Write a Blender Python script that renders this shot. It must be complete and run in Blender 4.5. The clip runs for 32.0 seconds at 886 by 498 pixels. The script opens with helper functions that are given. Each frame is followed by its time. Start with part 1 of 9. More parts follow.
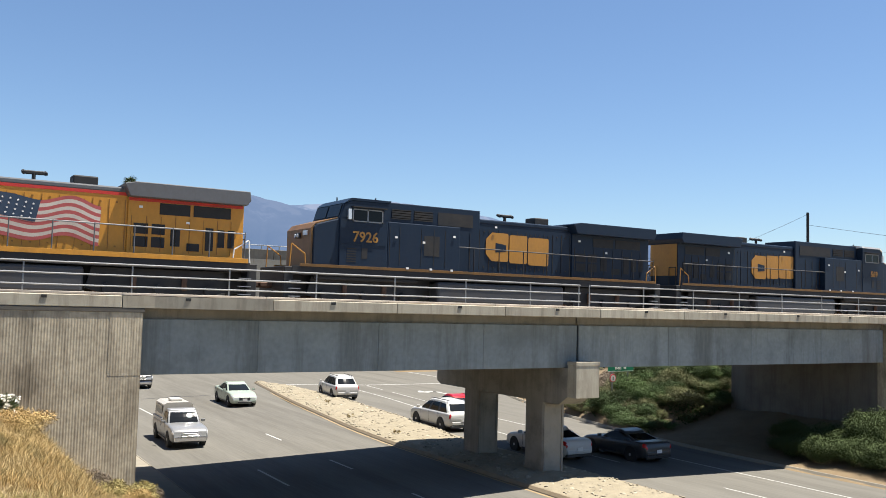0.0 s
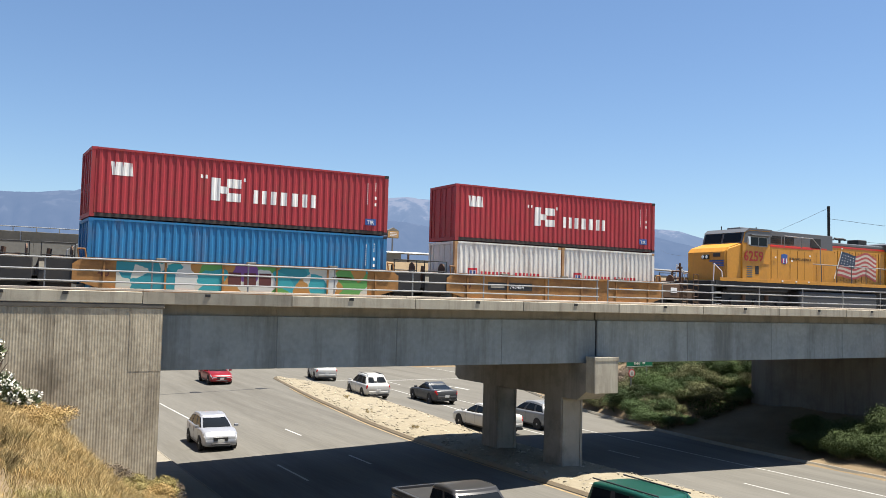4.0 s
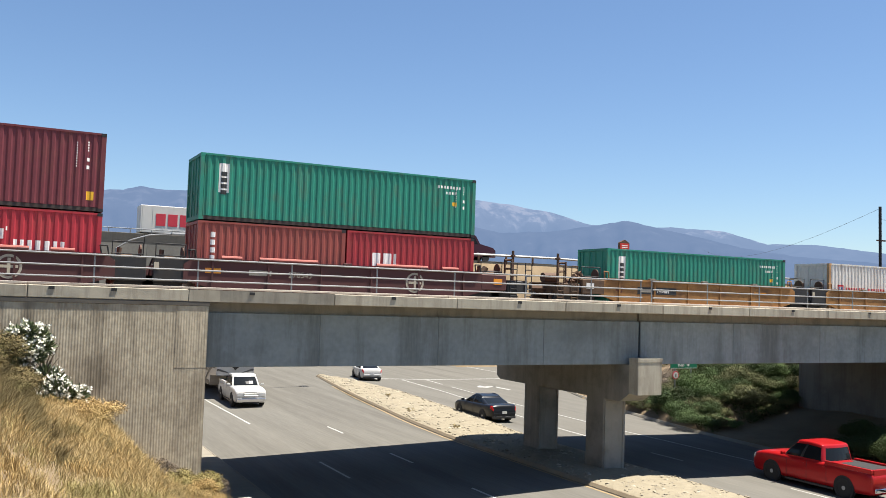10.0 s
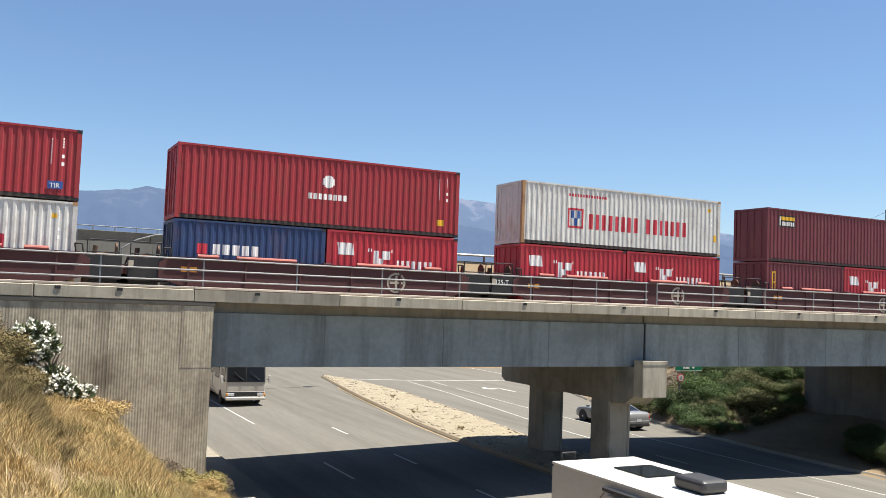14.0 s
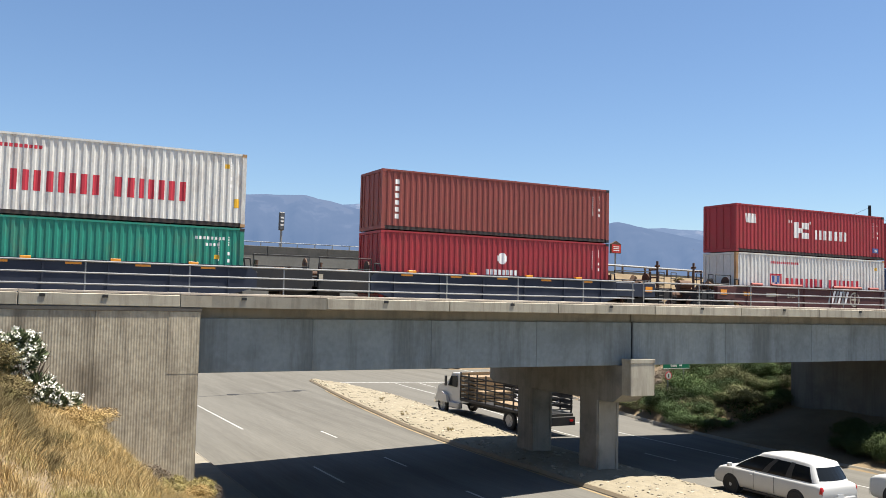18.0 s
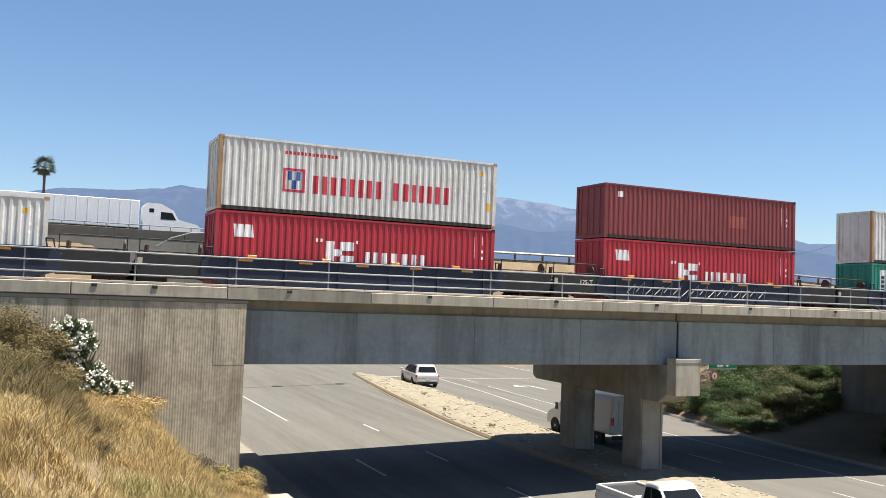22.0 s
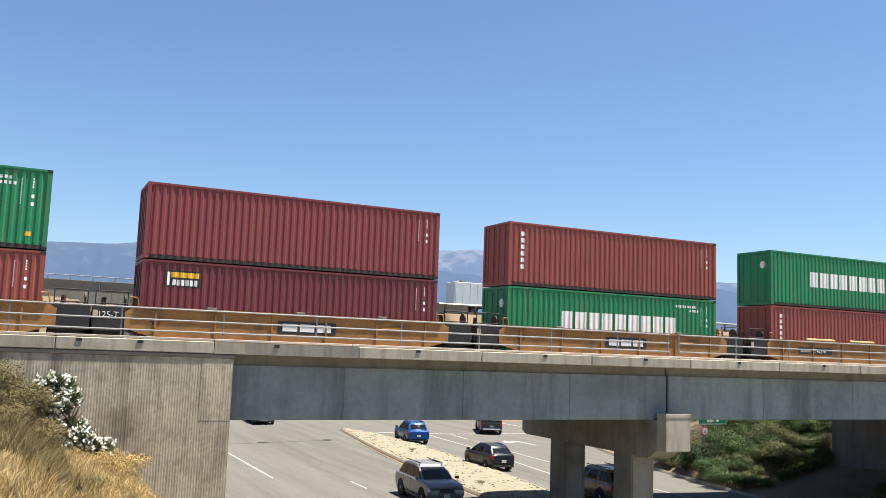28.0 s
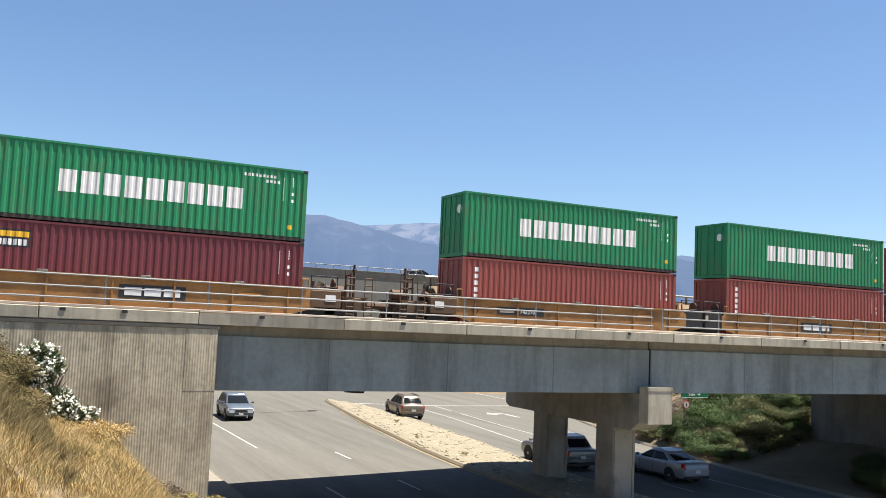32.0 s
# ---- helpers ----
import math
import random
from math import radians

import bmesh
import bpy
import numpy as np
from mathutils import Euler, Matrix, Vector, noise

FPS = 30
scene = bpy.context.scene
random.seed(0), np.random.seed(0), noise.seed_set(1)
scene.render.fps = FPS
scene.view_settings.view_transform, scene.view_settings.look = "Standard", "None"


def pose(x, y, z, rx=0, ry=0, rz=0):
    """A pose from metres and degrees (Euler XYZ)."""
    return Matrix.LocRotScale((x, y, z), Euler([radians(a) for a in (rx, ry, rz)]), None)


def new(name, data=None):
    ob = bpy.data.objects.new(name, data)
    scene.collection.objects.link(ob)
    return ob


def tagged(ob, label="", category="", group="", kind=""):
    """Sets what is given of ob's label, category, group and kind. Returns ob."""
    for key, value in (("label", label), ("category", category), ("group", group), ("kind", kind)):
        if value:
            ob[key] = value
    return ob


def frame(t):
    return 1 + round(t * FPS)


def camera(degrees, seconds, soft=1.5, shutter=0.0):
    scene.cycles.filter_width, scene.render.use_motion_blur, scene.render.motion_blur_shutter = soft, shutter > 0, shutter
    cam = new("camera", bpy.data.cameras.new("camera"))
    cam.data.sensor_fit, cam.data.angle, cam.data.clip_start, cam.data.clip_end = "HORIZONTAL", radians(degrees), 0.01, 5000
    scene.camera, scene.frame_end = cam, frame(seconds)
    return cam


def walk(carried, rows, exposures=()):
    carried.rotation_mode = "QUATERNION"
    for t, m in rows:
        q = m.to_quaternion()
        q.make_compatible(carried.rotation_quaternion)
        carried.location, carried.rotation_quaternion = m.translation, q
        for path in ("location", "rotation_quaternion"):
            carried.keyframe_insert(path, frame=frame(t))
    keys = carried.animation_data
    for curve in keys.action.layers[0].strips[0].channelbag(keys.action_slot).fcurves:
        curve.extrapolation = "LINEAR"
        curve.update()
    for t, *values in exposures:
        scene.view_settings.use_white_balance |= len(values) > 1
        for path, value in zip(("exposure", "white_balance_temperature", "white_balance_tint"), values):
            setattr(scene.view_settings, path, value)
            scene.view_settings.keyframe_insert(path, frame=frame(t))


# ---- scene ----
EYE = (0.0, 0.0, 7.0)          # on the embankment, seven metres over the crown of the road


def view(yaw, pitch, roll):
    """A hand-held camera that turns on one spot."""
    return Matrix.Translation(EYE) @ Matrix.Rotation(radians(yaw), 4, "Z") @ Matrix.Rotation(radians(90 + pitch), 4, "X") @ Matrix.Rotation(radians(roll), 4, "Z")


LOOKS = [
    (0, -31.10, 3.62, 1.62),
    (0.5, -31.44, 3.35, 1.77),
    (1, -31.71, 3.07, 1.34),
    (1.5, -31.43, 3.00, 1.22),
    (2, -31.04, 3.16, 1.24),
    (2.5, -30.86, 3.08, 1.47),
    (3, -30.69, 2.95, 1.64),
    (3.5, -30.27, 3.24, 1.69),
    (4, -29.95, 3.29, 1.46),
    (4.5, -29.84, 3.26, 1.26),
    (6.5, -28.54, 2.95, 1.64),
    (7, -29.23, 2.70, 1.68),
    (7.5, -30.22, 2.76, 1.48),
    (8, -29.72, 3.16, 1.11),
    (8.5, -28.78, 3.23, 1.23),
    (9, -28.46, 3.55, 1.19),
    (9.5, -28.11, 3.50, 1.37),
    (10, -27.20, 3.18, 1.88),
    (10.5, -26.87, 3.17, 1.97),
    (11, -27.11, 3.31, 2.10),
    (11.5, -27.18, 3.34, 2.30),
    (12, -27.08, 3.02, 2.48),
    (12.5, -26.73, 2.99, 2.23),
    (13, -26.53, 3.27, 2.20),
    (13.5, -26.55, 3.06, 2.18),
    (15.5, -28.48, 4.35, 2.34),
    (16, -28.78, 3.88, 2.23),
    (16.5, -29.27, 3.31, 2.00),
    (17, -29.08, 2.98, 2.03),
    (17.5, -28.47, 3.16, 1.55),
    (18, -27.72, 3.39, 1.27),
    (18.5, -27.22, 3.43, 1.38),
    (19, -26.68, 3.45, 1.57),
    (19.5, -26.20, 3.52, 1.69),
    (20, -26.03, 3.42, 1.47),
    (20.5, -25.92, 3.33, 1.73),
    (21, -25.54, 3.32, 2.09),
    (21.5, -25.04, 3.20, 2.36),
    (22, -24.84, 3.02, 2.14),
    (22.5, -25.37, 2.98, 1.71),
    (23, -25.71, 2.76, 1.57),
    (23.5, -25.79, 2.70, 1.59),
    (24, -25.85, 2.66, 1.80),
    (24.5, -25.66, 2.54, 1.95),
    (25, -25.64, 2.54, 1.89),
    (25.5, -25.54, 2.58, 1.83),
    (27.5, -25.78, 5.65, 1.78),
    (28, -25.46, 6.57, 2.11),
    (28.5, -24.99, 6.61, 2.31),
    (29, -24.89, 6.52, 2.29),
    (29.5, -25.28, 6.27, 2.54),
    (30, -25.99, 5.90, 2.42),
    (30.5, -26.55, 5.54, 2.09),
    (31, -26.66, 5.48, 2.46),
    (31.5, -26.49, 5.21, 2.84),
    (32, -26.46, 4.83, 2.57),
]
cam = camera(53.57, 32.0, soft=0.65)
walk(cam, [(t, view(a, b, c)) for t, a, b, c in LOOKS], exposures=[(0, 1.32), (25.5, 1.32), (27.5, 1.42), (30.0, 1.42), (32.0, 1.41)])

# ---- light ----
SUN = Vector((0.30, -0.115, 1.0)).normalized()
world = bpy.data.worlds.new("world")
scene.world = world
world.use_nodes = True
sky = world.node_tree.nodes.new("ShaderNodeTexSky")
sky.sky_type, sky.sun_disc = "NISHITA", False
sky.sun_elevation, sky.sun_rotation = math.asin(SUN.z), math.atan2(SUN.x, SUN.y)
sky.air_density, sky.dust_density, sky.ozone_density = 1.0, 0.25, 6.0
back = world.node_tree.nodes["Background"]
back.inputs["Strength"].default_value = 0.0573
world.node_tree.links.new(sky.outputs[0], back.inputs[0])
sun = new("sun", bpy.data.lights.new("sun", "SUN"))
sun.data.energy, sun.data.angle, sun.data.color = 5.0, radians(0.53), (1.0, 0.94, 0.84)
sun.matrix_world = SUN.to_track_quat("Z", "Y").to_matrix().to_4x4()
scene.view_settings.exposure = 1.32

# ---- materials ----
MATS = {}


def mat(name, color, rough=0.6, metal=0.0, vary=0.12, scale=6.0, bump=0.0, fine=60.0, dirt=None, dirt_amount=0.0, dirt_scale=1.2, random_tone=0.0, coat=0.0, stretch=(1, 1, 1), drip=None, drip_amount=0.6, drip_scale=1.6):
    """A surface with variation at two scales: broad patches (scale) and fine grain, stains of colour dirt, and relief."""
    if name in MATS:
        return MATS[name]
    m = bpy.data.materials.new(name)
    m.use_nodes = True
    nt = m.node_tree
    n, link = nt.nodes, nt.links.new
    bsdf = n["Principled BSDF"]
    tc = n.new("ShaderNodeTexCoord")
    mp = n.new("ShaderNodeMapping")
    mp.inputs["Scale"].default_value = stretch
    link(tc.outputs["Object"], mp.inputs[0])
    a = n.new("ShaderNodeTexNoise")
    a.inputs["Scale"].default_value, a.inputs["Detail"].default_value = scale, 5
    b = n.new("ShaderNodeTexNoise")
    b.inputs["Scale"].default_value, b.inputs["Detail"].default_value = fine, 3
    link(mp.outputs[0], a.inputs[0])
    link(mp.outputs[0], b.inputs[0])
    add = n.new("ShaderNodeMath")
    add.operation = "ADD"
    link(a.outputs[0], add.inputs[0])
    link(b.outputs[0], add.inputs[1])
    rng = n.new("ShaderNodeMapRange")
    rng.inputs[1].default_value, rng.inputs[2].default_value = 0.6, 1.4
    rng.inputs[3].default_value, rng.inputs[4].default_value = 1 - vary, 1 + vary
    link(add.outputs[0], rng.inputs[0])
    last = rng.outputs[0]
    if random_tone:
        info = n.new("ShaderNodeObjectInfo")
        rr = n.new("ShaderNodeMapRange")
        rr.inputs[3].default_value, rr.inputs[4].default_value = 1 - random_tone, 1 + random_tone
        link(info.outputs["Random"], rr.inputs[0])
        mul = n.new("ShaderNodeMath")
        mul.operation = "MULTIPLY"
        link(last, mul.inputs[0])
        link(rr.outputs[0], mul.inputs[1])
        last = mul.outputs[0]
    mix = n.new("ShaderNodeVectorMath")
    mix.operation = "SCALE"
    mix.inputs[0].default_value = color
    link(last, mix.inputs["Scale"])
    out = mix.outputs[0]
    if dirt:
        d = n.new("ShaderNodeTexNoise")
        d.inputs["Scale"].default_value, d.inputs["Detail"].default_value, d.inputs["Roughness"].default_value = dirt_scale, 8, 0.65
        link(mp.outputs[0], d.inputs[0])
        dr = n.new("ShaderNodeMapRange")
        dr.inputs[1].default_value, dr.inputs[2].default_value = 0.5, 0.72
        dr.inputs[3].default_value, dr.inputs[4].default_value = 0.0, dirt_amount
        link(d.outputs[0], dr.inputs[0])
        mx = n.new("ShaderNodeMix")
        mx.data_type = "RGBA"
        link(dr.outputs[0], mx.inputs[0])
        link(out, mx.inputs[6])
        mx.inputs[7].default_value = (*dirt, 1)
        out = mx.outputs[2]
    if drip:
        dm = n.new("ShaderNodeMapping")
        dm.inputs["Scale"].default_value = (drip_scale, drip_scale, drip_scale * 0.09)
        dn, dq = n.new("ShaderNodeTexNoise"), n.new("ShaderNodeMapRange")
        dn.inputs["Scale"].default_value, dn.inputs["Detail"].default_value, dn.inputs["Roughness"].default_value = 1.0, 7, 0.7
        dq.inputs[1].default_value, dq.inputs[2].default_value, dq.inputs[3].default_value, dq.inputs[4].default_value = 0.48, 0.70, 0.0, drip_amount
        link(tc.outputs["Object"], dm.inputs[0])
        link(dm.outputs[0], dn.inputs[0])
        link(dn.outputs[0], dq.inputs[0])
        dx = n.new("ShaderNodeMix")
        dx.data_type = "RGBA"
        link(dq.outputs[0], dx.inputs[0])
        link(out, dx.inputs[6])
        dx.inputs[7].default_value = (*drip, 1)
        out = dx.outputs[2]
    link(out, bsdf.inputs["Base Color"])
    bsdf.inputs["Roughness"].default_value, bsdf.inputs["Metallic"].default_value = rough, metal
    bsdf.inputs["Coat Weight"].default_value, bsdf.inputs["Coat Roughness"].default_value = coat, 0.08
    if bump:
        bp = n.new("ShaderNodeBump")
        bp.inputs["Strength"].default_value, bp.inputs["Distance"].default_value = 1.0, bump
        link(add.outputs[0], bp.inputs["Height"])
        link(bp.outputs[0], bsdf.inputs["Normal"])
    MATS[name] = m
    return m


# Concrete tone carries the under-bridge shade in its colour; freeway parts share it.
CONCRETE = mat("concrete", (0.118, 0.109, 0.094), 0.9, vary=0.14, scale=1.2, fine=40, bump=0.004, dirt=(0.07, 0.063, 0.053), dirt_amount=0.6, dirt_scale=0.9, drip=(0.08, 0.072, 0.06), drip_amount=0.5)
RIBBED = mat("ribbed_concrete", (0.43, 0.373, 0.276), 0.92, vary=0.30, scale=0.7, fine=9, bump=0.002, dirt=(0.17, 0.142, 0.105), dirt_amount=0.85, dirt_scale=0.55, stretch=(1, 1, 0.8), drip=(0.16, 0.135, 0.10), drip_amount=0.85, drip_scale=2.4)
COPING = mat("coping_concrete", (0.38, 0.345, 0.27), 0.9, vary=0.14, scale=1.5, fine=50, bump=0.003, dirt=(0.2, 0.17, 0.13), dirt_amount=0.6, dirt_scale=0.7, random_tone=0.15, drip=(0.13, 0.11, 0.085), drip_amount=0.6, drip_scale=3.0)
STEEL_GREY = mat("grey_painted_steel", (0.215, 0.25, 0.26), 0.5, 0.0, vary=0.20, scale=0.9, fine=6, bump=0.001, dirt=(0.13, 0.152, 0.158), dirt_amount=0.9, dirt_scale=0.7, random_tone=0.08, stretch=(1, 1, 0.9), drip=(0.068, 0.076, 0.074), drip_amount=0.8, drip_scale=0.9)
RAILING = mat("galvanised_steel", (0.25, 0.255, 0.26), 0.5, 0.5, vary=0.12)
ASPHALT = mat("worn_asphalt", (0.124, 0.118, 0.104), 0.92, vary=0.17, scale=1.1, fine=14, bump=0.002, dirt=(0.066, 0.061, 0.053), dirt_amount=0.55, dirt_scale=0.5, stretch=(1, 0.05, 1))
PAVING = mat("pale_kerb_concrete", (0.215, 0.196, 0.160), 0.9, vary=0.1, scale=2, fine=30, bump=0.002, dirt=(0.3, 0.25, 0.18), dirt_amount=0.5)
LINE_WHITE = mat("road_paint_white", (0.33, 0.33, 0.31), 0.8, vary=0.12, scale=3, dirt=(0.2, 0.19, 0.175), dirt_amount=0.7, dirt_scale=2)
LINE_YELLOW = mat("road_paint_yellow", (0.24, 0.17, 0.08), 0.85, vary=0.2, scale=3, dirt=(0.13, 0.115, 0.09), dirt_amount=0.9, dirt_scale=1.5)
DIRT = mat("dry_dirt", (0.17, 0.128, 0.08), 0.95, vary=0.22, scale=0.6, fine=14, bump=0.02, dirt=(0.125, 0.09, 0.055), dirt_amount=0.7, dirt_scale=0.4)
COBBLE = mat("median_stone", (0.235, 0.205, 0.148), 0.9, vary=0.16, scale=3, fine=40, bump=0.01, dirt=(0.2, 0.17, 0.12), dirt_amount=0.6)
BALLAST = mat("ballast", (0.22, 0.2, 0.18), 0.95, vary=0.3, scale=8, fine=50, bump=0.02)
RAIL_STEEL = mat("rail_steel", (0.2, 0.13, 0.1), 0.5, 0.7)
DARK = mat("grimy_black_steel", (0.022, 0.022, 0.023), 0.65, 0.2, vary=0.3, scale=3, dirt=(0.05, 0.04, 0.03), dirt_amount=0.45)
RUST = mat("rusty_brown_steel", (0.10, 0.055, 0.035), 0.8, 0.1, vary=0.3, scale=4, dirt=(0.03, 0.025, 0.02), dirt_amount=0.6)
RUBBER = mat("tyre_rubber", (0.02, 0.02, 0.02), 0.85, vary=0.2)
ALLOY = mat("alloy_wheel", (0.36, 0.365, 0.375), 0.45, 0.3, vary=0.1)
GLASS = mat("dark_glass", (0.010, 0.012, 0.014), 0.06, 0.0, vary=0.02)
GLASS.node_tree.nodes["Principled BSDF"].inputs["Specular IOR Level"].default_value = 0.17
CHROME = mat("chrome", (0.7, 0.7, 0.72), 0.15, 1.0, vary=0.05)
LAMP = mat("headlamp_glass", (0.62, 0.64, 0.66), 0.12, 0.3, vary=0.05)
TAIL = mat("red_tail_lamp", (0.42, 0.012, 0.012), 0.2, vary=0.05)
AMBER = mat("amber_lamp", (0.8, 0.3, 0.03), 0.25, vary=0.05)
BLACK_TRIM = mat("black_plastic", (0.025, 0.025, 0.026), 0.5, vary=0.1)
PLATE = mat("plate_white", (0.6, 0.6, 0.58), 0.5, vary=0.05)
for dull in (ASPHALT, DIRT, COBBLE, CONCRETE, PAVING, BALLAST, RIBBED):
    dull.node_tree.nodes["Principled BSDF"].inputs["Specular IOR Level"].default_value = 0.12
WHITE_INK = mat("white_marking", (0.78, 0.77, 0.74), 0.6, vary=0.08, dirt=(0.5, 0.45, 0.4), dirt_amount=0.3)

# ---- building tools ----
MESHES = {}


def mesh_of(bm, name, smooth=False):
    me = bpy.data.meshes.new(name)
    bmesh.ops.recalc_face_normals(bm, faces=bm.faces)
    bm.to_mesh(me)
    bm.free()
    if smooth:
        me.polygons.foreach_set("use_smooth", [True] * len(me.polygons))
    me.materials.append(None)
    return me


def part(name, bm, material, parent=None, label="", at=None, smooth=False):
    """Links a bmesh (or a ready mesh) as one mesh object under a thing or a part."""
    me = bm if isinstance(bm, bpy.types.Mesh) else mesh_of(bm, name, smooth)
    ob = new(name, me)
    ob.material_slots[0].link = "OBJECT"
    ob.material_slots[0].material = material
    if parent is not None:
        ob.parent = parent
    if at is not None:
        ob.matrix_basis = at if isinstance(at, Matrix) else Matrix.Translation(at)
    if label:
        ob["label"] = label
    return ob


def thing(name, label, category, group="", kind="", at=None):
    ob = tagged(new(name), label, category, group, kind)
    ob.empty_display_size = 0.3
    if at is not None:
        ob.matrix_basis = at if isinstance(at, Matrix) else Matrix.Translation(at)
    return ob


def cached(key, make):
    """Mesh data shared by alike pieces."""
    if key not in MESHES:
        MESHES[key] = mesh_of(make(), str(key[0]))
    return MESHES[key]


def box(bm, x0, y0, z0, x1, y1, z1, taper=0.0):
    v = [bm.verts.new(c) for c in ((x0, y0, z0), (x1, y0, z0), (x1, y1, z0), (x0, y1, z0),
                                   (x0 + taper, y0 + taper, z1), (x1 - taper, y0 + taper, z1), (x1 - taper, y1 - taper, z1), (x0 + taper, y1 - taper, z1))]
    for f in ((0, 3, 2, 1), (4, 5, 6, 7), (0, 1, 5, 4), (1, 2, 6, 5), (2, 3, 7, 6), (3, 0, 4, 7)):
        bm.faces.new([v[i] for i in f])
    return v


def block(x0, y0, z0, x1, y1, z1, bevel=0.0, segments=2):
    bm = bmesh.new()
    box(bm, x0, y0, z0, x1, y1, z1)
    if bevel:
        bmesh.ops.bevel(bm, geom=bm.edges[:], offset=bevel, segments=segments, profile=0.5, affect="EDGES")
    return bm


def tube(bm, a, b, r, n=8, r2=None):
    a, b = Vector(a), Vector(b)
    m = Matrix.Translation((a + b) / 2) @ (b - a).to_track_quat("Z", "Y").to_matrix().to_4x4()
    bmesh.ops.create_cone(bm, cap_ends=True, segments=n, radius1=r, radius2=r if r2 is None else r2, depth=(b - a).length, matrix=m)


def tubes(segments, r, n=6):
    bm = bmesh.new()
    for a, b in segments:
        tube(bm, a, b, r, n)
    return bm


def prism(bm, pts, axis, a, b):
    """A polygon drawn in the two other axes (in order), pushed along axis from a to b."""
    def at(p, s):
        return {"x": (s, p[0], p[1]), "y": (p[0], s, p[1]), "z": (p[0], p[1], s)}[axis]
    lo, hi = [bm.verts.new(at(p, a)) for p in pts], [bm.verts.new(at(p, b)) for p in pts]
    bm.faces.new(lo)
    bm.faces.new(hi[::-1])
    for i in range(len(pts)):
        j = (i + 1) % len(pts)
        bm.faces.new((lo[i], hi[i], hi[j], lo[j]))


def prism_bm(pts, axis, a, b):
    bm = bmesh.new()
    prism(bm, pts, axis, a, b)
    return bm


def loft(bm, rings, caps=True):
    rows = [[bm.verts.new(p) for p in r] for r in rings]
    k = len(rows[0])
    for r, s in zip(rows, rows[1:]):
        for i in range(k):
            bm.faces.new((r[i], r[(i + 1) % k], s[(i + 1) % k], s[i]))
    if caps:
        bm.faces.new(rows[0][::-1])
        bm.faces.new(rows[-1])


def writing(text, size, depth=0.004, bold=0.0):
    """Letters of the built-in font as a mesh, standing in the xz plane and read from -y."""
    key = ("writing", text, size, bold)
    if key not in MESHES:
        cu = bpy.data.curves.new("writing", "FONT")
        cu.body, cu.size, cu.extrude, cu.offset, cu.resolution_u = text, size, depth, bold, 2
        ob = new("writing", cu)
        me = bpy.data.meshes.new_from_object(ob)
        bpy.data.objects.remove(ob)
        bpy.data.curves.remove(cu)
        me.transform(Matrix.Rotation(radians(90), 4, "X"))
        me.materials.clear()
        me.materials.append(None)
        MESHES[key] = me
    return MESHES[key]

# ---- the ground, the road and the bridge ----
CROWN = 22.5


def road_z(x):
    return -0.028 * min(abs(x - CROWN), 13.5)


def lerp_table(table, v):
    if v <= table[0][0]:
        return table[0][1]
    for (a, p), (b, q) in zip(table, table[1:]):
        if v <= b:
            return p + (q - p) * (v - a) / (b - a)
    return table[-1][1]


HILL = [(-14, 6.3), (-3, 5.45), (0.0, 5.1), (0.9, 4.2), (2.5, 3.55), (3.7, 2.5), (4.3, 1.9), (5.3, 1.42), (6.4, 0.85), (6.8, 0.2), (7.0, -0.45)]


def kerb_right(y):
    return 36.2 + (0.006 * (min(y, 90) - 27) ** 2 if y > 27 else 0.0)


def median_left(y):
    return lerp_table([(-600, 20.9), (39, 20.9), (45, 21.3), (50, 21.9), (56, 22.6), (62.5, 23.6), (72, 25.2)], y)


def median_right(y):
    return lerp_table([(-600, 25.1), (39, 25.2), (46, 26.3), (60, 27.6), (68, 27.2), (72, 25.6)], y)


def smooth(a, b, v):
    t = min(max((v - a) / (b - a), 0), 1)
    return t * t * (3 - 2 * t)


def ground_z(x, y):
    wob = 0.12 * noise.noise((x * 0.5, y * 0.5, 0)) + 0.05 * noise.noise((x * 2, y * 2, 4))
    floor = -0.5
    if x < 8.8:                                   # the bank beside the inbound lanes
        z = lerp_table(HILL, x)
        if y > 27.9:
            z = 6.3 if y < 38.3 else 6.3 - 3.0 * smooth(38.3, 46, y)
            if x > 5.0:
                z = floor
        if x < 6.9:
            z += wob * 1.6
    elif x < kerb_right(y) + 0.3:
        z = floor
    else:                                         # the bank beside the outbound lanes
        d = x - kerb_right(y) - 0.3
        if y > 38.4:
            foot = -0.25 + 0.05 * d + 0.19 * max(0.0, min(d, 8.5) - 2.5)
            z = foot + (-0.15 + min(d * 0.42, 6.2) - foot) * smooth(38.5, 40.6, y) + wob * (1 + smooth(38.5, 40.6, y))
        elif y > 27.6:
            z = -0.25 + 0.05 * d + 0.19 * max(0.0, d - 2.5) + wob if x < 46.4 else 6.3
        else:
            z = -0.2 + min(d * 0.12, 2) + wob
            if x > 46:
                z += (6.3 - z) * smooth(16, 27.6, y)
    if y > 38.3 and (x < 4 or x > 43):            # the strip between the railway and the freeway
        z = z + (5.0 - z) * smooth(48, 62, y) * (1 if x < 43 else smooth(56, 66, x))
    if 70 < y < 135 and (x < 6 or x > 45.5):    # the freeway's fill
        top = lerp_table([(-900, 11.6), (45, 11.75), (65, 11.85), (100, 11.2), (160, 9.0), (900, 7.0)], x)
        z = z + (top - 0.35 - z) * smooth(84, 95, y) * (1 - smooth(113, 132, y))
    if y > 132:
        z = 4.0
    return z


def steps(*spans):
    out = []
    for a, b, s in spans:
        k = max(1, round((b - a) / s))
        out += [a + (b - a) * i / k for i in range(k)]
    return out + [spans[-1][1]]


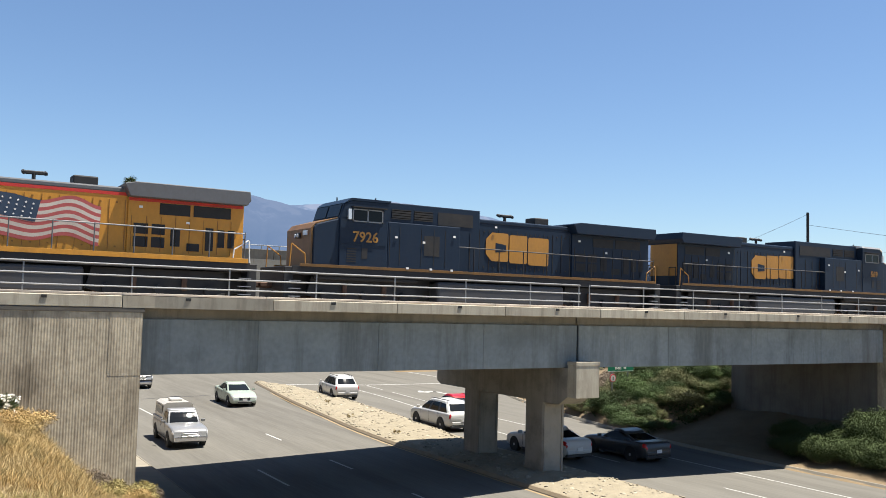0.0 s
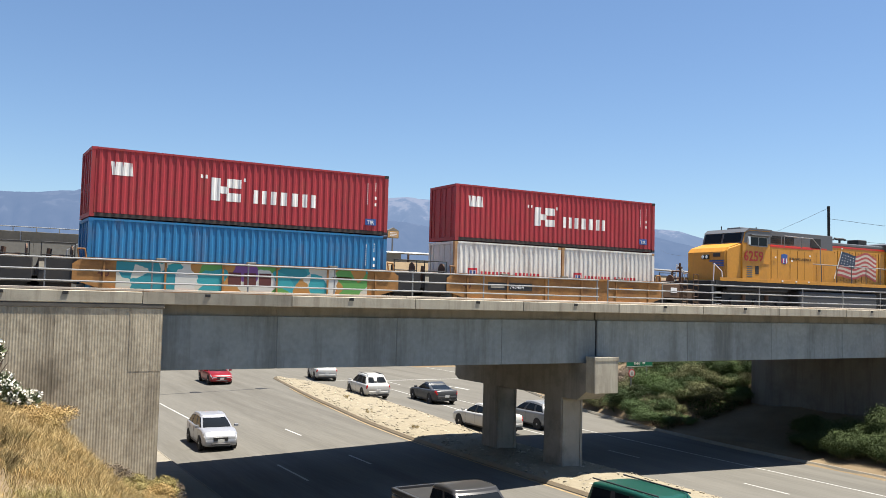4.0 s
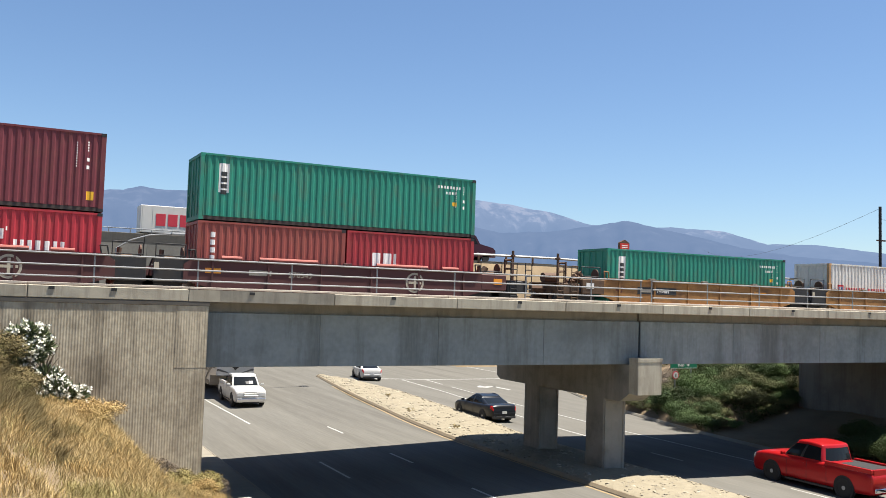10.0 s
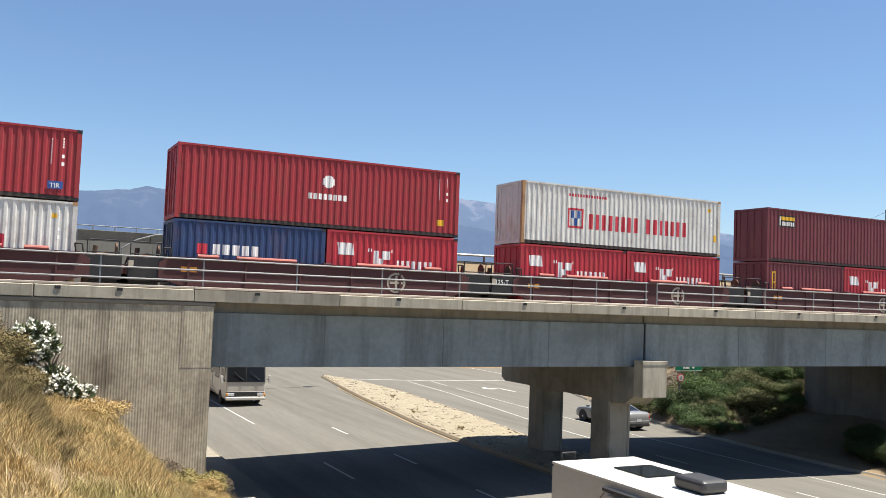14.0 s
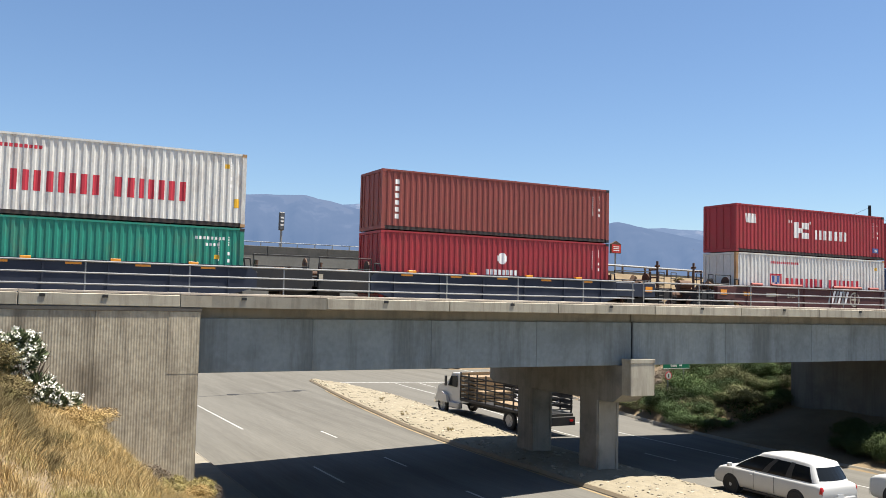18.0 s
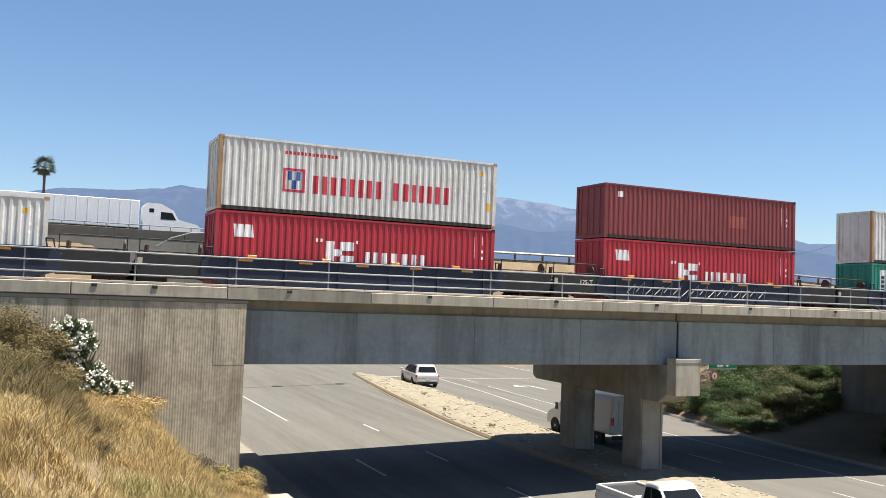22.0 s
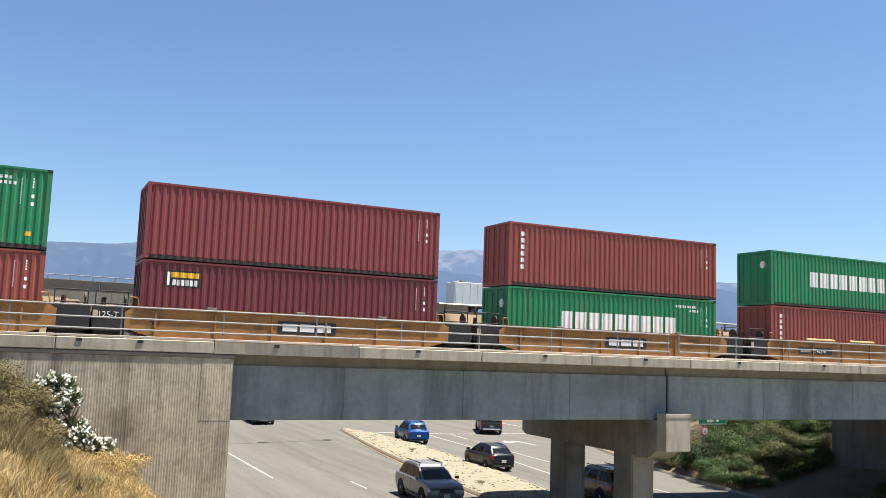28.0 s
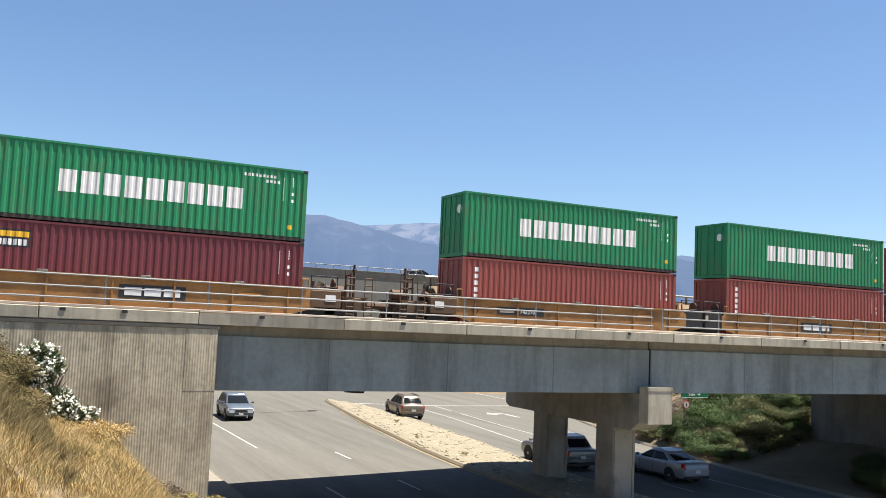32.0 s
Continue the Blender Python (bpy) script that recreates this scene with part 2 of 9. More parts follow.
def build_ground():
    xs = steps((-2500, -300, 400), (-300, -60, 40), (-60, -12, 6), (-12, 9, 0.6), (9, 33, 6), (33, 52, 0.7), (52, 110, 4), (110, 400, 40), (400, 2900, 400))
    ys = steps((-2500, -300, 400), (-300, -40, 40), (-40, 2, 5), (2, 27.6, 0.7), (27.6, 28.2, 0.3), (28.2, 70, 0.9), (70, 135, 2.5), (135, 400, 50), (400, 2900, 400))
    verts = [(x, y, ground_z(x, y)) for y in ys for x in xs]
    k = len(xs)
    faces = [(j * k + i, j * k + i + 1, (j + 1) * k + i + 1, (j + 1) * k + i) for j in range(len(ys) - 1) for i in range(k - 1)]
    me = bpy.data.meshes.new("ground")
    me.from_pydata(verts, [], faces)
    me.materials.append(None)
    me.polygons.foreach_set("use_smooth", [True] * len(me.polygons))
    tagged(part("ground", me, DIRT), "dry sandy earth banks beside the road", "ground", kind="structure")


build_ground()


def strip(name, left, right, y0, y1, material, parent, lift, step=3.0, cross=4):
    """A sheet on the crowned road between two edges that may bend."""
    n = max(1, int((y1 - y0) / step))
    verts, faces = [], []
    for j in range(n + 1):
        y = y0 + (y1 - y0) * j / n
        a, b = left(y) if callable(left) else left, right(y) if callable(right) else right
        for i in range(cross + 1):
            x = a + (b - a) * i / cross
            verts.append((x, y, road_z(x) + lift))
    k = cross + 1
    for j in range(n):
        for i in range(cross):
            faces.append((j * k + i, j * k + i + 1, (j + 1) * k + i + 1, (j + 1) * k + i))
    me = bpy.data.meshes.new(name)
    me.from_pydata(verts, [], faces)
    me.materials.append(None)
    return part(name, me, material, parent)


road = tagged(strip("road", 9.3, lambda y: kerb_right(y) + 0.02, -600, 620, ASPHALT, None, 0.0, 4.0, 16), "sun-bleached grey asphalt road with worn lanes under the bridge", "road", kind="structure")


def dash(x0, y0, y1, w=0.11, material=LINE_WHITE, bend=None):
    f = bend or (lambda y: 0.0)
    return strip("lane_line", lambda y: x0 - w / 2 + f(y), lambda y: x0 + w / 2 + f(y), y0, y1, material, road, 0.004, 2.0, 1)


def out_bend(y):
    return lerp_table([(40, 0.0), (46.5, 0.75), (51.5, 1.45), (60.8, 2.75), (68.6, 3.35), (90, 6.0)], y)


for i in range(-2, 1):
    dash(13.1, 32.9 + 14.6 * i, 36.5 + 14.6 * i)
dash(13.1, 48.0, 59.4)
for i in range(-4, 2):
    dash(16.65, 34.6 + (7.65 if i < 0 else 8.4) * i, 37.0 + (7.65 if i < 0 else 8.4) * i)
for i in range(-3, 1):
    dash(29.0, 31.4 + 8.4 * i, 33.6 + 8.4 * i)
dash(29.0, 38.6, 70.4, 0.13, bend=out_bend)
dash(32.75, -20, 70.4, 0.12, bend=lambda y: lerp_table([(40, 0.0), (55, 0.7), (66, 1.8), (72, 2.4)], y))
dash(46.4, 76.5, 88.0, 0.16)
dash(25.24, -20, 64, 0.12, LINE_YELLOW, bend=lambda y: median_right(y) - 25.1)
dash(20.78, -20, 64, 0.12, LINE_YELLOW, bend=lambda y: median_left(y) - 20.9)
strip("stop_line", 27.4, 43.0, 70.75, 71.05, LINE_WHITE, road, 0.004, 1, 4)
strip("crack_seal", 9.2, 22.2, 64.05, 64.17, BLACK_TRIM, road, 0.004, 1, 12)
for x, y, w in ((16.7, 64.2, 0.45), (21.55, 64.2, 0.42), (26.2, 48.0, 0.36)):
    bm = bmesh.new()
    bmesh.ops.create_cone(bm, cap_ends=True, segments=20, radius1=w, radius2=w, depth=0.012, matrix=Matrix.Translation((x, y, road_z(x) + 0.004)))
    part("manhole_cover", bm, DARK, road, "dark cast-iron manhole cover")
bm = bmesh.new()                                                  # turn arrow on the outbound side
for pts in (((38.3, 61.9), (38.6, 61.9), (38.6, 64.6), (38.3, 64.6)), ((37.5, 64.3), (38.6, 64.3), (38.6, 64.75), (37.5, 64.75)), ((36.4, 64.5), (37.6, 63.6), (37.6, 65.5))):
    bm.faces.new([bm.verts.new((x, y, road_z(x) + 0.005)) for x, y in pts])
part("turn_arrow", bm, LINE_WHITE, road, "white painted turn arrow")


def kerb_run(name, line, y0, y1, width, height, material, parent, side):
    """A raised kerb that follows a line; side is the way to its back."""
    bm = bmesh.new()
    n = max(2, int((y1 - y0) / 2.0))
    rings = []
    for j in range(n + 1):
        y = y0 + (y1 - y0) * j / n
        x = line(y)
        z = road_z(x)
        rings.append([(x, y, z - 0.3), (x, y, z + 0.03), (x + side * 0.09, y, z + height), (x + side * width, y, z + height), (x + side * width, y, z - 0.3)])
    loft(bm, rings)
    return part(name, bm, material, parent)


pavement = tagged(strip("pavement", 6.9, 9.18, -200, 200, PAVING, None, 0.14 + 0.0, 4, 2), "narrow pale concrete pavement along the abutment", "pavement", kind="structure")
kerb_run("kerb", lambda y: 9.3, -200, 200, 0.13, 0.15, PAVING, pavement, -1)
kerb_right_thing = tagged(kerb_run("kerb", kerb_right, -200, 100, 0.18, 0.15, PAVING, None, 1), "pale concrete kerb at the foot of the planted bank", "kerb", kind="structure")


KERB_TAN = mat("faded_yellow_kerb", (0.22, 0.175, 0.115), 0.9, vary=0.18, scale=2, fine=30, bump=0.002, dirt=(0.17, 0.15, 0.12), dirt_amount=0.7, dirt_scale=1.0)


def build_median():
    base = thing("median", "raised road median paved with pale rough stones between concrete kerbs", "median", kind="structure")
    kerb_run("kerb", median_left, -120, 72, 0.24, 0.15, KERB_TAN, base, 1)
    kerb_run("kerb", median_right, -120, 72, 0.24, 0.15, KERB_TAN, base, -1)
    bm = bmesh.new()
    ys = steps((-120, 15, 15), (15, 72, 0.5))
    rows = []
    for y in ys:
        a, b = median_left(y) + 0.14, median_right(y) - 0.14
        if b < a + 0.05:
            b = a + 0.05
        row = []
        for i in range(9):
            x = a + (b - a) * i / 8
            bump = 0.0 if i in (0, 8) else 0.05 + 0.07 * noise.noise((x * 1.7, y * 1.7, 2)) + 0.05 * noise.noise((x * 5, y * 5, 7))
            row.append(bm.verts.new((x, y, road_z(x) + 0.15 + bump)))
        rows.append(row)
    for r, s in zip(rows, rows[1:]):
        for i in range(8):
            bm.faces.new((r[i], r[i + 1], s[i + 1], s[i]))
    part("bed", bm, COBBLE, base)
    return base


median = build_median()

# bridge
BRIDGE_Y0, BRIDGE_Y1 = 28.0, 37.7
bridge = thing("rail_bridge", "grey-painted steel girder railway bridge with a concrete coping", "bridge", kind="structure")
SEAM = mat("girder_seam", (0.12, 0.14, 0.147), 0.6, vary=0.2, scale=3, drip=(0.05, 0.05, 0.045))
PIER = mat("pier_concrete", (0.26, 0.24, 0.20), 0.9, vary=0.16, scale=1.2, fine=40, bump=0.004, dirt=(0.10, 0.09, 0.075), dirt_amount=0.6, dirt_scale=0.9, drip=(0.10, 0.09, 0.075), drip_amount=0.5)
EDGES = [6.0, 9.87, 14.32, 18.82, 23.42, 23.5, 28.6, 34.0, 39.2, 44.42]
for a, b in zip(EDGES, EDGES[1:]):
    if b - a < 0.2:
        continue
    for y, s in ((BRIDGE_Y0, 1), (BRIDGE_Y1 - 0.6, -1)):
        part("girder_panel", block(a + 0.012, y, 4.58, b - 0.012, y + 0.6, 6.30, 0.012, 1), STEEL_GREY, bridge)
        part("girder_rib", block(a - 0.012, y + 0.012, 4.6, a + 0.012, y + 0.5, 6.3), SEAM, bridge)
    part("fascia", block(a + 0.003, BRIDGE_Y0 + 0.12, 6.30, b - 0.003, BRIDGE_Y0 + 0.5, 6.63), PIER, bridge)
part("bearing_gap", block(23.42, 28.15, 4.6, 23.5, 28.6, 6.3), DARK, bridge)
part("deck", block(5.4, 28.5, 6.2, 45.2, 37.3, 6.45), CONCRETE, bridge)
for y in (30.3, 32.6, 34.9):
    part("inner_girder", block(6.1, y, 4.62, 45.0, y + 0.5, 6.2), STEEL_GREY, bridge)
EDGE_STRIP = mat("pale_edge_concrete", (0.46, 0.40, 0.34), 0.85, vary=0.14, scale=2, fine=40, bump=0.002, dirt=(0.25, 0.21, 0.18), dirt_amount=0.6, dirt_scale=1.2, random_tone=0.12)
COPE = [-12.7, -8.15, -3.6, 0.95, 5.46, 9.98, 14.5, 19.1, 23.78, 28.5, 33.3, 38.1, 42.9, 47.5, 52]
for a, b in zip(COPE, COPE[1:]):
    if 5 < a < 6:                                            # widens from the abutment on to the span
        slab = prism_bm([(a + 0.008, 27.6), (a + 0.95, 27.6), (b - 0.008, 27.0), (b - 0.008, 28.35), (a + 0.008, 28.35)], "z", 6.637, 7.0)
    else:
        slab = block(a + 0.008, 27.0 if 9 < a < 42 else 27.6, 6.637, b - 0.008, 28.35, 7.0, 0.02, 1)
    part("coping_slab", slab, COPING, bridge)
    part("coping_slab", block(a + 0.008, 37.35, 6.63, b - 0.008, 38.0, 7.0, 0.02, 1), COPING, bridge)
for a, b in zip(COPE, COPE[1:]):                             # pale kerb that stands behind the coping's edge
    part("edge_strip", block(a + 0.004, 27.66, 7.015, b - 0.004, 27.74, 7.085, 0.012, 2), EDGE_STRIP, bridge)
part("joint_gap", block(5.42, 27.612, 6.64, 5.50, 27.9, 7.0), DARK, bridge)
for x in (1.5, 3.2, 7.3, 12.0, 17.0, 21.5, 26.2, 31.0, 36.0, 40.0):       # scuppers
    part("scupper", block(x, 26.98 if x > 10 else 27.42 if x > 5.5 else 27.58, 6.88, x + 0.16, 27.64, 6.97), DARK, bridge)
railing = thing("bridge_railing", "grey three-bar steel railing along the bridge edge", "railing", kind="structure")
posts = [2.72 + 3.02 * k for k in range(-5, 15)] + [23.3]
for x in posts:
    part("post", cached(("post",), lambda: block(-0.022, -0.022, 0, 0.022, 0.022, 0.97, 0.006, 1)), RAILING, railing, at=(x, 27.8, 7.0))
for z in (7.27, 7.6, 7.94):
    for a, b in ((-12.4, 23.36), (23.9, 45.0)):
        part("rail", tubes([((a, 27.78, z), (b, 27.78, z))], 0.026, 8), RAILING, railing)

part("footing", block(6.72, 24.6, -0.55, 7.66, 27.58, 0.55, 0.025, 2), COPING, bridge, "pale concrete footing beside the abutment")

# pier
pier = thing("bridge_pier", "concrete bridge pier with two square columns and a long cap", "pier", kind="structure")
# End face gets a paler concrete than the cap: sunlight put into its colour.
bm = block(22.74, 27.2, 3.42, 23.96, 27.75, 4.86, 0.02, 1)
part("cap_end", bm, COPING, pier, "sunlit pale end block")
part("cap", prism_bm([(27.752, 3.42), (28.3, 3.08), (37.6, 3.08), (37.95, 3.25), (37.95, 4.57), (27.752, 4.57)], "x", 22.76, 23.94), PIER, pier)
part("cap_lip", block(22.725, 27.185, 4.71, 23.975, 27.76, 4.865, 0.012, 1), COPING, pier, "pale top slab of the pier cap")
for y in (29.35, 34.2):
    for x0, z0, x1, z1 in ((22.84, 0.0, 22.95, 2.98), (23.77, 0.0, 23.88, 2.98), (22.95, 2.87, 23.77, 2.98)):
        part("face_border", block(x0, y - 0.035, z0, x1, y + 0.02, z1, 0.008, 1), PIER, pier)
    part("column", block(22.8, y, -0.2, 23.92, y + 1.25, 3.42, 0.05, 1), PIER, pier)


def ribbed_wall(x0, x1, y, z0, z1, thick, period=0.08, depth=0.0032):
    bm = bmesh.new()
    n = int((x1 - x0) / period)
    prof = []
    for i in range(n):
        x = x0 + i * period
        prof += [(x, y), (x + period * 0.3, y), (x + period * 0.5, y + depth), (x + period * 0.8, y + depth)]
    prof += [(x1, y), (x1, y + thick), (x0, y + thick)]
    prism(bm, prof, "z", z0, z1)
    return bm


abut = thing("wall_abutment", "ribbed concrete abutment and wing wall with vertical grooves and water stains", "wall", kind="structure")
for a, b in ((-14.0, -8.2), (-8.18, -2.6), (-2.592, 3.03), (3.036, 6.08)):
    part("ribbed_panel", ribbed_wall(a, b, 27.63, -0.6, 6.5, 0.9), RIBBED, abut)
part("raised_panel", ribbed_wall(5.12, 6.08, 27.625, 4.6, 6.49, 0.06), RIBBED, abut, "paler raised strip of ribbed concrete")
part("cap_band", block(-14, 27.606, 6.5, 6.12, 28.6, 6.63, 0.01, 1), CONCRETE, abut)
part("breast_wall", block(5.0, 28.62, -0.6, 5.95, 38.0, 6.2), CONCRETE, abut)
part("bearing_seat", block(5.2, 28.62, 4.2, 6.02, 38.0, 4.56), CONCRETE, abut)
# Base tone is darkened for the bridge's shade; stains and drips lie on it.
ABUT = mat("weathered_shade_toned_concrete", (0.16, 0.148, 0.13), 0.9, vary=0.14, scale=0.8, fine=30, bump=0.003, dirt=(0.085, 0.078, 0.066), dirt_amount=0.6, dirt_scale=0.6, drip=(0.07, 0.063, 0.052))
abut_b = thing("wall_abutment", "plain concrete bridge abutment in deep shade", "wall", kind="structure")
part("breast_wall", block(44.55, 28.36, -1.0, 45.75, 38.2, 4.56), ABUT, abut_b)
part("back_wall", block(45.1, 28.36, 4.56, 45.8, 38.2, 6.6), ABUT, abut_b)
part("wing_wall", block(44.46, 27.66, -1.0, 60.0, 28.35, 6.6), RIBBED, abut_b)

# track
track = thing("railway_track", "two ballasted railway tracks with brown steel rails", "track", kind="structure")
part("ballast", prism_bm([(28.4, 6.3), (37.3, 6.3), (37.1, 6.55), (28.7, 6.55)], "x", -420, 480), BALLAST, track)
for c in (31.0, 35.52):
    for s in (-0.75, 0.75):
        part("rail", block(-420, c + s - 0.036, 6.57, 480, c + s + 0.036, 6.75), RAIL_STEEL, track)
part("sleepers", (lambda bm: ([box(bm, x * 0.6, c - 1.3, 6.50, x * 0.6 + 0.23, c + 1.3, 6.58) for x in range(-40, 90) for c in (31.0, 35.52)], bm)[1])(bmesh.new()), RUST, track)["kind"] = "stuff"
part("sleepers", (lambda bm: ([box(bm, x * 0.6, c - 1.3, 6.50, x * 0.6 + 0.23, c + 1.3, 6.58) for x in [*range(-700, -40), *range(90, 800)] for c in (31.0, 35.52)], bm)[1])(bmesh.new()), RUST, track)["kind"] = "stuff"

# mountains: a far pale range and a nearer dark one, both hazy
FAR_RIDGE = [(-40, 3.0), (15, 4.6), (19.5, 5.9), (21.1, 6.1), (24.9, 6.45), (27.9, 6.6), (31.2, 6.22), (34.2, 5.75), (36.7, 5.0), (38.9, 4.8), (41.7, 4.92), (44.9, 4.7), (47.5, 3.92), (50.1, 3.91), (52.6, 3.6), (55.1, 3.25), (62, 2.6), (75, 2.2), (95, 1.6)]
NEAR_RIDGE = [(-40, 4.2), (-20, 4.6), (-8, 4.4), (-1.2, 5.08), (1.2, 5.6), (4.3, 5.7), (7.0, 6.0), (8.0, 6.28), (9.3, 6.13), (11.7, 6.27), (15.5, 6.54), (18.7, 6.63), (21.1, 6.1), (22.6, 5.75), (25, 5.2), (28, 4.9), (31, 4.35), (34, 4.5), (36.7, 4.9),
              (38.9, 5.31), (41.0, 4.85), (43.5, 4.3), (46, 3.7), (49, 3.2), (53, 2.9), (60, 2.2), (75, 1.8), (95, 1.2)]


def mountain_material(name, haze, rock, pale):
    """Sunlit slopes with blue haze put in as emission; pale bare patches high up."""
    m = bpy.data.materials.new(name)
    m.use_nodes = True
    n, link = m.node_tree.nodes, m.node_tree.links.new
    b = n["Principled BSDF"]
    tc, ns, rp = n.new("ShaderNodeTexCoord"), n.new("ShaderNodeTexNoise"), n.new("ShaderNodeValToRGB")
    mp = n.new("ShaderNodeMapping")
    mp.inputs["Scale"].default_value = (1, 1, 0.32)
    ns.inputs["Scale"].default_value, ns.inputs["Detail"].default_value, ns.inputs["Roughness"].default_value = 0.016, 9, 0.62
    rp.color_ramp.elements[0].position, rp.color_ramp.elements[0].color = 0.35, (*[c * 0.6 for c in rock], 1)
    rp.color_ramp.elements[1].position, rp.color_ramp.elements[1].color = 0.66, (*rock, 1)
    e = rp.color_ramp.elements.new(0.72)
    e.color = (*[c * 1.6 for c in rock], 1)
    e = rp.color_ramp.elements.new(0.78)
    e.color = (*pale, 1)
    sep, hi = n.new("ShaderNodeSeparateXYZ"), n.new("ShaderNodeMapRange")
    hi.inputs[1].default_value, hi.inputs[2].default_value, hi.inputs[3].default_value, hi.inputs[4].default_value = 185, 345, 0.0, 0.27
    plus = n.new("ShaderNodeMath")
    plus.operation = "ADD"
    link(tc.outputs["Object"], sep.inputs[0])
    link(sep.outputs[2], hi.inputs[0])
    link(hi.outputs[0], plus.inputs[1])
    link(tc.outputs["Object"], mp.inputs[0])
    link(mp.outputs[0], ns.inputs[0])
    link(ns.outputs[0], plus.inputs[0])
    link(plus.outputs[0], rp.inputs[0])
    link(rp.outputs[0], b.inputs["Base Color"])
    b.inputs["Specular IOR Level"].default_value = 0
    b.inputs["Roughness"].default_value = 1
    # Even blue emission paints the air's haze on the rock, which has no glow.
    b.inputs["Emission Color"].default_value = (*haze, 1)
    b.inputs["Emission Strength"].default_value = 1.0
    return m


def build_mountains():
    for ridge, dist, seed, haze, rock, pale, label in (
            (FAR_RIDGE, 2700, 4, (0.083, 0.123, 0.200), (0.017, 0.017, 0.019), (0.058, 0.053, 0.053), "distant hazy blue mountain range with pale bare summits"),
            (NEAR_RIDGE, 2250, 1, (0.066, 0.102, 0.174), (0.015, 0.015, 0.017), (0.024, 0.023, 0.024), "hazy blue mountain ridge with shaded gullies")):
        verts, faces, K = [], [], 22
        for i in range(541):
            az = -40 + i * 0.25
            el = lerp_table(ridge, az) + 0.05 * noise.noise((az * 0.9, 3, seed)) + 0.035 * noise.noise((az * 3.1, 9, seed)) + 0.02 * noise.noise((az * 8.0, 5, seed))
            a = radians(az)
            for k in range(K):
                f = k / (K - 1)
                spur = 1 - abs(noise.noise((az * 0.30 + 0.5 * noise.noise((az * 0.4, f * 2, 7)), f * 0.9, seed))) * 2
                fine = 1 - abs(noise.noise((az * 0.95, f * 2.2, seed + 5))) * 2
                d = dist + 430 * f - (150 * spur + 62 * fine) * min(1, 3 * (1 - f)) * (0.25 + f)
                top = (dist + 430) * math.tan(radians(el))
                verts.append((d * math.sin(a), d * math.cos(a), 7 - 40 * (1 - f) + top * f ** 1.15))
        for i in range(540):
            for k in range(K - 1):
                j = i * K + k
                faces.append((j, j + K, j + K + 1, j + 1))
        me = bpy.data.meshes.new("backdrop_mountains")
        me.from_pydata(verts, [], faces)
        me.materials.append(None)
        me.polygons.foreach_set("use_smooth", [True] * len(me.polygons))
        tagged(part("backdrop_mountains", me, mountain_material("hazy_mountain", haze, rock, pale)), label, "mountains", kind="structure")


build_mountains()

# ---- the train ----
RAIL_TOP, TRACK_Y = 6.75, 35.52
WELL_FLOOR = 7.09
# how far the train has rolled along x, second by second
ROLL = [(0, -41.06), (2, -18.17), (4, 4.74), (6.5, 33.44), (9, 62.2), (13, 107.86), (16, 142.11), (19, 176.14), (20, 187.46), (22, 210.13), (23, 221.5), (24, 232.92), (25, 244.45), (28, 278.54), (30, 301.15), (32, 323.78)]
ROLLING = []


def rolling(ob, u, z):
    ob.matrix_basis = Matrix.Translation((u + ROLL[0][1], TRACK_Y, z))
    ROLLING.append((ob, u, z))
    return ob


PAINT = {}


def paint(name, color, rust=0.35):
    if name not in PAINT:
        PAINT[name] = mat("container_" + name, color, 0.55, 0.0, vary=0.13, scale=1.1, fine=14, bump=0.0015, dirt=(0.16, 0.075, 0.04), dirt_amount=rust, dirt_scale=1.6, random_tone=0.08, stretch=(1, 1, 0.5))
    return PAINT[name]


RED = (0.33, 0.024, 0.032)
COLORS = {"red": RED, "bright_red": (0.40, 0.022, 0.035), "maroon": (0.145, 0.024, 0.033), "brown": (0.25, 0.055, 0.043), "dark_brown": (0.20, 0.036, 0.038), "white": (0.64, 0.63, 0.585), "teal": (0.013, 0.22, 0.152),
          "green": (0.009, 0.20, 0.078), "blue": (0.012, 0.16, 0.36), "navy": (0.018, 0.042, 0.12)}
PERIOD = 0.28
NEAR = -1.219


def corr(x):
    """Depth of the corrugated wall behind its outer face."""
    p = x % PERIOD
    return 0.028 * (0 if p < 0.09 else (p - 0.09) / 0.05 if p < 0.14 else 1 if p < 0.23 else 1 - (p - 0.23) / 0.05)


def breaks(x0, x1):
    out = {x0, x1}
    for k in range(int(x0 / PERIOD) - 1, int(x1 / PERIOD) + 2):
        for q in (0.0, 0.09, 0.14, 0.23):
            if x0 < k * PERIOD + q < x1:
                out.add(k * PERIOD + q)
    return sorted(out)


def corr_sheet(bm, x0, x1, z0, z1, y, side, lift=0.0, slant=0.0):
    """A sheet that follows the corrugation; side -1 faces the near way. slant leans its upper end along x."""
    xs = breaks(x0, x1)
    lo = [bm.verts.new((x, y + side * (lift - corr(x)), z0)) for x in xs]
    hi = [bm.verts.new((x + slant, y + side * (lift - corr(x + slant)), z1)) for x in xs]
    for i in range(len(xs) - 1):
        bm.faces.new((lo[i], lo[i + 1], hi[i + 1], hi[i]))


